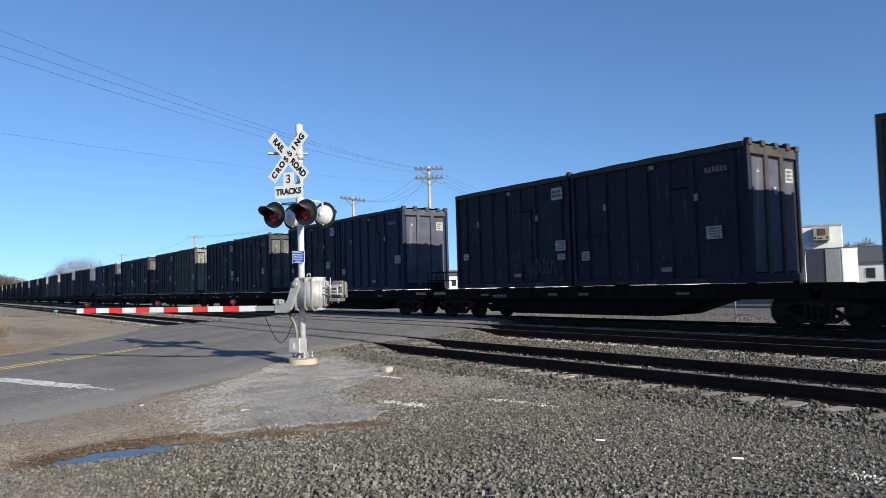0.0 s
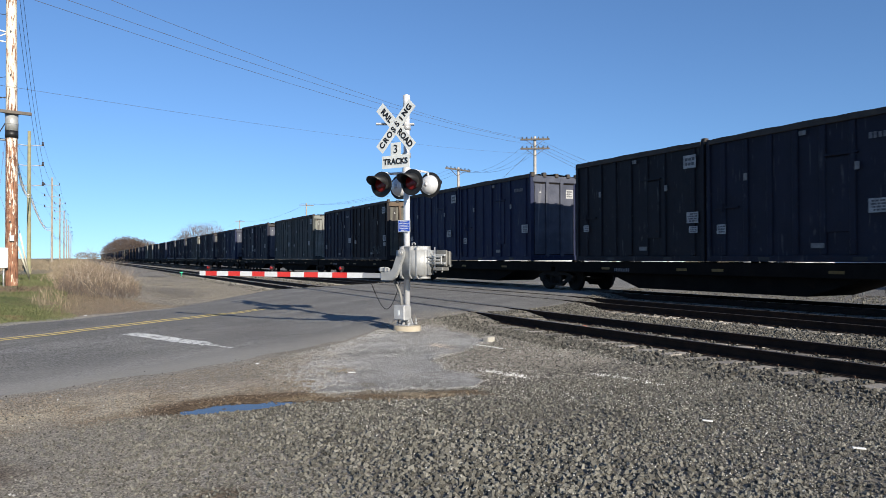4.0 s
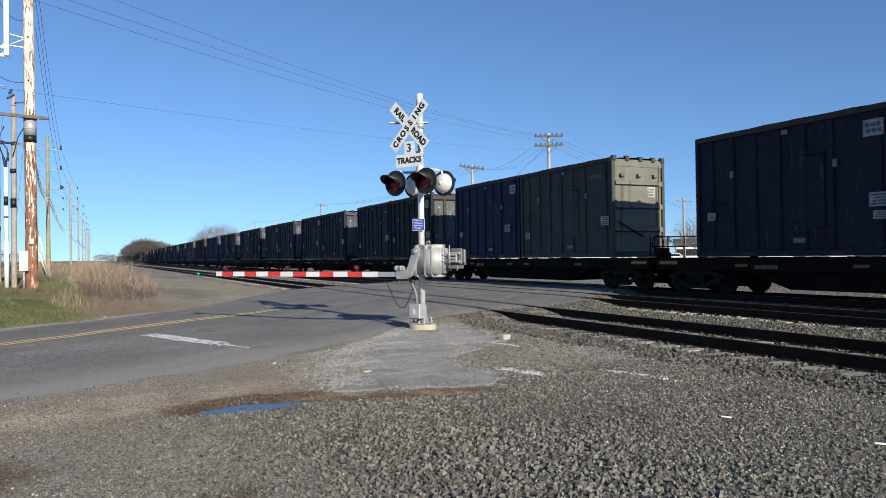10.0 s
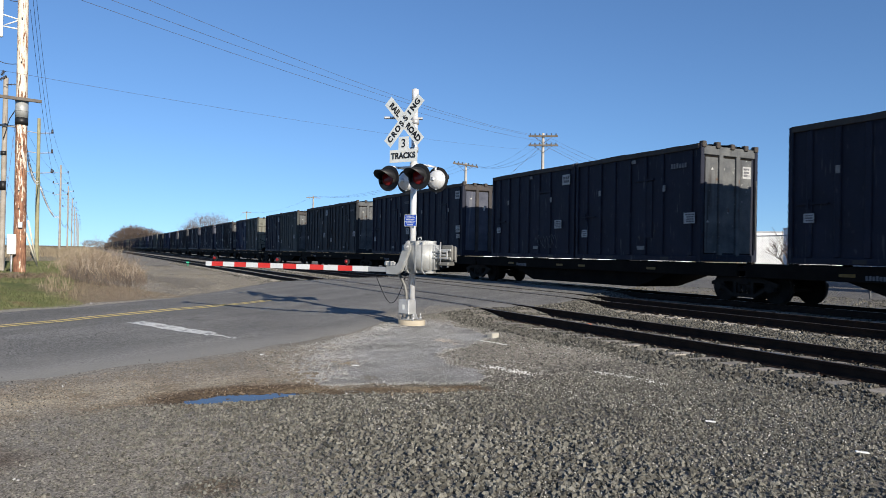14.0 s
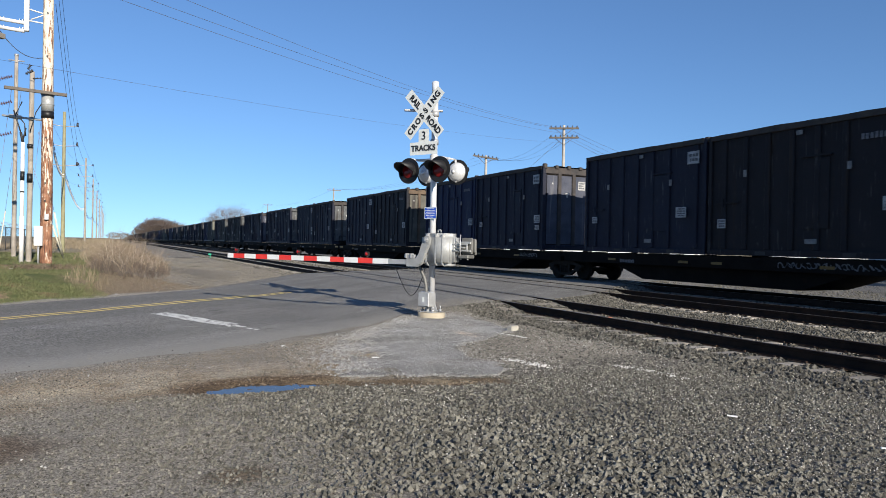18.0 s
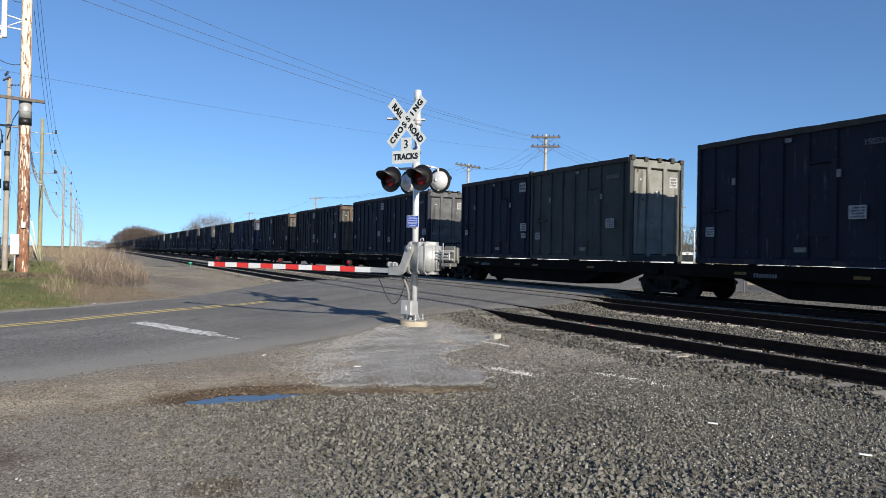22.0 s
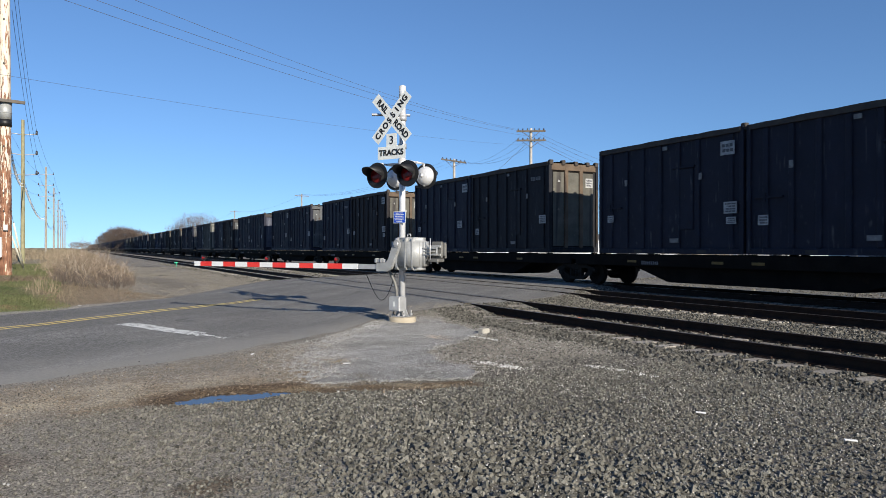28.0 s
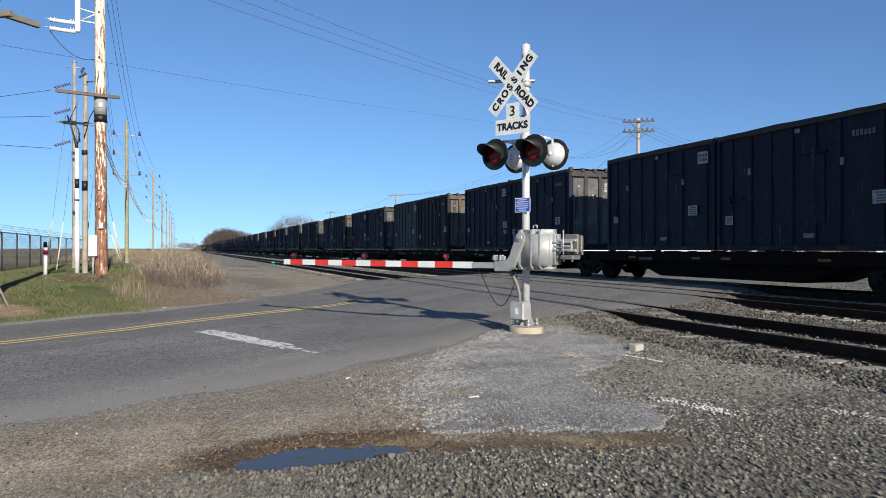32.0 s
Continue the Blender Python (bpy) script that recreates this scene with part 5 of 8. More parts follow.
# gate machine: rounded housing on the traffic side of the mast, arm, counterweights
bm = bmesh.new()
box(bm, -0.03, 0.76, -0.40, -0.07, 1.04, 1.68)
bmesh.ops.bevel(bm, geom=bm.edges[:], offset=0.078, segments=5, affect="EDGES")
for f in bm.faces:
    f.smooth = True
gate = part("gate_machine", bm, CAST, signal, "grey cast gate machine housing with rounded corners")
for name_, xa, xb, grow_ in (("housing_flange", 0.12, 0.16, 0.006), ("cover_rib", 0.34, 0.37, 0.006), ("cover_rib", 0.50, 0.53, 0.006)):
    prof = []
    for cy_, cz_, a0 in ((-0.148, 1.602, 0), (-0.322, 1.602, 90), (-0.322, 1.118, 180), (-0.148, 1.118, 270)):
        for k_ in range(5):
            a_ = radians(a0 + 22.5 * k_)
            prof.append((cy_ + (0.078 + grow_) * math.cos(a_), cz_ + (0.078 + grow_) * math.sin(a_)))
    part(name_, prism(bmesh.new(), prof, xa, xb, "x"), CAST, gate)
part("lifting_eye", tubes(((0.29, -0.22, 1.70), (0.29, -0.22, 1.75), 0.012), ((0.36, -0.22, 1.70), (0.36, -0.22, 1.75), 0.012), ((0.29, -0.22, 1.75), (0.36, -0.22, 1.75), 0.012), seg=6), CAST, gate)
for x in (0.22, 0.52):
    bm = bmesh.new()
    prism(bm, [(x - 0.045, 1.05), (x + 0.045, 1.05), (x + 0.015, 1.02), (x - 0.015, 1.02)], -0.30, -0.26, "y")
    part("drain_lug", bm, CAST, gate)
bm = bmesh.new()
prism(bm, [(0.21, 1.64), (0.13, 1.62), (0.08, 1.52), (-0.02, 1.26), (-0.09, 1.18), (-0.32, 1.18), (-0.32, 1.00), (-0.05, 1.00), (0.06, 1.06), (0.15, 1.26), (0.25, 1.48), (0.26, 1.58)], -0.47, -0.39, "y")
bmesh.ops.bevel(bm, geom=bm.edges[:], offset=0.012, segments=2, affect="EDGES")
part("arm_bracket", bm, CAST, gate, "curved cast arm bracket")
part("pivot_cap", tubes(((0.18, -0.49, 1.55), (0.18, -0.30, 1.55), 0.055), ((0.18, -0.51, 1.55), (0.18, -0.49, 1.55), 0.03), seg=18), GALV, gate)
part("bracket_clamp", boxes((-0.36, -0.12, -0.47, -0.40, 1.185, 1.25), (-0.32, -0.30, -0.49, -0.38, 1.18, 1.27), (-0.20, -0.18, -0.49, -0.38, 1.18, 1.27)), GALV, gate)
ARMRED = mat("red_lamp_glass", (0.2, 0.008, 0.008), (0.26, 0.012, 0.012), (0.15, 0.25), 4.0, 30, 0)
arm = part("gate_arm", boxes((-0.80, -0.28, -0.455, -0.405, 1.045, 1.145), bevel=0.004), GALV, signal, "lowered striped gate arm")
x = -0.80
SEG = 0.406
for i in range(13):
    w = SEG if i < 12 else SEG * 0.55
    part("arm_stripe", boxes((x - w, x - 0.001, -0.46, -0.40, 1.04, 1.15)), WHITE if i % 2 == 0 else RED, arm, "white stripe" if i % 2 == 0 else "red stripe")
    x -= w
for s in (1.38, 3.43, 5.58):
    bm = tubes(((-s, -0.43, 1.14), (-s, -0.43, 1.20), 0.022), ((-s - 0.035, -0.43, 1.235), (-s + 0.035, -0.43, 1.235), 0.05), seg=16)
    lamp = part("arm_lamp", bm, BLACK, arm, "small red gate arm lamp")
    bm = bmesh.new()
    r = bmesh.ops.create_uvsphere(bm, u_segments=14, v_segments=10, radius=0.040, matrix=Matrix.Translation((-s, -0.455, 1.235)))
    for f in bm.faces:
        f.smooth = True
    part("lamp_lens", bm, ARMRED, lamp)
    part("arm_cable", tubes(((-s, -0.43, 1.155), (-s + 0.5, -0.43, 1.152), 0.006), seg=5), BLACK, arm)
for dz in (1.32, 1.48):
    part("counterweight_arm", boxes((0.68, 1.08, -0.25, -0.21, dz, dz + 0.045), bevel=0.006), CAST, gate)
bm = bmesh.new()
prism(bm, [(0.70, 1.24), (0.84, 1.34), (0.84, 1.48), (0.70, 1.60)], -0.27, -0.2, "y")
part("counterweight_lever", bm, CAST, gate)
for i, (xa, xb, za_, zb_) in enumerate(((0.84, 1.08, 1.28, 1.60), (0.82, 1.12, 1.31, 1.58), (0.87, 1.10, 1.27, 1.56))):
    part("counterweight", boxes((xa, xb, -0.19 + 0.055 * i, -0.145 + 0.055 * i, za_, zb_), bevel=0.01), WEIGHT, gate, "stacked dull steel counterweight plate")
part("counterweight", boxes((0.83, 1.06, -0.30, -0.06, 1.20, 1.27), bevel=0.012), WEIGHT, gate, "dull steel counterweight block hung below")
part("slotted_arm", boxes((0.72, 1.06, -0.335, -0.305, 1.335, 1.365), (0.72, 1.06, -0.335, -0.305, 1.455, 1.485), (1.03, 1.06, -0.335, -0.305, 1.365, 1.455), (0.75, 1.01, -0.33, -0.31, 1.395, 1.425), bevel=0.006), CAST, gate, "pale slotted counterweight arm")
for xh in (0.87, 1.02):
    part("hanger_bolt", tubes(((xh, -0.25, 1.17), (xh, -0.25, 1.23), 0.016), seg=8), GALV, gate)
part("counterweight_rod", tubes(((0.93, -0.37, 1.24), (0.93, -0.37, 1.66), 0.010), seg=8), GALV, gate)
# ---- poles and lines beyond the road ----
POLE_OLD = mat("grey_weathered_pole", (0.235, 0.21, 0.18), (0.32, 0.29, 0.255), (0.8, 0.95), 3.0, 40, 0.4, streak=((0.13, 0.1, 0.075), 9.0, 0.42))
POLE_PALE = mat("silvered_pole", (0.29, 0.27, 0.245), (0.38, 0.36, 0.33), (0.8, 0.95), 3.0, 40, 0.3, streak=((0.24, 0.215, 0.19), 9.0, 0.42))
POLE_BROWN = mat("brown_weathered_pole", (0.155, 0.115, 0.085), (0.25, 0.195, 0.15), (0.8, 0.95), 3.0, 40, 0.4, streak=((0.07, 0.05, 0.036), 22.0, 0.44), spots=((0.05, 0.035, 0.026), 7.0, 0.28), scuffs=((0.3, 0.25, 0.21), 20.0, 0.42))
WIREGREY = mat("weathered_wire", (0.07, 0.068, 0.072), (0.10, 0.097, 0.1), (0.5, 0.7), 5.0, 60, 0)
POLE_GREEN = mat("treated_green_pole", (0.20, 0.19, 0.11), (0.27, 0.25, 0.15), (0.8, 0.95), 3.0, 40, 0.3, streak=((0.12, 0.10, 0.06), 9.0, 0.4))
PVC = mat("white_conduit", (0.55, 0.55, 0.54), (0.64, 0.64, 0.63), (0.4, 0.6), 3.0, 60, 0.03)
INSUL = mat("maroon_insulator", (0.06, 0.025, 0.03), (0.09, 0.04, 0.045), (0.3, 0.4), 5.0, 60, 0)
INSUL_D = mat("dark_insulator", (0.03, 0.03, 0.035), (0.05, 0.05, 0.055), (0.3, 0.5), 5.0, 60, 0)
CABLE = mat("black_cable", (0.02, 0.02, 0.022), (0.03, 0.03, 0.03), (0.5, 0.7), 5.0, 60, 0)
BARE = mat("bare_conductor", (0.16, 0.16, 0.17), (0.22, 0.22, 0.23), (0.4, 0.6), 5.0, 60, 0, 0.5)
ARMWOOD = mat("dark_weathered_crossarm", (0.085, 0.072, 0.06), (0.13, 0.112, 0.095), (0.8, 0.95), 4.0, 40, 0.3)
TIMBER = mat("timber_crossarm", (0.135, 0.118, 0.10), (0.2, 0.178, 0.15), (0.8, 0.95), 4.0, 40, 0.3)
GUYTAN = mat("sun_bleached_guard", (0.5, 0.47, 0.38), (0.58, 0.55, 0.46), (0.5, 0.7), 4.0, 60, 0)
GUARD = mat("yellow_guy_guard", (0.62, 0.42, 0.02), (0.72, 0.5, 0.04), (0.4, 0.6), 4.0, 60, 0)


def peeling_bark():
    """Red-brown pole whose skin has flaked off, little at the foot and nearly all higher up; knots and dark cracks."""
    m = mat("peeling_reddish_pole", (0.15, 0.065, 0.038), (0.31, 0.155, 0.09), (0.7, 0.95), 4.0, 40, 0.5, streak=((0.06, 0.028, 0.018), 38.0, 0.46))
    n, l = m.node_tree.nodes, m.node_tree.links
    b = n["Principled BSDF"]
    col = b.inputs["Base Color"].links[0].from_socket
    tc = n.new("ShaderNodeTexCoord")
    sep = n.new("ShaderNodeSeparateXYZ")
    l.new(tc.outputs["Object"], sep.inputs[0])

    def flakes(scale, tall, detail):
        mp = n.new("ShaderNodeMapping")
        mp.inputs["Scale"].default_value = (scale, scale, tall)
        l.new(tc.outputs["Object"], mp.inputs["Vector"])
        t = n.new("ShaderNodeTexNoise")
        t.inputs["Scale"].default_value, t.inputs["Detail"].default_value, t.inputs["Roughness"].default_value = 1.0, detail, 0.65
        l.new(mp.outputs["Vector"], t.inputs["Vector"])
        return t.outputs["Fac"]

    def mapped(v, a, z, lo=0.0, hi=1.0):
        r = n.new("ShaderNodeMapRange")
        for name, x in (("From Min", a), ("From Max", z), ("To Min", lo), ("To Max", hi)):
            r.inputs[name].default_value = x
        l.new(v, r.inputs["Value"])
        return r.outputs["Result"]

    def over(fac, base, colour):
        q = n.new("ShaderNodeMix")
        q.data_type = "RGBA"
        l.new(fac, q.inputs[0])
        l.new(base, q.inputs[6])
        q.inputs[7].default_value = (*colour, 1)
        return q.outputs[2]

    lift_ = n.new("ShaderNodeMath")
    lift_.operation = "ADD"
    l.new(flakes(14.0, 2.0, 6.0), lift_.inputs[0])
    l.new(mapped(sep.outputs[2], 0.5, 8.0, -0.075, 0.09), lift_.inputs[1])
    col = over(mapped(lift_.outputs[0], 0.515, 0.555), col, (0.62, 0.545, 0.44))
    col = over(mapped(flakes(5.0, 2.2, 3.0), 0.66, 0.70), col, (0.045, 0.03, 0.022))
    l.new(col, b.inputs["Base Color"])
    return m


def pole(name, x, y, r0, r1, h, material, label, lean=0.0, group="utility poles"):
    z = ground_z(x, y)
    ob = empty(name, label, "utility pole", pose(x, y, z), group)
    bm = bmesh.new()
    n = 10
    prev = None
    for i in range(n + 1):
        a = -0.3 + (h + 0.3) * i / n
        r = r0 + (r1 - r0) * max(0, a) / h
        ring = [bm.verts.new((lean * a + r * math.cos(q * math.pi / 7), r * math.sin(q * math.pi / 7), a)) for q in range(14)]
        for q in range(14 if prev else 0):
            bm.faces.new((prev[q], prev[(q + 1) % 14], ring[(q + 1) % 14], ring[q])).smooth = True
        prev = ring
    bm.faces.new(prev)
    part("shaft", bm, material, ob)
    return ob


def bell(bm, at, way, n=5, r=0.07, pitch=0.075):
    at, way = Vector(at), Vector(way).normalized()
    for i in range(n):
        p = at + way * (i * pitch)
        tube(bm, p, p + way * 0.03, r, r * 0.5, 10)
    tube(bm, at, at + way * (n * pitch), 0.015, seg=6)


# the old grey pole beside the road
pa = pole("utility_pole", -3.45, 20.31, 0.178, 0.135, 12.0, POLE_BROWN, "weathered brown wooden utility pole with two crossarms", -0.02)
za = ground_z(-3.45, 20.31)
bm = bmesh.new()
box(bm, -1.1, 0.98, -0.30, -0.19, 6.06, 6.19, 0.01, Matrix.Rotation(radians(-35), 4, "Z"))
part("crossarm", bm, TIMBER, pa)
bm = bmesh.new()
box(bm, -0.3, 1.12, -0.30, -0.19, 6.26, 6.39, 0.01, Matrix.Rotation(radians(48), 4, "Z"))
part("crossarm", bm, TIMBER, pa)
bm = bmesh.new()
for x in (0.24, 0.46):
    tube(bm, (x - 0.02, -0.2, 6.9), (x + 0.08, -0.2, 7.22), 0.075, 0.065, 12)
    tube(bm, (x - 0.05, -0.2, 6.78), (x - 0.02, -0.2, 6.9), 0.05, 0.06, 12)
    bell(bm, (x + 0.08, -0.2, 7.22), (0.25, 0, 1), 3, 0.06, 0.07)
bell(bm, (-0.15, -0.3, 7.50), (1, 0, -0.05), 8, 0.09, 0.08)
part("cable_termination", bm, CAST, pa, "grey cable terminations")
bm = bmesh.new()
pipe(bm, [(0.19, -0.2, 6.8), (0.18, -0.2, 6.65), (0.13, -0.2, 6.45), (0.06, -0.2, 6.25), (0.04, -0.2, 5.6)], 0.03, 8)
pipe(bm, [(0.41, -0.2, 6.8), (0.38, -0.2, 6.65), (0.27, -0.2, 6.45), (0.14, -0.2, 6.3), (0.08, -0.2, 6.15), (0.06, -0.2, 5.4)], 0.03, 8)
part("riser_cable", bm, CABLE, pa)
part("bracket", boxes((0.05, 0.42, -0.23, -0.17, 6.94, 7.0)), GALV, pa)
for z in (2.02, 2.13):
    part("yellow_tag", boxes((-0.14, 0.12, -0.235, -0.22, z, z + 0.035)), GUARD, pa)
guy = empty("guy_wire", "pole guy wire with a yellow plastic guard", "guy wire", pose(-2.85, 19.75, ground_z(-2.85, 19.75)))
part("strand", tubes(((-0.78, 0.02, 1.85), (-0.75 - 1.45, 0.1, 5.2), 0.008), seg=5), BARE, guy)
part("guard", tubes(((-0.22, 0, 0.58), (-0.78, 0.02, 1.85), 0.03), seg=10), GUARD, guy)
part("anchor_rod", tubes(((0.06, 0, -0.1), (-0.24, 0, 0.6), 0.024), seg=8), TIMBER, guy)

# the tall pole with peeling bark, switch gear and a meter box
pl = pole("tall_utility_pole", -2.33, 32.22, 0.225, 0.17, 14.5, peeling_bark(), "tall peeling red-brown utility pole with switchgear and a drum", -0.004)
part("transformer_drum", tubes(((-0.02, -0.02, 6.05), (-0.02, -0.02, 6.70), 0.225), ((-0.02, -0.02, 6.70), (-0.02, -0.02, 6.74), 0.24), ((-0.02, -0.02, 6.3), (-0.02, -0.02, 6.33), 0.235), seg=24), CAST, pl, "grey steel collar drum")
part("collar", tubes(((-0.02, -0.02, 5.78), (-0.02, -0.02, 6.05), 0.228), seg=20), BLACK, pl)
bm = bmesh.new()
box(bm, -1.55, 0.6, -0.36, -0.25, 6.68, 6.80, 0.01, Matrix.Rotation(radians(14), 4, "Z"))
part("crossarm", bm, ARMWOOD, pl)
part("antenna_box", boxes((-0.88, -0.70, -0.10, 0.10, 9.12, 12.6), bevel=0.03), PVC, pl, "white switchgear column")
part("antenna_box", boxes((-0.48, -0.32, -0.10, 0.10, 11.6, 12.6), bevel=0.03), PVC, pl, "white switchgear column")
bm = tubes(((-0.7, 0, 10.0), (0, 0, 9.85), 0.03), ((-0.7, 0, 9.55), (0, 0, 9.5), 0.03), ((-0.65, 0, 9.6), (-0.1, 0, 9.9), 0.025), seg=8)
part("standoff_bracket", bm, PVC, pl)
for z in (9.10, 9.42):
    bm = bmesh.new()
    tube(bm, (-1.72, 0, z + 0.06), (-0.86, 0, z + 0.02), 0.075, seg=12)
    for xx in (-1.7, -1.58, -1.04, -0.94):
        tube(bm, (xx, 0, z + 0.095), (xx + 0.03, 0, z + 0.09), 0.072, seg=12)
    tube(bm, (-1.88, 0, z + 0.11), (-1.72, 0, z + 0.10), 0.012, seg=6)
    part("horizontal_insulator", bm, PVC, pl, "pale tubular insulator")
for z in (9.9, 8.2, 5.0, 3.2, 2.5):
    part("pole_bolt", tubes(((-0.05, -0.26, z), (-0.05, -0.2, z), 0.03), seg=8), BLACK, pl)
part("meter", boxes((-0.06, 0.10, -0.34, -0.25, 1.75, 1.98), bevel=0.015), GALV, pl, "small grey meter")
bm = bmesh.new()
for za_, zb, xo in ((9.08, 8.15, -1.72), (11.6, 10.6, -1.2)):
    wire(bm, (xo, 0, za_), (-0.22, 0, zb), 0.35, 0.014, 10, 5)
part("jumper_cable", bm, CABLE, pl)
mb = empty("meter_cabinet", "white metal utility cabinet on a short post", "cabinet", pose(-2.58, 31.9, ground_z(-2.58, 31.9)))
part("cabinet_body", boxes((-0.15, 0.15, -0.12, 0.12, 0.72, 1.5), bevel=0.02), PVC, mb)
part("cabinet_door", boxes((-0.125, 0.125, -0.135, -0.122, 0.76, 1.46), bevel=0.006), PVC, mb)
part("cabinet_post", tubes(((0, 0, -0.1), (0, 0, 0.72), 0.03), seg=8), GALV, mb)

pc = pole("utility_pole", -3.08, 33.86, 0.11, 0.09, 7.9, POLE_OLD, "short grey utility pole with a crossarm and cables", 0.004)
for ca, cb, cr in (((-0.2, -0.1, 7.75), (0.06, -0.1, 7.95), 0.05), ((0.06, -0.1, 7.6), (0.5, -0.1, 7.66), 0.03), ((-0.12, -0.1, 7.95), (-0.02, -0.1, 8.15), 0.045)):
    bm = tubes((ca, cb, cr * 0.6), seg=8)
    for k in range(4):
        p = Vector(ca).lerp(Vector(cb), (k + 0.5) / 4)
        tube(bm, p, p + (Vector(cb) - Vector(ca)).normalized() * 0.025, cr * 1.3, seg=10)
    part("cutout", bm, INSUL_D, pc, "dark ribbed fuse cutout")
part("switch_tube", tubes(((-1.0, -0.15, 5.98), (0.55, -0.15, 5.9), 0.045), ((-0.75, -0.15, 5.97), (-0.3, -0.15, 5.94), 0.085), seg=12), CAST, pc, "grey steel switch tube")
for zc_, zd_ in ((3.3, 3.68), (4.72, 4.9)):
    part("dark_band", tubes(((0, 0, zc_), (0, 0, zd_), 0.115), seg=14), BLACK, pc)
bm = bmesh.new()
pipe(bm, [(-0.3, -0.15, 6.6), (-0.5, -0.15, 6.1), (-0.2, -0.2, 5.7), (-0.15, -0.2, 5.2)], 0.025, 7)
pipe(bm, [(0.4, -0.15, 6.6), (0.2, -0.2, 6.2), (0.0, -0.2, 5.4)], 0.02, 7)
part("riser_cable", bm, CABLE, pc)
wp_ = empty("conduit_riser", "white plastic conduit riser with black bands", "conduit", pose(-3.30, 33.4, ground_z(-3.30, 33.4)))
part("pipe", tubes(((0, 0, -0.1), (0, 0, 4.9), 0.075), ((0, 0, 0), (0, 0, 1.9), 0.09), seg=14), PVC, wp_)
for zc_, zd_, rc_ in ((3.35, 3.72, 0.079), (2.86, 2.92, 0.079)):
    part("band", tubes(((0, 0, zc_), (0, 0, zd_), rc_), seg=14), BLACK, wp_)
part("outlet_cable", tubes(((0, 0, 4.9), (-0.08, 0, 5.3), 0.05), ((-0.08, 0, 5.3), (-0.35, 0.1, 6.2), 0.03), ((0, 0, 5.0), (0.1, 0, 5.5), 0.03), seg=8), CABLE, wp_)

pd = pole("utility_pole", -4.46, 41.76, 0.115, 0.085, 10.2, POLE_OLD, "grey utility pole with maroon strain insulators")
bm = bmesh.new()
for z in (9.13, 7.86, 6.29):
    bell(bm, (-0.2, 0, z), (-1, -0.25, -0.42), 7, 0.10, 0.11)
part("strain_insulator", bm, INSUL, pd, "maroon strain insulators")
part("pole_cap", tubes(((-0.35, 0, 9.95), (0.35, 0, 9.95), 0.03), ((0, 0, 10.2), (0, 0, 10.28), 0.1), seg=8), GALV, pd)
bm = bmesh.new()
for z0, z1 in ((8.72, 4.4), (7.45, 5.4), (5.88, 5.9)):
    wire(bm, (-1.0, -0.2, z0), (-14, -10, z1), 0.25, 0.012, 10)
part("side_line", bm, CABLE, pd)
for gx, gy in ((-3.75, 38.5), (-4.6, 37.2), (-4.9, 36.4)):
    g = empty("guy_guard", "pale guy wire guard by the poles", "guy wire", pose(gx, gy, ground_z(gx, gy)), "guy guards")
    part("guard", tubes(((0, 0, -0.1), (0.25, 0.3, 2.2), 0.026), seg=8), GUYTAN, g)
    part("strand", tubes(((0.25, 0.3, 2.2), (0.6, 2.2, 8.0), 0.008), seg=4), BARE, g)
for kx, ky, kz in ((-2.50, 39.0, 2.72), (-2.58, 39.1, 2.10)):
    foot = Vector((-2.13, 40.0, ground_z(-2.13, 40.0)))
    g = empty("guy_guard", "sun-bleached slanting guy guard behind the tall pole", "guy wire", Matrix.Translation(foot), "guy guards")
    knee = Vector((kx, ky, kz)) - foot
    part("guard", tubes((knee * 0.08, knee, 0.042), seg=8), GUYTAN, g)
    part("strand", tubes((knee * -0.03, knee * 0.08, 0.012), (knee, knee * 2.6, 0.008), seg=4), BARE, g)
bo = empty("marker_post", "white marker post with a red label and black top", "marker post", pose(-4.28, 32.7, ground_z(-4.28, 32.7)))
part("post", tubes(((0, 0, -0.1), (0, 0, 1.05), 0.075), seg=12), PVC, bo)
part("cap", tubes(((0, 0, 1.05), (0, 0, 1.26), 0.078, 0.06), seg=12), BLACK, bo)
part("label_band", tubes(((0, 0, 0.78), (0, 0, 0.95), 0.078), seg=12), RED, bo)

# the line of poles running away beside the railway
LINE = [55, 100, 140, 178, 216, 254, 292, 330]
tops = {}
line_pole = None
for i, y in enumerate(LINE):
    zb = ground_z(-3.0, y)
    tall = 9.6 if i == 0 else 10.6
    pz = pole("line_pole", -3.0, y, 0.14, 0.10, tall, POLE_GREEN if i == 0 else POLE_OLD, "green-brown line pole with side insulator arms" if i == 0 else "grey line pole with three pairs of insulators", group="line poles")
    for j, dz in enumerate((1.0, 2.35, 3.7)):
        z = tall - dz
        part("insulator_arm", tubes(((-0.75, 0, z + 0.08), (0, 0, z), 0.03), ((0, 0, z), (0.75, 0, z + 0.08), 0.03), seg=6), GALV, pz)
        for s in (-0.8, 0.8):
            part("insulator", tubes(((s, 0, z + 0.05), (s, 0, z + 0.32), 0.075, 0.06), seg=8), INSUL_D, pz)
            tops.setdefault((j, s), []).append((-3.0 + s, y, zb + z + 0.3))


def line(name, label, spans, r=0.012):
    if len(spans) == 1:
        return tagged(link(name, wire(bmesh.new(), *spans[0], r, 14), WIREGREY), label, "overhead wire", "overhead wires")
    ob = empty(name, label, "overhead wire", None, "overhead wires")
    for a, b, sag in spans:
        part("span", wire(bmesh.new(), a, b, sag, r, 12), WIREGREY, ob)
    return ob


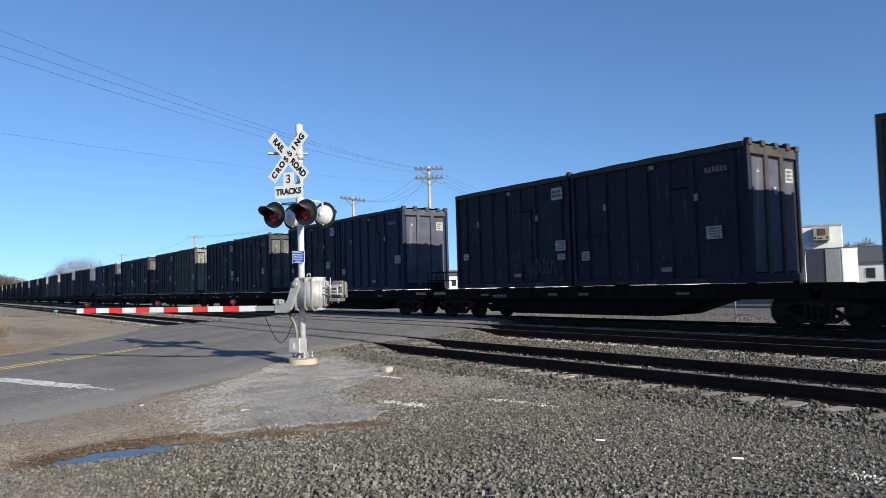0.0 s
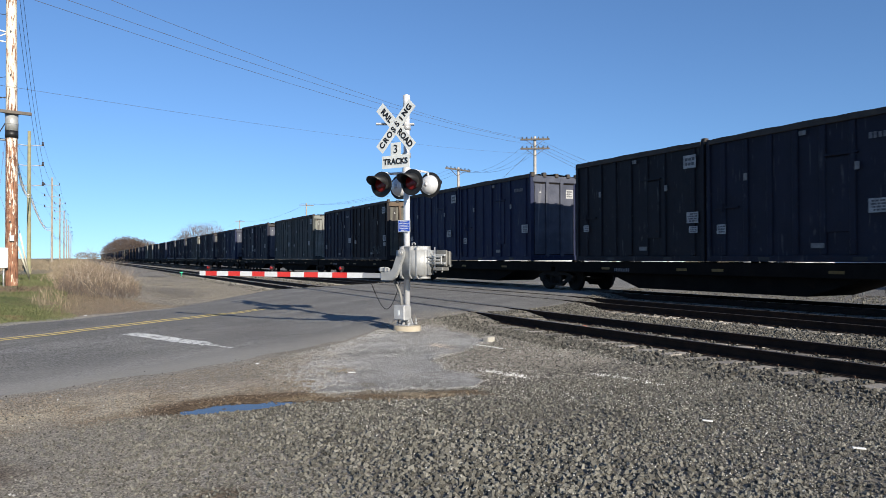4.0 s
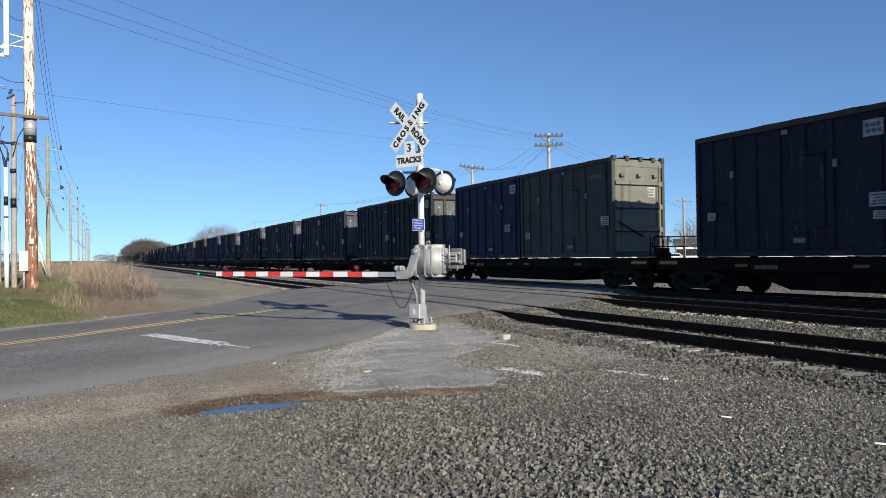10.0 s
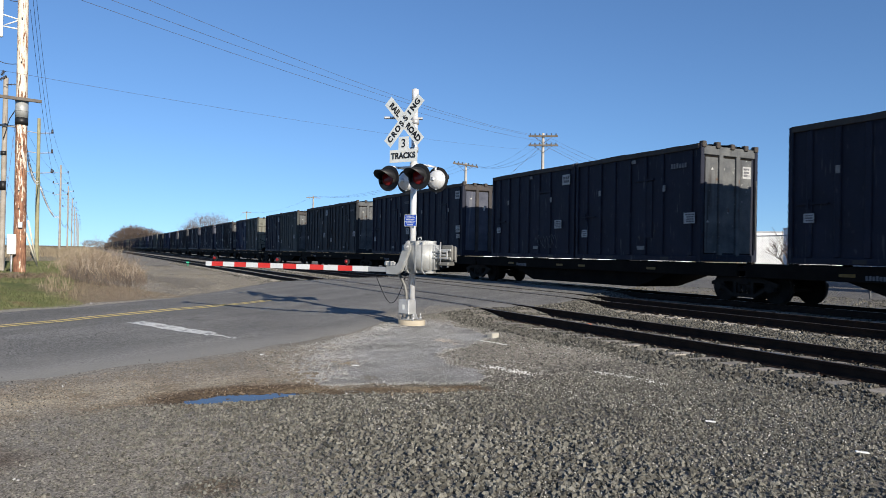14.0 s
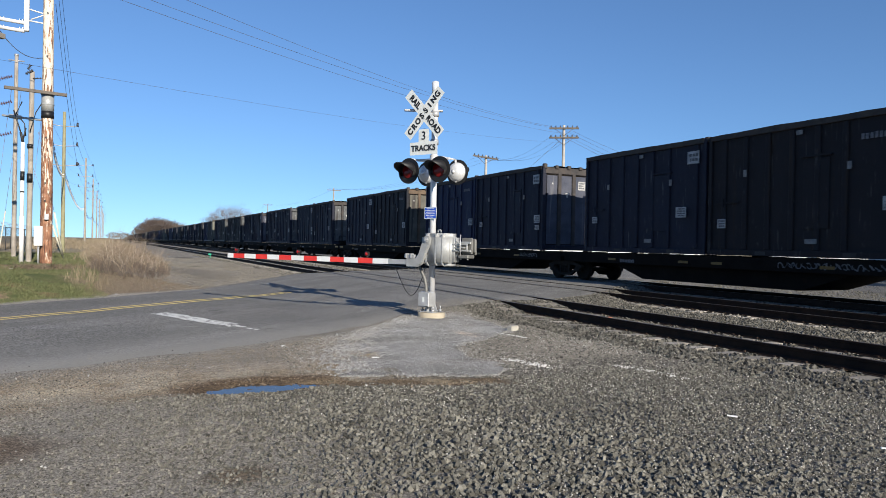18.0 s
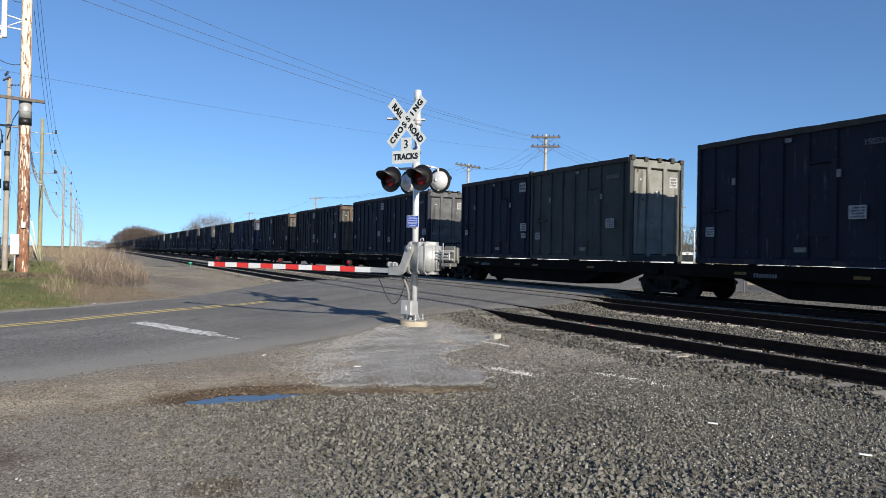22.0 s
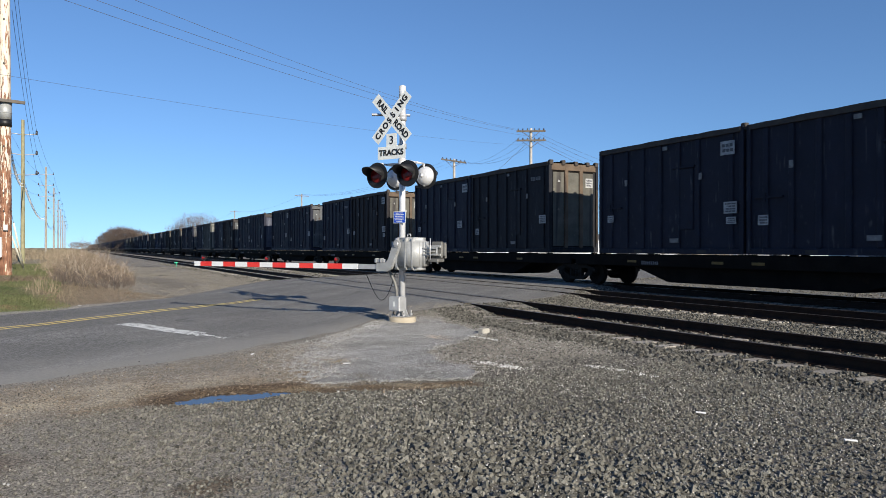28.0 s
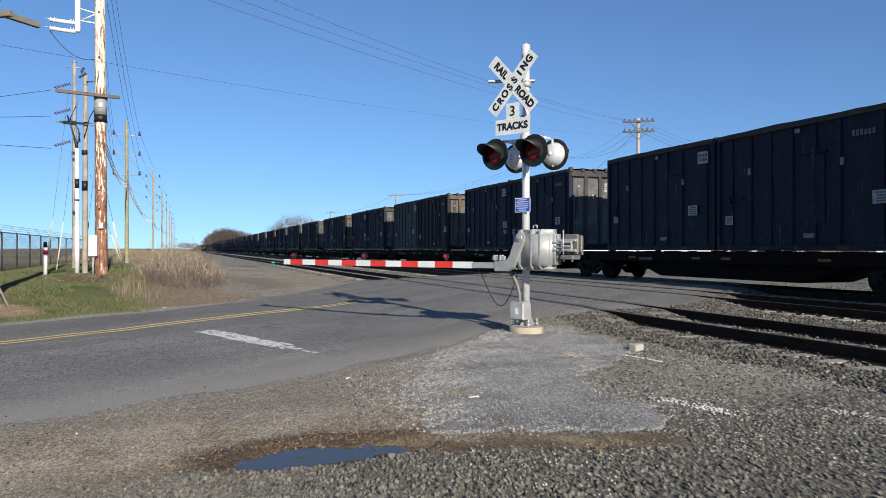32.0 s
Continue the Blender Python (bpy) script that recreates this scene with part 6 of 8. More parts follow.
for (j, s), pts in tops.items():
    first = (-2.33 + s * 0.25, 32.22, 13.2 - 1.2 * j)
    line("overhead_wire", "thin dark overhead wire strung between poles", [(a, b, 0.5) for a, b in zip([first] + pts, pts)], 0.008)
mess = [(-2.2, 32.3, 5.2), (-2.95, 55, 5.7), (-3.1, 100, 5.1), (-3.0, 140, 5.3), (-3.0, 178, 5.4), (-3.0, 216, 5.5)]
bundle = empty("cable_bundle", "sagging bundle of grey telephone cables", "overhead wire", None, "overhead wires")
for off in (0.0, 0.2, 0.42):
    for a, b in zip(mess, mess[1:]):
        part("cable", wire(bmesh.new(), (a[0], a[1], a[2] + off), (b[0], b[1], b[2] + off), 0.45 + 0.4 * off + (0.4 if a[1] > 40 else 0), 0.013, 14, 5), WIREGREY, bundle)
bm = bmesh.new()
for lane, off in ((0, 0.0), (1, 0.2)):
    for i in range(90):
        u = (i + 0.5 * lane) / 90
        sag_ = 0.85 + 0.4 * off
        a, b = Vector(mess[1]), Vector(mess[2])
        if 0.04 < u < 0.97:
            p0, p1 = [a.lerp(b, q) + Vector((0, 0, off - 4 * sag_ * q * (1 - q))) for q in (u, u + 0.006)]
            tube(bm, p0, p1, 0.034, 0.034, 6)
    for i in range(44):
        u = (i + 0.5 * lane) / 44
        sag_ = 0.45 + 0.4 * off
        a, b = Vector(mess[0]), Vector(mess[1])
        if 0.15 < u < 0.95:
            p0, p1 = [a.lerp(b, q) + Vector((0, 0, off - 4 * sag_ * q * (1 - q))) for q in (u, u + 0.012)]
            tube(bm, p0, p1, 0.03, 0.03, 6)
tagged(link("cable_sleeves", bm, PVC), "white spiral sleeves round the cable bundle", "cable sleeve", kind="stuff")

# lines from the old pole over the road and tracks
P1, P2 = (35.2, 51.04), (33.33, 61.56)
for z0, z1, sg in ((8.63, 11.30, 0.62), (8.95, 11.60, 0.62), (9.55, 11.70, 0.80)):
    line("overhead_wire", "thin dark overhead wire crossing the tracks", [((-3.8, 20.3, z0), (P1[0] + (z1 - 11.5), P1[1], z1), sg)], 0.007)
line("overhead_wire", "thin dark overhead wire crossing the tracks", [((-3.45, 20.3, 5.9), (P1[0], P1[1], 10.5), 0.35)], 0.004)
line("overhead_wire", "thin dark overhead wire crossing the tracks", [((-3.45, 20.3, 5.9), (-16, 6, 6.6), 0.2)], 0.008)
for (x, y), h, name in ((P1, 12.0, "far_pole"), (P2, 10.4, "far_pole")):
    pz = pole(name, x, y, 0.17, 0.12, h, POLE_PALE, "grey timber utility pole with wide crossarms behind the tracks")
    turn = Matrix.Rotation(radians(-32), 4, "Z") if h > 11 else Matrix.Translation((0, 0, h)) @ Matrix.Rotation(radians(-32), 4, "Z") @ Matrix.Rotation(radians(9), 4, "Y") @ Matrix.Translation((0, 0, -h))
    for z in ((h - 0.35, h - 1.15) if h > 11 else (h - 0.3,)):
        bm = bmesh.new()
        box(bm, -1.25, 1.25, -0.22, -0.10, z, z + 0.15, 0.0, turn)
        part("crossarm", bm, ARMWOOD, pz)
        for sd in (-1, 1):
            part("arm_brace", tubes((turn @ Vector((sd * 0.75, -0.16, z)), turn @ Vector((0, -0.12, z - 0.55)), 0.022), seg=5), ARMWOOD, pz)
        for s in (-1.1, -0.7, -0.3, 0.3, 0.7, 1.1):
            bm = bmesh.new()
            p = turn @ Vector((s, -0.15, z + 0.11))
            tube(bm, p, p + Vector((0, 0, 0.2)), 0.065, 0.045, 8)
            part("pin_insulator", bm, INSUL_D, pz)
for s in (-0.9, 0, 0.9):
    line("overhead_wire", "thin dark overhead wire behind the tracks", [((P1[0] + s * 0.85, P1[1] - s * 0.5, 11.3), (P2[0] + s * 0.85, P2[1] - s * 0.5, 10.2), 1.1), ((P2[0] + s, P2[1], 10.2), (33.6 + s, 115, 10.5), 1.2)], 0.008)
    line("overhead_wire", "thin dark overhead wire behind the tracks", [((P1[0] + s, P1[1], 11.6), (38.5 + s * 0.6, 44.5, 8.0 + 0.3 * s), 0.1)], 0.008)
line("guy_strand", "slanting guy strand of the pole behind the tracks", [((P1[0], P1[1], 11.0), (28, 56, 3.0), 0.0), ((P1[0], P1[1], 11.0), (44, 44, 5.0), 0.0)], 0.012)
for x, y, h in ((33.6, 115.2, 10.6), (36.8, 186.4, 11.3), (63.4, 63.9, 8.0), (88.6, 80.9, 8.5)):
    pz = pole("far_pole", x, y, 0.16, 0.11, h, POLE_OLD, "distant grey utility pole with a single crossarm")
    part("crossarm", boxes((-1.2, 1.2, -0.2, -0.1, h - 0.4, h - 0.28)), TIMBER, pz)
line("overhead_wire", "thin dark overhead wire behind the tracks", [((33.6, 115, 10.5), (36.8, 186, 11.2), 1.2), ((36.8, 186, 11.2), (38, 300, 11.2), 2.0)], 0.012)


# ---- chain-link fences ----
def chain_fence(p0, p1, high, label, barbed=True, spacing=3.0, step_=0.11):
    a, b = Vector((*p0, 0)), Vector((*p1, 0))
    way = (b - a).normalized()
    n = round((b - a).length / spacing)
    ob = empty("chain_link_fence", label, "fence", pose(*p0, ground_z(*p0)))
    z0 = ground_z(*p0)
    turn = Matrix.Rotation(math.atan2(way.y, way.x), 4, "Z")
    for i in range(n + 1):
        p = way * (i * spacing)
        part("post", tubes(((p.x, p.y, -0.2), (p.x, p.y, high), 0.035), seg=8), GALV if not barbed else INSUL_D, ob)
        if barbed:
            q = turn @ Vector((0.0, 0.3, 0))
            part("barb_arm", tubes(((p.x, p.y, high), (p.x + q.x, p.y + q.y, high + 0.36), 0.02), seg=6), GALV, ob)
    e = way * (n * spacing)
    part("top_rail", tubes(((0, 0, high), (e.x, e.y, high), 0.024), seg=8), GALV if not barbed else INSUL_D, ob)
    if barbed:
        q = turn @ Vector((0.0, 0.3, 0))
        for f in (0.35, 0.68, 1.0):
            part("barbed_wire", tubes(((q.x * f, q.y * f, high + 0.36 * f), (e.x + q.x * f, e.y + q.y * f, high + 0.36 * f), 0.008), seg=4), BARE, ob)
    vs, fs, w2 = [], [], 0.011 if barbed else 0.007
    total = n * spacing
    for sgn in (1, -1):
        u = -high
        while u < total + high:
            lo, hi = (u, 0.05), (u + sgn * high, high)
            pts = []
            for s, z in (lo, hi):
                pts.append((s, z))
            (s0, q0), (s1, q1) = pts
            # cut to the run of the fence
            if max(s0, s1) > 0 and min(s0, s1) < total:
                def cl(s, z, s2, z2):
                    if s < 0:
                        k = (0 - s) / (s2 - s)
                        return 0.0, z + (z2 - z) * k
                    if s > total:
                        k = (total - s) / (s2 - s)
                        return total, z + (z2 - z) * k
                    return s, z
                a0, a1 = cl(s0, q0, s1, q1), cl(s1, q1, s0, q0)
                k = len(vs)
                for (s, z), d in ((a0, -w2), (a0, w2), (a1, w2), (a1, -w2)):
                    vs.append((way.x * (s + d), way.y * (s + d), z))
                fs.append((k, k + 1, k + 2, k + 3))
            u += step_
    tagged(from_arrays("mesh", vs, fs, GALV if not barbed else INSUL_D, ob), kind="stuff")
    return ob


chain_fence((-6.8, 20), (-6.8, 80), 1.72, "dark chain-link fence topped with barbed wire", True)
chain_fence((27, 2), (27, 22.5), 2.5, "galvanised chain-link fence behind the tracks", False, 3.0, 0.12)
# ---- loose stones ----
STONE = mat("ballast_stone", (0.074, 0.070, 0.060), (0.115, 0.109, 0.094), (0.85, 0.95), 9.0, 190, 0.55, island=0.75, specks=((0.30, 0.29, 0.265), 120.0, 0.34), spec=0.25)
STONE_WARM = mat("dusty_gravel_stone", (0.12, 0.113, 0.098), (0.165, 0.156, 0.136), (0.85, 0.95), 9.0, 190, 0.55, island=0.92, specks=((0.30, 0.29, 0.265), 120.0, 0.34), spec=0.25)
STONE_YARD = mat("dusty_yard_stone", (0.135, 0.124, 0.105), (0.18, 0.166, 0.142), (0.85, 0.95), 9.0, 190, 0.5, island=0.45, spec=0.2)
STONE_COARSE = mat("crushed_grey_stone", (0.098, 0.094, 0.080), (0.155, 0.148, 0.126), (0.85, 0.95), 9.0, 190, 0.55, island=0.6, specks=((0.30, 0.29, 0.265), 120.0, 0.34), spec=0.2)
CHIP = mat("pale_stone_chip", (0.29, 0.288, 0.278), (0.39, 0.387, 0.375), (0.8, 0.95), 9.0, 190, 0.4, island=0.7, spec=0.25)
CHIP_PALE = mat("white_stone_chip", (0.31, 0.30, 0.275), (0.44, 0.43, 0.40), (0.8, 0.95), 2.0, 60, 0.1, island=0.3)
rng = np.random.default_rng(5)
CUBE = np.array([(x, y, z) for x in (-1, 1) for y in (-1, 1) for z in (-1, 1)], float)
QUADS = np.array([(0, 1, 3, 2), (4, 6, 7, 5), (0, 4, 5, 1), (2, 3, 7, 6), (0, 2, 6, 4), (1, 5, 7, 3)])
OCTA = np.array([(1, 0, 0), (-1, 0, 0), (0, 1, 0), (0, -1, 0), (0, 0, 1), (0, 0, -1)], float)
TRIS = np.array([(0, 2, 4), (2, 1, 4), (1, 3, 4), (3, 0, 4), (2, 0, 5), (1, 2, 5), (3, 1, 5), (0, 3, 5)])


def stones(name, xy, z, size, material, label, chip=False, sink=0.25, flat=1.0):
    """Angular stones, one island each, joined: far too many to count."""
    n = len(xy)
    base, face = (OCTA, TRIS) if chip else (CUBE, QUADS)
    k = len(base)
    v = np.tile(base, (n, 1, 1)) * (1 if chip else 0.62)
    v *= 1 + rng.uniform(-0.3, 0.3, (n, k, 3))
    v *= (size[:, None] * rng.uniform(0.6, 1.25, (n, 3)))[:, None, :] * 0.5
    v[:, :, 2] *= flat
    ang = rng.uniform(-math.pi, math.pi, (n, 3))
    ang[:, :2] *= 0.35
    for ax in range(3):
        c, s = np.cos(ang[:, ax])[:, None], np.sin(ang[:, ax])[:, None]
        i, j = [(1, 2), (0, 2), (0, 1)][ax]
        vi, vj = v[:, :, i] * c - v[:, :, j] * s, v[:, :, i] * s + v[:, :, j] * c
        v[:, :, i], v[:, :, j] = vi, vj
    v[:, :, 0] += xy[:, 0, None]
    v[:, :, 1] += xy[:, 1, None]
    v[:, :, 2] += (z + size * (0.3 - sink))[:, None]
    f = (face[None] + (np.arange(n) * k)[:, None, None]).reshape(-1, face.shape[1])
    me = bpy.data.meshes.new(name)
    me.from_pydata(v.reshape(-1, 3).tolist(), [], f.tolist())
    me.materials.append(material)
    return tagged(new(name, me), label, "gravel", kind="stuff")


def scatter(n, x0, x1, y0, y1, keep):
    p = np.c_[rng.uniform(x0, x1, n), rng.uniform(y0, y1, n)]
    return p[[keep(x, y) for x, y in p]]


def heights(p):
    return np.array([ground_z(x, y) for x, y in p])


def off_road(x, y):
    return y < along(NEAR_EDGE, x) - 0.1 or y > along(FAR_EDGE, x) + 0.1


def bed(x, y):
    if 8.05 < x < 10.7 and abs((y + 14 + 0.265) % 0.53 - 0.265) < 0.145 and noise.noise((x * 1.7, y * 0.9, 31)) > -0.45 + (0.3 if x > 8.75 else 0):
        return False                 # sleeper ends lie bare here and there
    return off_road(x, y) and all(abs(x - r) > 0.085 for r in RAILS) and (x > 7.5 or noise.noise((y * 1.2, x * 2, 2)) * 0.5 + (x - 6.9) / 0.6 > 0.5 + 0.3 * noise.noise((y * 4, 0, 1)))


def lift(p):
    """Ballast lies a little under the sleepers' tops."""
    return heights(p) - 0.01


near_bed = scatter(60000, 6.5, 12.8, 1.0, 21, bed)
stones("ballast", near_bed, lift(near_bed) + rng.uniform(0, 0.03, len(near_bed)), rng.uniform(0.034, 0.062, len(near_bed)), STONE, "angular grey track ballast between and beside the rails")
mid_bed = scatter(22000, 12.6, 20.6, 4, 30, bed)
stones("ballast", mid_bed, lift(mid_bed) + rng.uniform(0, 0.03, len(mid_bed)), rng.uniform(0.045, 0.08, len(mid_bed)), STONE, "angular grey track ballast between the further tracks", True)
far_bed = scatter(16000, 6.4, 20.6, 30, 75, bed)
stones("ballast", far_bed, lift(far_bed) + rng.uniform(0, 0.03, len(far_bed)), rng.uniform(0.05, 0.1, len(far_bed)), STONE, "angular grey track ballast beyond the crossing", True)


def puddly(x, y):
    return ((x - 1.45) / 0.68) ** 2 + ((y - 7.64) / 0.32) ** 2 < 1


def damp(x, y):
    """Bare damp patches that loose stone hardly covers."""
    return (((x + 0.95) / 0.7) ** 2 + ((y - 5.95) / 0.45) ** 2 < 1 + 0.6 * noise.noise((x * 2, y * 2, 77)) or ((x + 1.75) / 0.55) ** 2 + ((y - 7.5) / 0.22) ** 2 < 1) and random.random() < 0.8


def dirty(x, y):
    """The trodden band of dirt that runs past the puddle."""
    return abs(y - 8.0 - 0.03 * x + 0.35 * noise.noise((x * 1.1, 3, 5))) < 0.24 * (1 - step(3.8, 5.2, x)) and random.random() < 0.85


def muddy(x, y):
    """The bare muddy strip that trails off from the puddle."""
    return 1.8 < x < 4.15 and abs(y - 8.2 + 0.30 * x + 0.12 * noise.noise((x * 2.5, y * 2.5, 12))) < 0.21 and random.random() < 0.93


# the outline of the fresh chippings round the signal's foot
PATCH = [(2.5, 9.2), (2.35, 8.3), (2.55, 7.8), (3.22, 7.6), (3.7, 7.4), (4.05, 7.22), (4.35, 7.5), (4.55, 7.95), (4.42, 8.6), (4.5, 9.2), (5.1, 9.85), (6.0, 10.45), (6.6, 11.2), (6.9, 12.4), (6.8, 13.6), (5.7, 13.75), (4.6, 13.0), (3.8, 11.9), (3.1, 10.8)]


def in_patch(x, y):
    x, y = x + 0.22 * noise.noise((x * 1.6, y * 1.6, 6)) + 0.10 * noise.noise((x * 7, y * 7, 9)), y + 0.14 * noise.noise((x * 1.6, y * 1.6, 16)) + 0.16 * noise.noise((x * 4.5, y * 4.5, 26))
    inside = False
    for (xa, ya), (xb, yb) in zip(PATCH, PATCH[1:] + PATCH[:1]):
        if (ya > y) != (yb > y) and x < xa + (xb - xa) * (y - ya) / (yb - ya):
            inside = not inside
    return inside


def coarse(x, y):
    """Coarse gravel towards the camera, thinning out to the left and to the road."""
    d = (y - (7.45 - 0.05 * x)) + 0.5 * noise.noise((x * 0.7, y * 0.7, 3))
    left = step(-1.2, 1.6, x + 0.8 * noise.noise((x * 0.5, y * 0.5, 8)))
    return off_road(x, y) and d < 0 and random.random() < step(0.4, 2.2, y) * (0.25 + 0.75 * left) and x < 7.3 and not puddly(x, y) and not dirty(x, y) and not muddy(x, y) and not damp(x, y) and not in_patch(x, y)


near = scatter(100000, -3.5, 7.3, 0.6, 9.5, coarse)
coarse_share = np.array([step(-0.6, 2.6, x + 0.8 * noise.noise((x * 0.5, y * 0.5, 8))) for x, y in near])
coarse_share *= np.array([(1 - 0.62 * step(2.7, 4.9, x + 0.3 * y - 1.2 + 0.6 * noise.noise((x, y, 18)))) * (1 - 0.55 * step(5.2, 7.0, y)) for x, y in near])
near_size = 0.014 + rng.uniform(0, 1, len(near)) ** 1.4 * (0.009 + 0.034 * coarse_share)
large = near_size > 0.021
stones("gravel", near[large], heights(near[large]) + rng.uniform(0, 0.006, large.sum()), near_size[large], STONE_COARSE, "crushed grey stone trodden into the ground", False, 0.2, 1.0)
stones("small_gravel", near[~large], heights(near[~large]) + rng.uniform(0, 0.004, (~large).sum()), near_size[~large], STONE_COARSE, "small crushed stone trodden in between", True, 0.22)
fine = scatter(26000, -5, 7.4, 0.6, 14.5, lambda x, y: off_road(x, y) and random.random() < step(0.4, 2.2, y) and not puddly(x, y) and not dirty(x, y) and not muddy(x, y) and not damp(x, y) and not (in_patch(x, y) and random.random() < 0.85))
stones("fine_gravel", fine, heights(fine), rng.uniform(0.008, 0.02, len(fine)), STONE_WARM, "fine loose chips of grey gravel", True)
pale = scatter(500, -4, 7.5, 2, 14, off_road)
stones("pale_chips", pale, heights(pale) + 0.004, rng.uniform(0.010, 0.026, len(pale)), CHIP, "scattered pale stone chips", True)

pack = scatter(30000, 2.0, 7.6, 6.6, 15, lambda x, y: off_road(x, y) and random.random() < 0.35 + 0.65 * step(3.5, 5.5, x) and not dirty(x, y) and not muddy(x, y) and not (in_patch(x, y) and random.random() < 0.97))
stones("packed_gravel", pack, heights(pack) - 0.002, rng.uniform(0.014, 0.042, len(pack)), STONE_WARM, "packed small gravel between the signal and the track", True)
yard = scatter(30000, 1.8, 8.0, 22, 62, lambda x, y: off_road(x, y) and x > 2.6 + 1.2 * noise.noise((y * 0.5, 0, 3)) and random.random() < (0.4 + 0.8 * noise.noise((x * 0.5, y * 0.3, 14))) * step(0.2, 1.6, ((x - 3.4) / 1.5) ** 2 + ((y - 34.0) / 7.0) ** 2))
stones("yard_gravel", yard, heights(yard), rng.uniform(0.02, 0.055, len(yard)), STONE_YARD, "loose gravel beside the tracks beyond the road", True)

CHIPPINGS = mat("packed_grey_chippings", (0.16, 0.153, 0.142), (0.275, 0.268, 0.256), (0.85, 0.95), 1.1, 60, 0.5, spots=((0.165, 0.148, 0.124), 0.9, 0.40), specks=((0.38, 0.38, 0.375), 60.0, 0.36), pebbles=(105.0, 0.75), spec=0.15)
CHIP_GREY = mat("fresh_grey_chip", (0.27, 0.268, 0.26), (0.38, 0.377, 0.368), (0.8, 0.95), 9.0, 190, 0.4, island=0.6, spec=0.2)
px, py = [2.1 + 0.05 * i for i in range(102)], [6.95 + 0.05 * j for j in range(142)]
inside = {(i, j) for i in range(102) for j in range(142) if in_patch(px[i], py[j]) and in_patch(px[i] - 0.8 * random.random() ** 1.5 * step(7.7, 8.6, py[j]), py[j] + 0.5 * random.random() * step(9, 11, py[j]))}
used = sorted({(a, b) for i, j in inside for a in (i - 1, i, i + 1) for b in (j - 1, j, j + 1) if 0 <= a < 102 and 0 <= b < 142})
slot = {q: n for n, q in enumerate(used)}
pv = [(px[i], py[j], ground_z(px[i], py[j]) + (0.016 + 0.004 * noise.noise((px[i] * 3, py[j] * 3, 5)) if (i, j) in inside else -0.012)) for i, j in used]
pf = [tuple(slot[q] for q in ((i, j), (i + 1, j), (i + 1, j + 1), (i, j + 1))) for i, j in used if all(q in slot for q in ((i + 1, j), (i + 1, j + 1), (i, j + 1)))]
tagged(from_arrays("chippings_bed", pv, pf, CHIPPINGS), "thin spread of grey packed stone chippings", "gravel", kind="structure")
chips = scatter(52000, 2.0, 7.3, 6.9, 14.4, lambda x, y: in_patch(x + random.gauss(0, 0.04 + 0.22 * step(7.8, 9.2, y)), y + random.gauss(0, 0.05)) and off_road(x, y + 0.1))
stones("fresh_chippings", chips, heights(chips) + 0.014 + rng.uniform(0.0, 0.004, len(chips)), rng.uniform(0.007, 0.0145, len(chips)), CHIP_GREY, "pale grey fresh stone chippings round the signal foot", True)
ragged = scatter(9000, -6, 8.2, 3, 16, lambda x, y: along(NEAR_EDGE, x) - 0.25 < y < along(NEAR_EDGE, x) + 0.75 * random.random() ** 2)
stones("edge_grit", ragged, np.array([max(road_z(x, y), ground_z(x, y)) for x, y in ragged]), rng.uniform(0.008, 0.022, len(ragged)), STONE_WARM, "grit strewn along the road edge", True)
grit = scatter(26000, -4.5, 3.2, 0.6, 8.6, lambda x, y: off_road(x, y) and random.random() < step(0.4, 2.2, y) and not puddly(x, y) and not damp(x, y) and random.random() < 1.0 - 0.75 * step(-0.5, 2.5, x))
stones("fine_grit", grit, heights(grit), 0.006 + 0.016 * rng.uniform(0, 1, len(grit)) ** 2, STONE_WARM, "fine grit trodden into the dusty ground", True, 0.1)
behind = scatter(12000, 20.4, 26.8, 6, 62, lambda x, y: off_road(x, y))
stones("yard_gravel", behind, heights(behind), rng.uniform(0.03, 0.08, len(behind)), STONE_COARSE, "loose grey gravel behind the tracks", True, 0.15)
pale = scatter(14000, 2.2, 7.6, 2.0, 11, lambda x, y: off_road(x, y) and noise.noise((x * 0.6, y * 0.6, 55)) > -0.15 and not in_patch(x, y) and not muddy(x, y))
stones("pale_specks", pale, heights(pale) + 0.008, 0.006 + 0.013 * rng.uniform(0, 1, len(pale)) ** 2, CHIP_PALE, "pale stone chips strewn over the gravel", True, 0.1)
lot = scatter(9000, 1.2, 7.2, 22, 48, lambda x, y: y > along(FAR_EDGE, x) + 0.15 and ((x - 3.4) / 1.5) ** 2 + ((y - 34.0) / 7.0) ** 2 > random.random())
stones("yard_gravel", lot, heights(lot), rng.uniform(0.02, 0.055, len(lot)), STONE_YARD, "loose gravel on the yard beside the tracks", True, 0.15)
STONE_TAN = mat("sandy_brown_grit", (0.17, 0.13, 0.088), (0.25, 0.20, 0.145), (0.85, 0.95), 9.0, 190, 0.4, island=0.7, spec=0.2)
sandy = scatter(26000, -4.5, 4.2, 7.3, 11.2, lambda x, y: off_road(x, y) and not puddly(x, y) and y > 7.62 + 0.02 * x and random.random() < 1 - step(1.2, 2.9, y - 8.0 - 0.33 * x))
stones("sandy_grit", sandy, heights(sandy), 0.006 + 0.011 * rng.uniform(0, 1, len(sandy)) ** 2, STONE_TAN, "sandy brown grit along the road shoulder", True, 0.15)
SAND = mat("pale_road_sand", (0.24, 0.21, 0.165), (0.32, 0.285, 0.23), (0.85, 0.95), 9.0, 190, 0.3, island=0.35, spec=0.15)
dust = scatter(9000, 5.6, 9.0, 13.2, 17.2, lambda x, y: -0.15 < y - along(NEAR_EDGE, x) < 1.3 * random.random() * (1 - step(7.6, 9.0, x)))
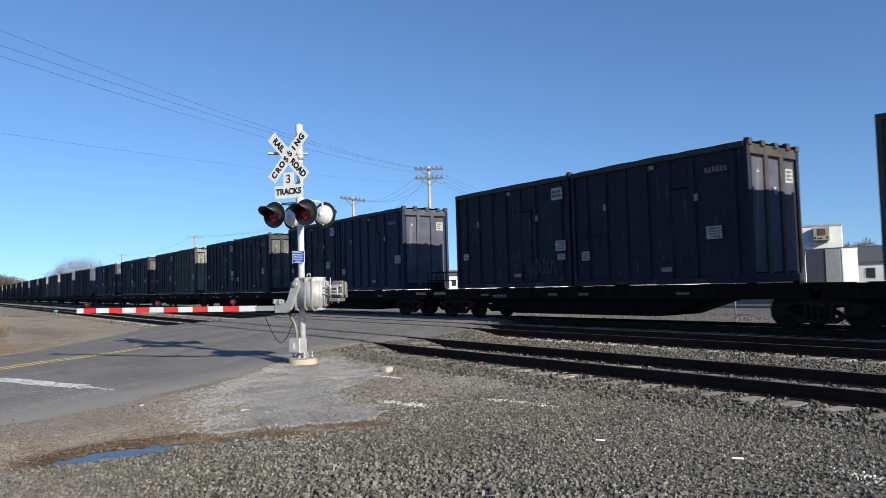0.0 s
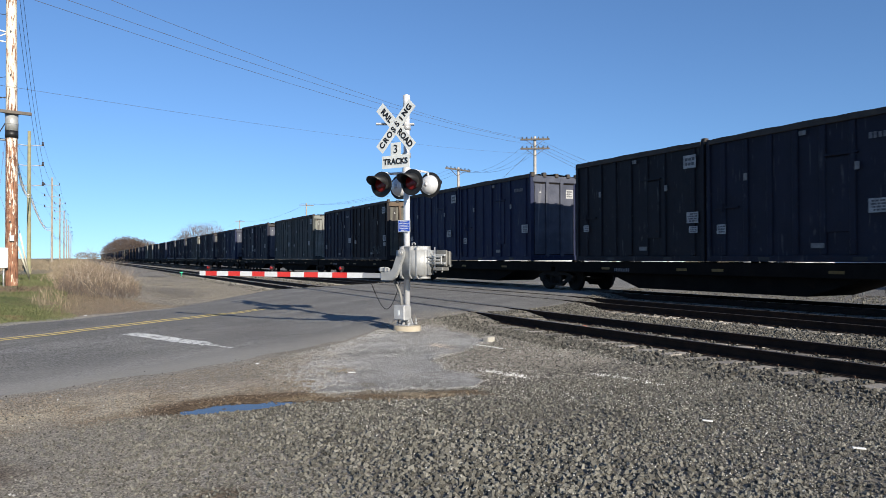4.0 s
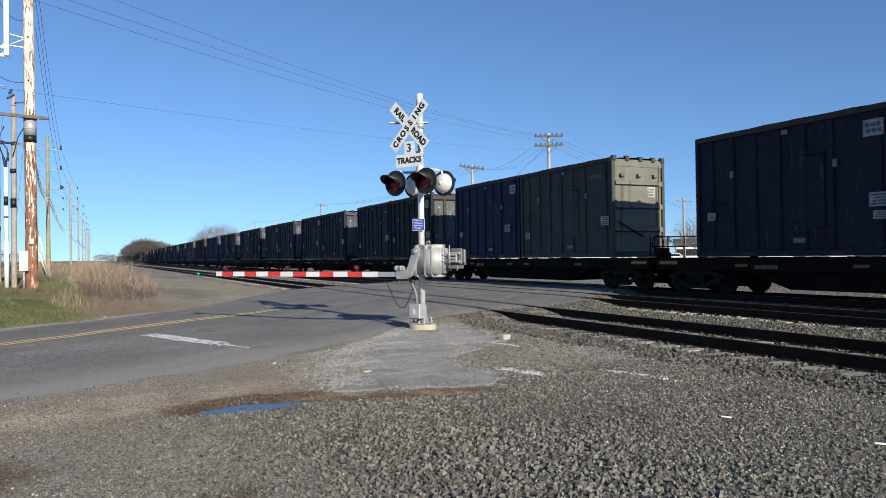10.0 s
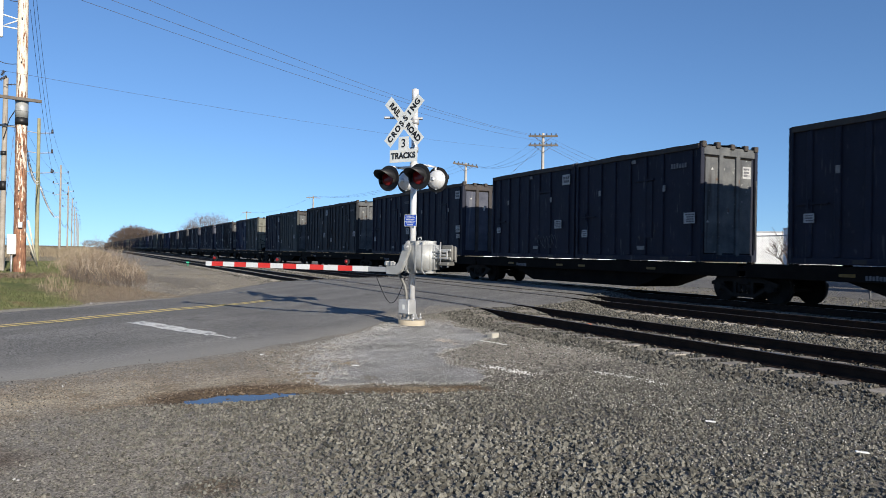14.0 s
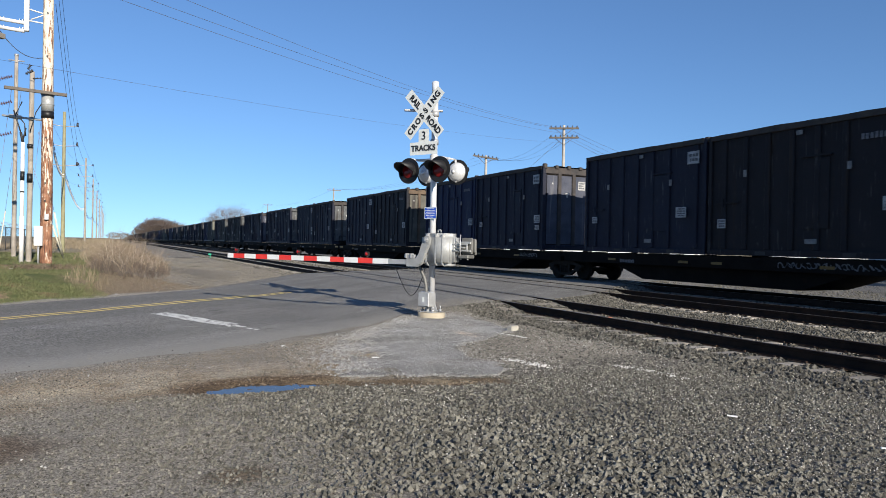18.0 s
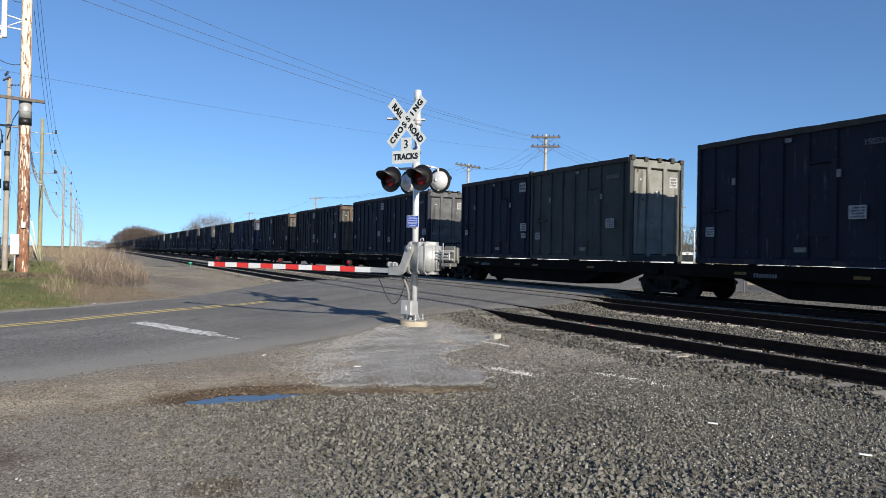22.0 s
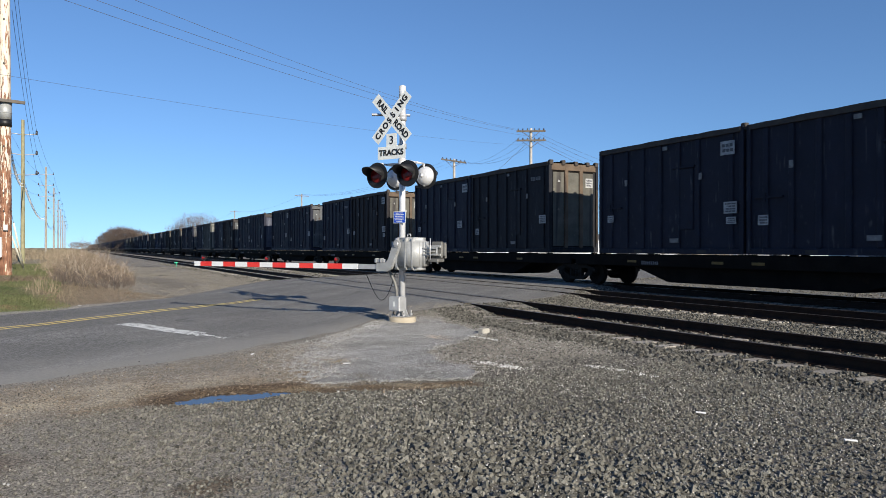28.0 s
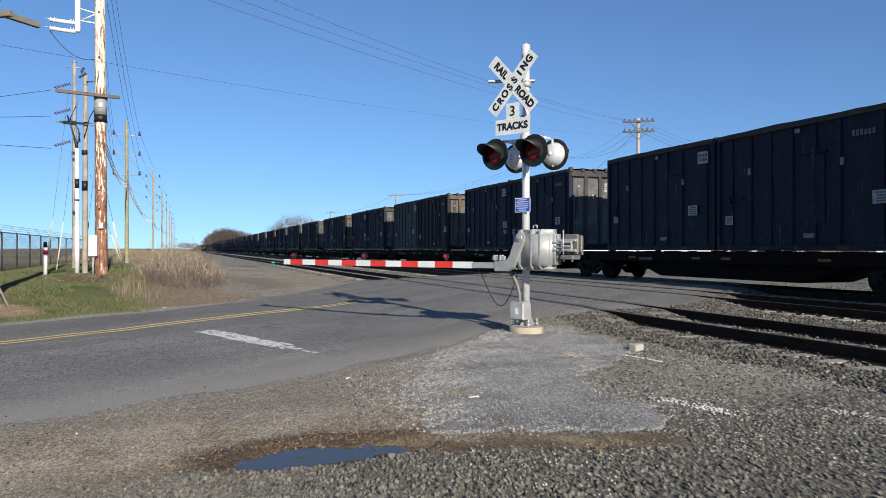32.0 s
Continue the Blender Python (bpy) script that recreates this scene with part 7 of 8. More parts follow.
stones("road_sand", dust, np.array([max(road_z(x, y), ground_z(x, y)) for x, y in dust]), rng.uniform(0.008, 0.02, len(dust)), SAND, "pale sand strewn over the road edge by the signal", True, 0.2, 0.4)
LIME = mat("white_lime_spill", (0.5, 0.5, 0.48), (0.62, 0.62, 0.6), (0.8, 0.95), 3.0, 60, 0.1, island=0.2)
for cx, cy, dx, dy, wx, n in ((4.93, 7.82, 0.09, -0.36, 0.06, 230), (6.17, 10.42, 0.07, -0.46, 0.025, 150), (6.02, 6.8, 0.09, -0.52, 0.05, 150), (5.68, 2.6, 0.06, 0.22, 0.05, 90)):
    t = rng.uniform(-1, 1, n)
    sp = np.c_[cx + dx * t + rng.normal(0, wx, n), cy + dy * t + rng.normal(0, wx, n)]
    stones("white_spill", sp, heights(sp) + 0.01, rng.uniform(0.005, 0.022, n), LIME, "spilled white grit on the gravel", True)

for cx, cy, wx, wy, n, m, words in ((3.17, 9.08, 0.10, 0.17, 170, STONE_TAN, "rusty brown crumbs on the chippings"), (5.5, 10.75, 0.07, 0.28, 190, mat("pinkish_sand", (0.42, 0.34, 0.27), (0.52, 0.43, 0.35), (0.85, 0.95), island=0.3), "smear of pinkish sand on the chippings"), (3.5, 7.0, 0.3, 0.05, 120, STONE_TAN, "sandy crumbs in the mud")):
    sp = np.c_[rng.normal(cx, wx, n), rng.normal(cy, wy, n)]
    stones("spilled_crumbs", sp, heights(sp) + 0.016, rng.uniform(0.008, 0.024, n), m, words, True)
# single things on the ground
BLOCK = mat("grey_block", (0.30, 0.285, 0.25), (0.38, 0.36, 0.31), (0.8, 0.95), 6.0, 60, 0.3)
bm = boxes((-0.10, 0.10, -0.06, 0.06, 0, 0.10), bevel=0.012)
blk = tagged(link("concrete_block", bm, BLOCK), "small pale concrete block lying on the gravel", "block")
blk.matrix_basis = pose(6.6, 11.05, ground_z(6.6, 11.05) - 0.005, 0, 0, 20)
for x, y, r, s in ((5.17, 4.73, -46, 0.7), (5.47, 3.49, -40, 0.75), (3.19, 8.85, 10, 0.8), (2.27, 10.24, 60, 0.7), (-2.9, 26.8, 30, 1.3), (0.15, 21.0, 75, 1.2)):
    bm = bmesh.new()
    box(bm, -0.065, 0.065, -0.018, 0.018, 0, 0.012, 0.004, Matrix.Diagonal((s, s, 1, 1)))
    o = tagged(link("litter_scrap", bm, PVC), "small white scrap lying on the gravel", "litter", "scraps of litter")
    o.matrix_basis = pose(x, y, ground_z(x, y) + 0.016, 4, 3, r)
bm = boxes((-0.07, 0.07, -0.035, 0.035, 0, 0.02), bevel=0.008)
o = tagged(link("brick_shard", bm, mat("orange_shard", (0.5, 0.13, 0.06), (0.6, 0.18, 0.08), (0.7, 0.9))), "small orange shard lying between the rails", "litter")
o.matrix_basis = pose(9.2, 11.6, 0.10, 10, 0, 30)
bm = boxes((-0.03, 0.03, -0.03, 0.03, 0, 0.3), (-0.16, 0.10, -0.05, 0.05, 0.28, 0.40), bevel=0.015)
o = tagged(link("switch_marker", bm, mat("green_marker", (0.0, 0.22, 0.12), (0.01, 0.3, 0.16), (0.4, 0.6))), "small green marker low beside the track", "marker")
o.matrix_basis = pose(7.6, 62.5, ground_z(7.6, 62.5))

# puddle in its hollow
WATER = bpy.data.materials.new("puddle_water")
WATER.use_nodes = True
wb = WATER.node_tree.nodes["Principled BSDF"]
wb.inputs["Base Color"].default_value, wb.inputs["Roughness"].default_value, wb.inputs["IOR"].default_value = (0.05, 0.042, 0.032, 1), 0.07, 1.33
zp = base_z(1.45, 8.6) - 0.042
bm = bmesh.new()
bmesh.ops.create_circle(bm, cap_ends=True, segments=64, radius=1.0)
for v in bm.verts:
    v.co = Vector((1.45 + 0.82 * v.co.x, 7.66 + 0.42 * v.co.y, zp))
tagged(link("puddle", bm, WATER), "shallow puddle reflecting blue sky in the dirt", "puddle", kind="structure")
MUD = mat("damp_mud", (0.095, 0.07, 0.046), (0.14, 0.105, 0.07), (0.5, 0.9), 3.0, 60, 0.4, island=0.3)
t = rng.uniform(0, 2 * math.pi, 190)
r = rng.uniform(0.98, 1.5, 190)
mud = np.c_[1.45 + 0.66 * r * np.cos(t), 7.64 + 0.32 * r * np.sin(t)]
stones("mud_clods", mud, heights(mud) + 0.006, rng.uniform(0.008, 0.02, 190), MUD, "damp brown clods round the puddle", False, 0.35)
t = np.r_[rng.uniform(0, 2 * math.pi, 20), rng.uniform(0.2, 2.6, 50)]
r = rng.uniform(0.72, 1.0, 70)
isle = np.c_[1.45 + 0.62 * r * np.cos(t), 7.64 + 0.28 * r * np.sin(t)]
stones("mud_clods", isle, np.full(70, zp), rng.uniform(0.010, 0.034, 70), MUD, "damp brown clods standing in the puddle", False, 0.3)


# ---- turf, weeds, leaf litter ----
def blades(name, xy, z, tall, wide, lean, material, label, bend=0.5):
    n = len(xy)
    a = rng.uniform(0, 2 * math.pi, n)
    w = np.c_[np.cos(a), np.sin(a)] * wide[:, None] * 0.5
    d = rng.normal(0, 1, (n, 2)) * (lean * tall)[:, None]
    p0, p1 = np.c_[xy - w, z], np.c_[xy + w, z]
    m0 = np.c_[xy - w * 0.75 + d * (1 - bend) * 0.5, z + tall * 0.55]
    m1 = np.c_[xy + w * 0.75 + d * (1 - bend) * 0.5, z + tall * 0.55]
    tip = np.c_[xy + d, z + tall * 0.97]
    v = np.stack([p0, p1, m1, m0, tip], 1).reshape(-1, 3)
    k = np.arange(n)[:, None] * 5
    me = bpy.data.meshes.new(name)
    me.from_pydata(v.tolist(), [], (k + np.array([[0, 1, 2, 3]])).tolist() + (k + np.array([[3, 2, 4]])).tolist())
    me.materials.append(material)
    return tagged(new(name, me), label, "grass", kind="stuff")


GRASS = mat("spring_turf", (0.072, 0.088, 0.032), (0.115, 0.116, 0.052), (0.6, 0.8), 1.5, 30, 0, island=0.35)
STRAW = mat("dry_straw", (0.17, 0.135, 0.088), (0.26, 0.212, 0.148), (0.7, 0.9), 1.0, 30, 0, island=0.4)
TWIG = mat("dead_stalks", (0.105, 0.077, 0.055), (0.175, 0.13, 0.094), (0.8, 0.95), 2.0, 30, 0, island=0.4)


def turfy(x, y):
    return y > along(FAR_EDGE, x) + 0.25 + 0.3 * noise.noise((x, y, 1)) and noise.noise((x * 0.45, y * 0.45, 12)) < 0.33 and x < -0.3 + 0.6 * noise.noise((y * 0.6, 0, 3)) and abs(x + 3.05) + abs(y - 19.9) * 0.8 > 1.0 + 0.4 * noise.noise((x * 3, y * 3, 5))


p = scatter(60000, -7, 0.4, 16, 33, turfy)
blades("turf", p, heights(p), rng.uniform(0.02, 0.065, len(p)), rng.uniform(0.010, 0.022, len(p)), 0.5, GRASS, "short green turf beside the road")
p = scatter(26000, -7, 0.2, 33, 62, lambda x, y: turfy(x, y) and y + 5 * noise.noise((x * 0.4, y * 0.2, 2)) < 52)
blades("turf", p, heights(p), rng.uniform(0.04, 0.09, len(p)), rng.uniform(0.03, 0.05, len(p)), 0.45, GRASS, "short green turf under the poles")


def weedy(x, y):
    e = ((x - 0.45 - 0.03 * (y - 25)) / 1.38) ** 2 + ((y - 28.6) / 3.3) ** 2
    return e < 1 + 0.35 * noise.noise((x * 1.4, y * 0.8, 9))


def canes(name, xy, tall, r, twigs, material, label):
    """Arching dead canes, each a chain of three-sided lengths with side twigs."""
    vs, fs = [], []

    def stem(p, d, length, rad, n, droop, level):
        ring0 = None
        step_ = length / n
        for i in range(n + 1):
            side = Vector((d.y, -d.x, 0))
            side = side.normalized() if side.length > 1e-4 else Vector((1, 0, 0))
            other = d.cross(side)
            q = rad * (1 - 0.75 * i / n)
            k = len(vs)
            for a in (0, 2.094, 4.189):
                vs.append(tuple(p + side * (q * math.cos(a)) + other * (q * math.sin(a))))
            if ring0 is not None:
                fs.extend((ring0 + a, ring0 + (a + 1) % 3, k + (a + 1) % 3, k + a) for a in range(3))
            ring0 = k
            if level == 0 and i > 0:
                for _ in range(twigs):
                    if random.random() < 0.6:
                        t = Vector((random.gauss(0, 1), random.gauss(0, 1), random.gauss(0.5, 0.6))).normalized()
                        stem(p, (d * 0.5 + t).normalized(), length * random.uniform(0.12, 0.3), rad * 0.55, 2, 0.1, 1)
            p = p + d * step_
            d = (d + Vector((random.gauss(0, 0.10), random.gauss(0, 0.10), -droop * (i + 1) / n))).normalized()

    for (x, y), h in zip(xy, tall):
        lean = Vector((random.gauss(0, 0.30), random.gauss(0, 0.30), 1)).normalized()
        stem(Vector((x, y, ground_z(x, y) - 0.02)), lean, h, r * random.uniform(0.7, 1.3), 5, random.uniform(0.0, 0.55), 0)
    ob = from_arrays(name, vs, fs, material)
    return tagged(ob, label, "weeds", kind="stuff")


def bush_height(p):
    e = ((p[:, 0] - 0.3 - 0.03 * (p[:, 1] - 25)) / 1.65) ** 2 + ((p[:, 1] - 28.6) / 3.7) ** 2
    lump = np.array([1 + 0.45 * noise.noise((x * 1.1, y * 0.7, 40)) for x, y in p])
    return np.clip(1.0 - 0.75 * e, 0.2, 1.0) * lump


CANE = mat("bleached_cane", (0.205, 0.158, 0.115), (0.30, 0.24, 0.18), (0.7, 0.9), 1.0, 30, 0, island=0.45)
STEM = mat("pale_weed_stem", (0.30, 0.25, 0.19), (0.40, 0.34, 0.27), (0.7, 0.9), 1.0, 30, 0, island=0.3)
p = scatter(760, -1.8, 3.0, 22.9, 31.5, weedy)
canes("dead_canes", p, rng.uniform(0.5, 1.45, len(p)) * bush_height(p), 0.0075, 4, CANE, "arching bleached canes of a dead roadside thicket")
p = scatter(1900, -1.8, 3.0, 22.9, 31.5, weedy)
canes("dead_canes", p, rng.uniform(0.3, 1.2, len(p)) * bush_height(p), 0.006, 4, TWIG, "tangled brown canes low in the thicket")
p = scatter(1100, -2.2, 3.0, 22.2, 32, lambda x, y: weedy(x, y) and noise.noise((x * 1.6, y * 1.1, 21)) > -0.1)
blades("dry_weeds", p, heights(p), rng.uniform(0.2, 1.0, len(p)) * bush_height(p), rng.uniform(0.006, 0.012, len(p)), 0.5, STRAW, "dry tan grasses among the thicket")
p = scatter(150, -1.3, 2.4, 24.9, 27.5, lambda x, y: weedy(x, y))[:110]
canes("weed_stems", p, rng.uniform(0.6, 1.3, len(p)) * np.clip(bush_height(p) * 1.3, 0.5, 1.0), 0.011, 1, STEM, "single pale upright weed stems before the thicket")
CHARRED = mat("dark_dead_twigs", (0.09, 0.072, 0.06), (0.14, 0.112, 0.092), (0.8, 0.95), 2.0, 30, 0, island=0.4)
p = scatter(600, -0.6, 2.6, 24.3, 27.2, lambda x, y: weedy(x, y + 1.2))
canes("dead_canes", p, rng.uniform(0.15, 0.5, len(p)), 0.007, 3, CHARRED, "dark fallen twigs along the foot of the thicket")
p = np.r_[np.c_[rng.normal(-0.75, 0.25, 170), rng.normal(23.6, 0.6, 170)], np.c_[rng.normal(-0.3, 0.2, 60), rng.normal(22.4, 0.35, 60)]]
blades("dry_weeds", p, heights(p), rng.uniform(0.15, 0.5, len(p)), rng.uniform(0.006, 0.012, len(p)), 0.55, STRAW, "pale grass tufts before the thicket")
p = scatter(15000, -9, 3.0, 36, 120, lambda x, y: (x > -1.6 or y > 62) and x < 0.5 + 0.03 * (y - 30) + 1.2 * noise.noise((y * 0.15, 0, 4)) and noise.noise((x * 0.5, y * 0.2, 7)) > -0.25)
blades("dry_scrub", p, heights(p), rng.uniform(0.12, 0.5, len(p)), rng.uniform(0.02, 0.05, len(p)), 0.5, STRAW, "dry tan scrub along the railway embankment")
p = scatter(6000, -3.4, 3.2, 19.2, 26, lambda x, y: y > along(FAR_EDGE, x) + 0.55 + 0.5 * noise.noise((x * 2, y * 2, 7)) and x > -0.5 - 0.5 * noise.noise((y, x, 0)) and x < 1.9 + 0.6 * noise.noise((y * 1.3, x, 3)))
blades("dead_litter", p, heights(p), rng.uniform(0.012, 0.05, len(p)), rng.uniform(0.01, 0.03, len(p)), 1.6, TWIG, "flattened brown plant litter by the road")
p = np.c_[rng.normal(-1.9, 0.65, 900), rng.normal(26.6, 0.7, 900)]
blades("clippings_heap", p, heights(p) + rng.uniform(0, 0.12, 900), rng.uniform(0.04, 0.14, 900), rng.uniform(0.01, 0.03, 900), 1.8, TWIG, "low heap of brown clippings on the turf")
p = scatter(420, -3.9, -2.2, 19.4, 20.6, lambda x, y: True)
stones("bare_soil_clods", p, heights(p), rng.uniform(0.02, 0.06, len(p)) * 0.6, mat("bare_soil", (0.19, 0.135, 0.088), (0.27, 0.195, 0.13), (0.9, 1.0), island=0.25), "bare reddish soil round the pole foot", False, 0.35)


# ---- bare trees ----
BARK = mat("grey_brown_bark", (0.12, 0.09, 0.07), (0.18, 0.14, 0.11), (0.85, 0.95), 3.0, 20, 0.3)
OLIVE = mat("olive_twigs", (0.12, 0.105, 0.05), (0.18, 0.155, 0.08), (0.85, 0.95), 0.5, 20, 0)
TWIGS_DARK = mat("brown_twigs", (0.075, 0.055, 0.046), (0.115, 0.088, 0.074), (0.85, 0.95), 0.5, 20, 0)
TWIGS = mat("bare_twigs", (0.115, 0.09, 0.075), (0.165, 0.135, 0.115), (0.85, 0.95), 0.5, 20, 0)


def bare_tree(name, x, y, high, spread, seed, label, depth=5, wide=0.05):
    rnd = random.Random(seed)
    ob = empty(name, label, "tree", pose(x, y, ground_z(x, y)), "bare trees")
    trunk, vs, fs = bmesh.new(), [], []

    def grow(p, d, length, r, level):
        q = p + d * length
        if level <= 1:
            tube(trunk, p, q, r, r * 0.7, 7, cap=False)
        else:
            side = d.cross(Vector((rnd.uniform(-1, 1), rnd.uniform(-1, 1), rnd.uniform(-1, 1)))).normalized() * max(r, wide * 0.35)
            k = len(vs)
            vs.extend([p - side, p + side, q + side * 0.5, q - side * 0.5])
            fs.append((k, k + 1, k + 2, k + 3))
        if level < depth:
            for _ in range(4 if level == 0 else rnd.choice((3, 4, 4, 5))):
                t = Vector((rnd.gauss(0, 1), rnd.gauss(0, 1), rnd.gauss(0.25, 0.6))) * spread
                grow(p + d * length * rnd.uniform(0.55, 1.0), (d + t).normalized(), length * rnd.uniform(0.6, 0.85), r * 0.6, level + 1)

    grow(Vector((0, 0, -0.2)), Vector((0, 0, 1)), high * 0.28, high * 0.02, 0)
    part("trunk", trunk, BARK, ob)
    cr = from_arrays("crown", [tuple(v) for v in vs], fs, TWIGS, ob)
    cr["kind"] = "stuff"
    return ob


def round_tree(x, y, high, wide, seed, twigs, label, thin, fabric=None):
    """A bare tree seen from afar: trunk, limbs and a rounded haze of fine twigs."""
    rnd = random.Random(seed)
    g = np.random.default_rng(seed)
    ob = empty("bare_tree", label, "tree", pose(x, y, ground_z(x, y)), "bare trees")
    trunk = bmesh.new()
    tube(trunk, (0, 0, -0.3), (0, 0, high * 0.35), high * 0.022, high * 0.015, 7)
    for _ in range(14):
        a, e = rnd.uniform(0, 6.28), rnd.uniform(0.4, 1.3)
        base = Vector((0, 0, high * rnd.uniform(0.18, 0.36)))
        tip = Vector((math.cos(a) * math.cos(e) * wide * 0.8, math.sin(a) * math.cos(e) * wide * 0.8, high * 0.45 + math.sin(e) * high * 0.42))
        mid = base.lerp(tip, 0.5) + Vector((0, 0, -0.03 * high))
        tube(trunk, base, mid, high * 0.010, high * 0.007, 5, cap=False)
        tube(trunk, mid, tip, high * 0.007, high * 0.003, 5, cap=False)
    part("trunk", trunk, BARK, ob)
    u = g.normal(0, 1, (twigs, 3))
    u /= np.linalg.norm(u, axis=1)[:, None]
    r = g.uniform(0.25, 1.0, twigs) ** 0.55
    lump = np.array([1 + 0.35 * noise.noise((a * 2.2 + seed, b * 2.2, c * 2.2)) for a, b, c in u])
    c = u * (r * lump)[:, None] * np.array([wide, wide, high * 0.42]) + np.array([0, 0, high * 0.56])
    d = u * 0.8 + g.normal(0, 0.6, (twigs, 3)) + np.array([0, 0, 0.35])
    d *= (high * g.uniform(0.03, 0.085, twigs) / np.linalg.norm(d, axis=1))[:, None]
    s_ = np.cross(d, g.normal(0, 1, (twigs, 3)))
    s_ *= (thin * g.uniform(0.6, 1.3, twigs) / np.linalg.norm(s_, axis=1))[:, None]
    v = np.stack([c - s_, c + s_, c + d + s_ * 0.3, c + d - s_ * 0.3], 1).reshape(-1, 3)
    k = np.arange(twigs)[:, None] * 4 + np.arange(4)[None]
    cr = from_arrays("crown", v.tolist(), k.tolist(), fabric or TWIGS, ob)
    cr["kind"] = "stuff"
    return ob


for i, (az, dist, h, w) in enumerate(((1.75, 860, 13, 7), (2.15, 780, 18, 8), (2.65, 710, 20.5, 8), (3.15, 680, 21, 8.5), (3.65, 660, 19, 8), (4.2, 650, 17, 7), (4.75, 640, 16, 7), (5.3, 640, 13, 7), (0.9, 430, 5, 4), (0.2, 430, 4, 4))):
    round_tree(dist * math.sin(radians(az)), dist * math.cos(radians(az)), h, w, i, 4200, "distant rounded bare brown tree behind the railway" if h > 6 else "distant low bare bush beside the railway", 0.15 if h > 16.5 else 0.07 if h > 6 else 0.03, TWIGS_DARK if h > 16.5 else TWIGS)
for i, (az, dist, h, w) in enumerate(((7.0, 300, 12, 5), (7.8, 300, 15.5, 6), (8.7, 305, 16.5, 7), (9.6, 320, 14, 6), (11.5, 330, 12, 6), (13.0, 360, 10, 6), (15.0, 380, 10, 6))):
    round_tree(dist * math.sin(radians(az)), dist * math.cos(radians(az)), h, w, 20 + i, 3200, "distant pale bare tree behind the train", 0.035)
for i, (az, dist, h) in enumerate(((41.5, 150, 6), (43.2, 160, 7), (45, 170, 8), (47, 165, 10.5), (66, 120, 8.5), (67.3, 125, 8), (48.6, 140, 7), (69, 130, 9))):
    bare_tree("bare_tree", dist * math.sin(radians(az)), dist * math.cos(radians(az)), h, 0.6, 50 + i, "bare grey-brown tree behind the buildings", 5, 0.10)


def polar(az, dist):
    return dist * math.sin(radians(az)), dist * math.cos(radians(az))


bare_tree("bare_sapling", *polar(52.6, 38), 4.0, 0.5, 77, "bare sapling by the chain-link fence", 4, 0.014)


# ---- buildings and trailers beyond the tracks ----
SIDING = mat("white_siding", (0.62, 0.63, 0.64), (0.72, 0.73, 0.73), (0.5, 0.7), 1.0, 40, 0.05)
ROOF_RED = mat("red_metal_roof", (0.45, 0.04, 0.05), (0.55, 0.06, 0.07), (0.4, 0.6), 2.0, 40, 0.1)
ROOF_GREY = mat("dark_shingle", (0.07, 0.07, 0.075), (0.1, 0.1, 0.105), (0.8, 0.95), 2.0, 20, 0.3)
STEEL_BLUE = mat("blue_grey_steel", (0.032, 0.035, 0.055), (0.042, 0.046, 0.07), (0.5, 0.7), 1.5, 40, 0.05)
DARKGLASS = mat("dark_window", (0.02, 0.024, 0.03), (0.03, 0.035, 0.04), (0.08, 0.15), 2.0, 40, 0)
TYRE = mat("black_tyre", (0.015, 0.015, 0.015), (0.025, 0.025, 0.025), (0.8, 0.95), 3.0, 40, 0.2)


def trailer(az, dist, long, high, turn, label, sign=False):
    x, y = polar(az, dist)
    ob = empty("box_trailer", label, "trailer", pose(x, y, ground_z(x, y), 0, 0, turn), "parked trailers")
    part("body", boxes((0, long, 0, 2.5, 0.95, high), bevel=0.03), SIDING, ob)
    part("roof_edge", boxes((-0.02, long + 0.02, -0.02, 2.52, high - 0.12, high + 0.02), bevel=0.02), GALV, ob)
    part("lower_rail", boxes((-0.01, long + 0.01, -0.01, 2.51, 0.85, 1.0)), GALV, ob)
    for k in range(int(long / 0.6)):
        part("panel_seam", boxes((0.3 + 0.6 * k, 0.32 + 0.6 * k, -0.012, 0, 1.0, high - 0.13)), GALV, ob)
    part("door_frame", boxes((long * 0.35, long * 0.35 + 0.05, -0.02, 0, 1.05, high - 0.4), (long * 0.35 + 0.95, long * 0.35 + 1.0, -0.02, 0, 1.05, high - 0.4)), INSUL_D, ob)
    for wx in (long * 0.72, long * 0.72 + 1.0):
        for wy in (0.25, 2.25):
            part("wheel", tubes(((wx, wy - 0.13, 0.48), (wx, wy + 0.13, 0.48), 0.48), seg=20), TYRE, ob)
    part("landing_leg", boxes((long * 0.2, long * 0.2 + 0.12, 0.4, 0.52, 0, 0.95), (long * 0.2, long * 0.2 + 0.12, 1.98, 2.1, 0, 0.95)), INSUL_D, ob)
    if sign:
        bm = bmesh.new()
        for k, w in enumerate((0.28, 0.14, 0.28)):
            box(bm, 0.35 + k * 0.36, 0.35 + k * 0.36 + w, -0.016, -0.003, high - 0.75, high - 0.42)
        for k in range(6):
            box(bm, 1.3 + k * 0.13, 1.39 + k * 0.13, -0.016, -0.003, high - 0.95, high - 0.75)
        part("sign_bars", bm, ROOF_RED, ob, "red lettering bars")
    return ob


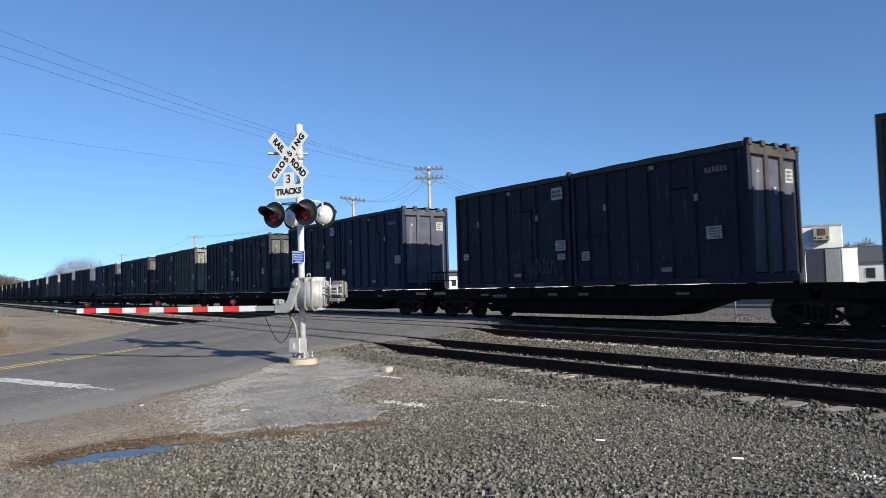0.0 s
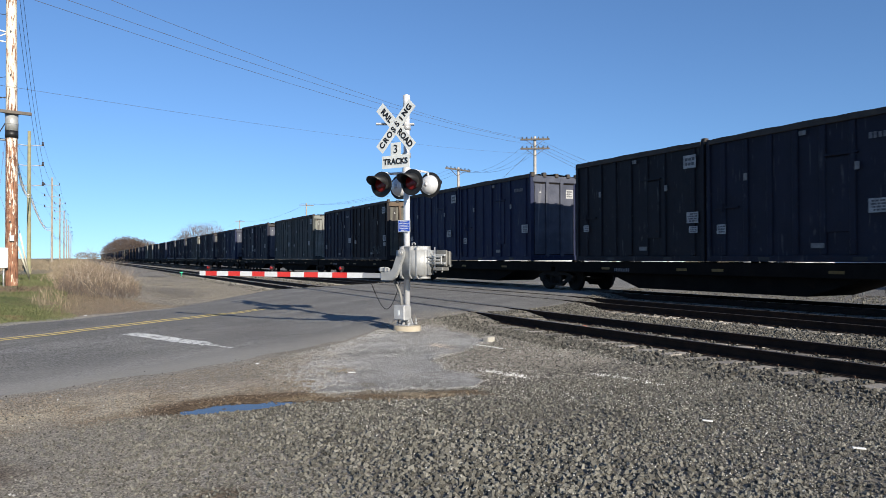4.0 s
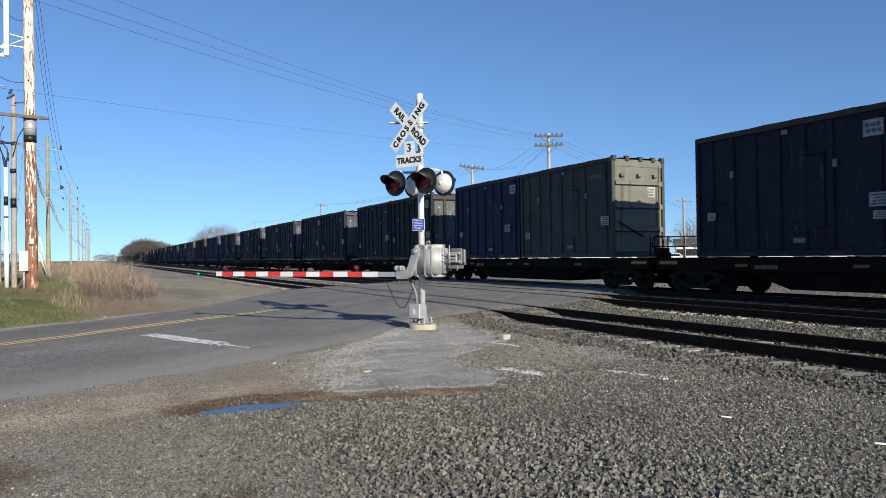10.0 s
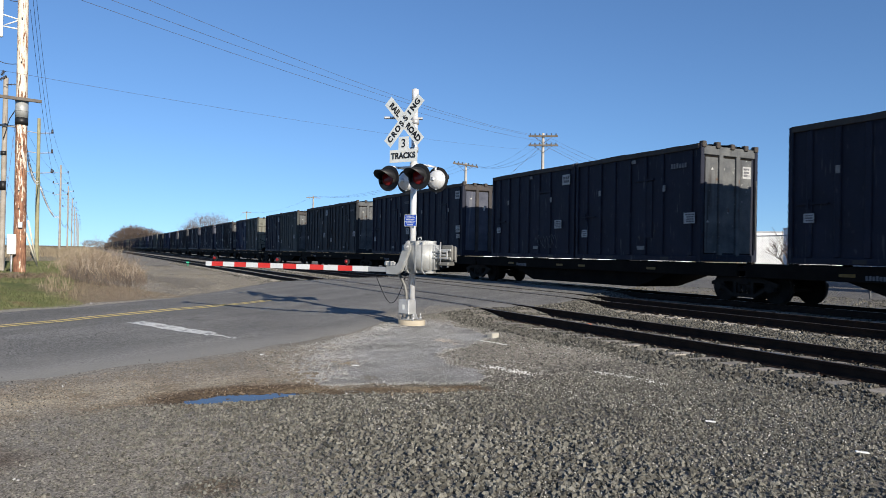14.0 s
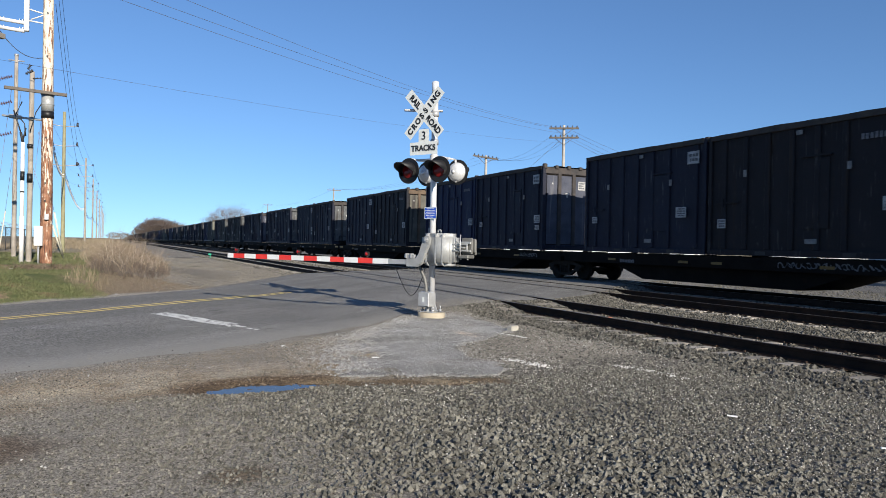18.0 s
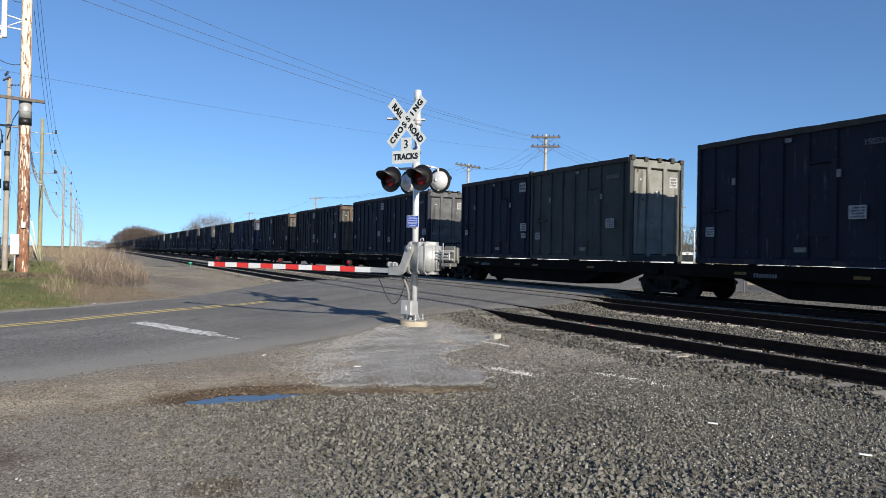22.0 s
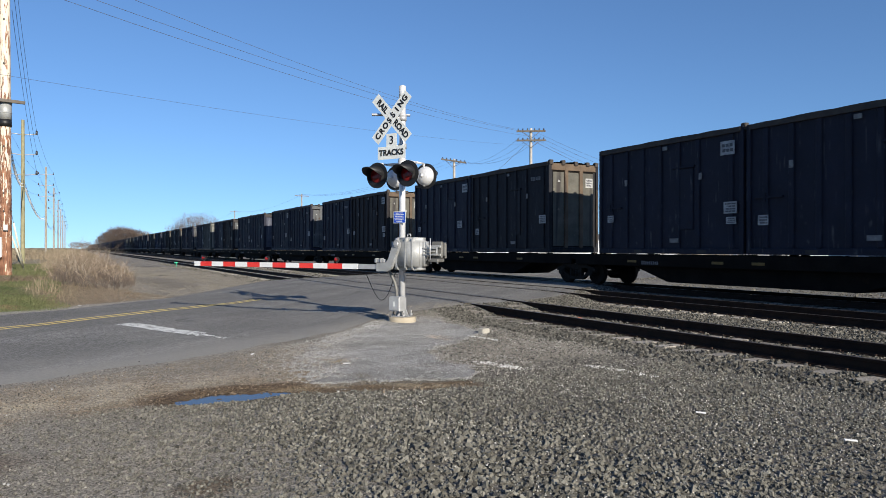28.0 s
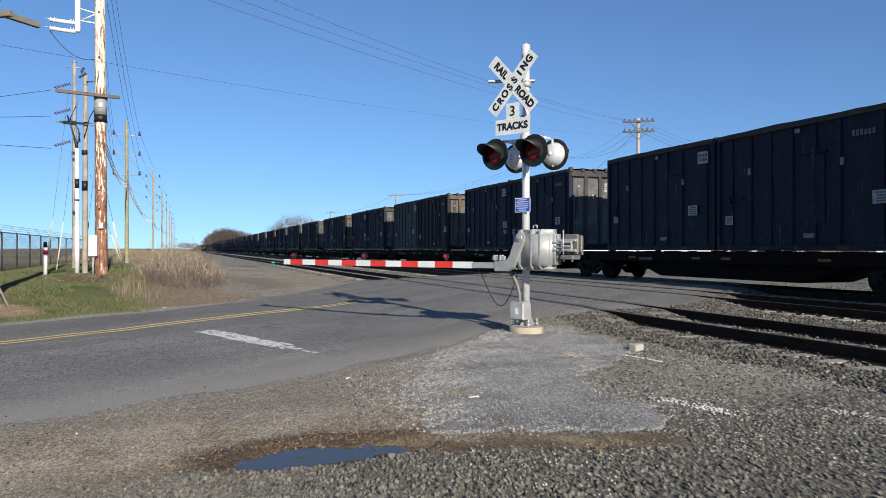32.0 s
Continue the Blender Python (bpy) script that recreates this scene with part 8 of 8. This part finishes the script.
trailer(65.03, 42, 9.0, 4.15, 26, "white refrigerated box trailer with a roof-height cooling unit")
xu, yu = polar(63.72, 41.6)
cu_ = empty("cooling_unit", "cream cooling unit on the white trailer end", "cooling unit", pose(xu, yu, 3.3, 0, 0, -64))
part("casing", boxes((-0.39, 0.39, -0.2, 0.38, 0, 0.68), bevel=0.03), BEIGE, cu_)
part("grille", boxes((-0.14, 0.20, -0.225, -0.203, 0.28, 0.6)), mat("brown_grille", (0.08, 0.04, 0.035), (0.1, 0.05, 0.04)), cu_)
part("louvre", boxes((-0.3, -0.24, -0.215, -0.203, 0.1, 0.2), (0.24, 0.32, -0.215, -0.203, 0.1, 0.2), (-0.16, 0.06, -0.215, -0.203, 0.08, 0.15)), INSUL_D, cu_)
part("mounting_bracket", boxes((-0.3, -0.24, -0.1, 0.4, -0.08, 0.0), (0.24, 0.3, -0.1, 0.4, -0.08, 0.0)), GALV, cu_)
xg, yg = polar(64.2, 37)
sh = empty("steel_container", "blue-grey steel storage box behind the fence", "container", pose(xg, yg, ground_z(xg, yg), 0, 0, -66))
part("body", boxes((-2.4, 0.42, 0, 2.4, 0.05, 2.75), bevel=0.03), STEEL_BLUE, sh)
part("end_door", boxes((-0.2, 0.4, -0.03, 0.0, 0.1, 2.7), bevel=0.01), GALV, sh)
part("lock_bar", boxes((-1.1, -1.06, -0.06, 0.0, 0.15, 1.9)), GALV, sh)
trailer(53.0, 60, 14, 3.9, -36, "long white box trailer parked behind the fence")
trailer(57.2, 50, 9, 3.3, -33, "white enclosed trailer with red lettering behind the fence", True)
trailer(50.2, 70, 10, 3.9, -40, "white box trailer parked further back")


def house(az, dist, w, d, h, rise, turn, wall, roof, label, windows=4):
    x, y = polar(az, dist)
    ob = empty("house", label, "building", pose(x, y, ground_z(x, y) - 0.1, 0, 0, turn), "buildings beyond the tracks")
    part("wall", boxes((0, w, 0, d, 0, h)), wall, ob)
    bm = bmesh.new()
    prism(bm, [(-0.4, h), (d + 0.4, h), (d / 2, h + rise)], -0.4, w + 0.4, "x")
    part("roof", bm, roof, ob)
    part("gable", prism(bmesh.new(), [(0.05, h - 0.05), (d - 0.05, h - 0.05), (d / 2, h + rise * 0.82)], -0.42, w + 0.42, "x"), wall, ob)
    for k in range(windows):
        xx = w * (k + 0.5) / windows
        fr = part("window", boxes((xx - 0.55, xx + 0.55, -0.05, 0, h * 0.35, h * 0.78)), PVC, ob)
        part("pane", boxes((xx - 0.47, xx + 0.47, -0.056, -0.051, h * 0.35 + 0.08, h * 0.78 - 0.08)), DARKGLASS, fr)
    return ob


house(43.1, 200, 7, 4.4, 3.2, 2.4, 48, SIDING, ROOF_GREY, "small white house with a steep dark gable roof", 0)
house(41.95, 165, 4.2, 4, 2.1, 0.8, -42, SIDING, ROOF_RED, "low white restaurant with a bright red roof", 2)
house(40.9, 150, 2.6, 7, 2.9, 1.0, -42, SIDING, ROOF_GREY, "low white outbuilding with a dark roof", 1)
xs, ys = polar(42.3, 60)
rs = empty("road_sign", "round road sign on a steel post seen from behind", "road sign", pose(xs, ys, ground_z(xs, ys), 0, 0, -42))
part("post", boxes((-0.03, 0.03, 0, 0.05, -0.1, 2.2)), GALV, rs)
part("disc", tubes(((0, -0.02, 1.95), (0, -0.004, 1.95), 0.29), seg=24), GALV, rs)
house(44.2, 118, 3.6, 6, 2.8, 1.0, -42, SIDING, ROOF_GREY, "low white shop building")
for i, (az, dist, h, w) in enumerate(((46.4, 95, 6.0, 2.6), (47.3, 100, 5.2, 2.4), (49.2, 90, 5.6, 2.0), (45.2, 120, 7, 3))):
    round_tree(*polar(az, dist), h, w, 60 + i, 1500, "bare olive-brown tree beyond the tracks", 0.02, OLIVE)
lamp_ = empty("street_lamp", "pale metal street lamp beyond the tracks", "street lamp", pose(*polar(46.0, 85), 0))
part("post", tubes(((0, 0, -0.1), (0, 0, 4.6), 0.06, 0.045), seg=8), PVC, lamp_)
part("lamp_head", boxes((-0.25, 0.25, -0.1, 0.1, 4.6, 4.72), bevel=0.02), PVC, lamp_)
house(65.8, 95, 16, 9, 3.0, 2.0, -65, SIDING, ROOF_GREY, "white building with a dark gable roof", 6)
house(68.6, 80, 12, 9, 3.0, 1.6, -66, SIDING, ROOF_GREY, "white garage building behind the fence", 3)
house(58.0, 110, 22, 10, 3.6, 1.0, -58, SIDING, ROOF_GREY, "long low white warehouse", 6)
house(36.0, 150, 12, 10, 3.6, 1.2, -36, SIDING, ROOF_GREY, "long low white warehouse", 6)
house(30.0, 190, 26, 12, 4.0, 1.2, -30, SIDING, ROOF_GREY, "long low pale warehouse", 6)
xs, ys = polar(58.05, 250)
ch = empty("church", "white church with a slender spire", "church", pose(xs, ys, 0, 0, 0, -58))
part("nave", boxes((-6, 6, 2, 24, 0, 8)), SIDING, ch)
bm = bmesh.new()
prism(bm, [(-6.4, 8), (6.4, 8), (0, 12.5)], 1.6, 24.4, "y")
part("roof", bm, ROOF_GREY, ch)
part("tower", boxes((-1.6, 1.6, -1.2, 2, 0, 11.5)), SIDING, ch)
bm = bmesh.new()
bmesh.ops.create_cone(bm, cap_ends=True, segments=8, radius1=1.5, radius2=0.05, depth=9, matrix=Matrix.Translation((0, 0.4, 16)))
part("spire", bm, SIDING, ch)
part("cross", boxes((-0.05, 0.05, 0.35, 0.45, 20.4, 21.4), (-0.3, 0.3, 0.35, 0.45, 20.95, 21.05)), GALV, ch)


def parked_car(az, dist, turn, paint, label):
    x, y = polar(az, dist)
    ob = empty("parked_car", label, "car", pose(x, y, ground_z(x, y), 0, 0, turn), "parked cars")
    bm = bmesh.new()
    prism(bm, [(-2.2, 0.35), (2.2, 0.35), (2.25, 0.8), (1.3, 0.92), (0.7, 1.42), (-1.1, 1.45), (-1.9, 0.98), (-2.25, 0.9)], -0.85, 0.85, "y")
    bmesh.ops.bevel(bm, geom=bm.edges[:], offset=0.08, segments=2, affect="EDGES")
    part("body", bm, paint, ob)
    for s in (-1, 1):
        bm = bmesh.new()
        prism(bm, [(-1.5, 0.98), (1.05, 0.95), (0.62, 1.34), (-1.05, 1.36)], s * 0.84, s * 0.862, "y")
        part("side_window", bm, DARKGLASS, ob)
        for wx in (-1.4, 1.4):
            part("wheel", tubes(((wx, s * 0.68, 0.33), (wx, s * 0.88, 0.33), 0.33), seg=18), TYRE, ob)
    return ob


parked_car(42.4, 112, -42, BLACK, "black car parked before the restaurant")
parked_car(44.0, 108, -42, SIDING, "white car parked before the shop")
cab = empty("relay_cabinet", "pale steel relay cabinet behind the tracks", "cabinet", pose(*polar(50.2, 46), 0, 0, 0, -50))
part("body", boxes((-0.22, 0.22, 0, 0.5, 0.2, 2.3), bevel=0.03), GALV, cab)
part("door", boxes((-0.18, 0.18, -0.03, 0.0, 0.3, 2.2), bevel=0.01), GALV, cab)
part("plinth", boxes((-0.35, 0.35, -0.05, 0.65, -0.1, 0.2)), CONCRETE, cab)

motions()
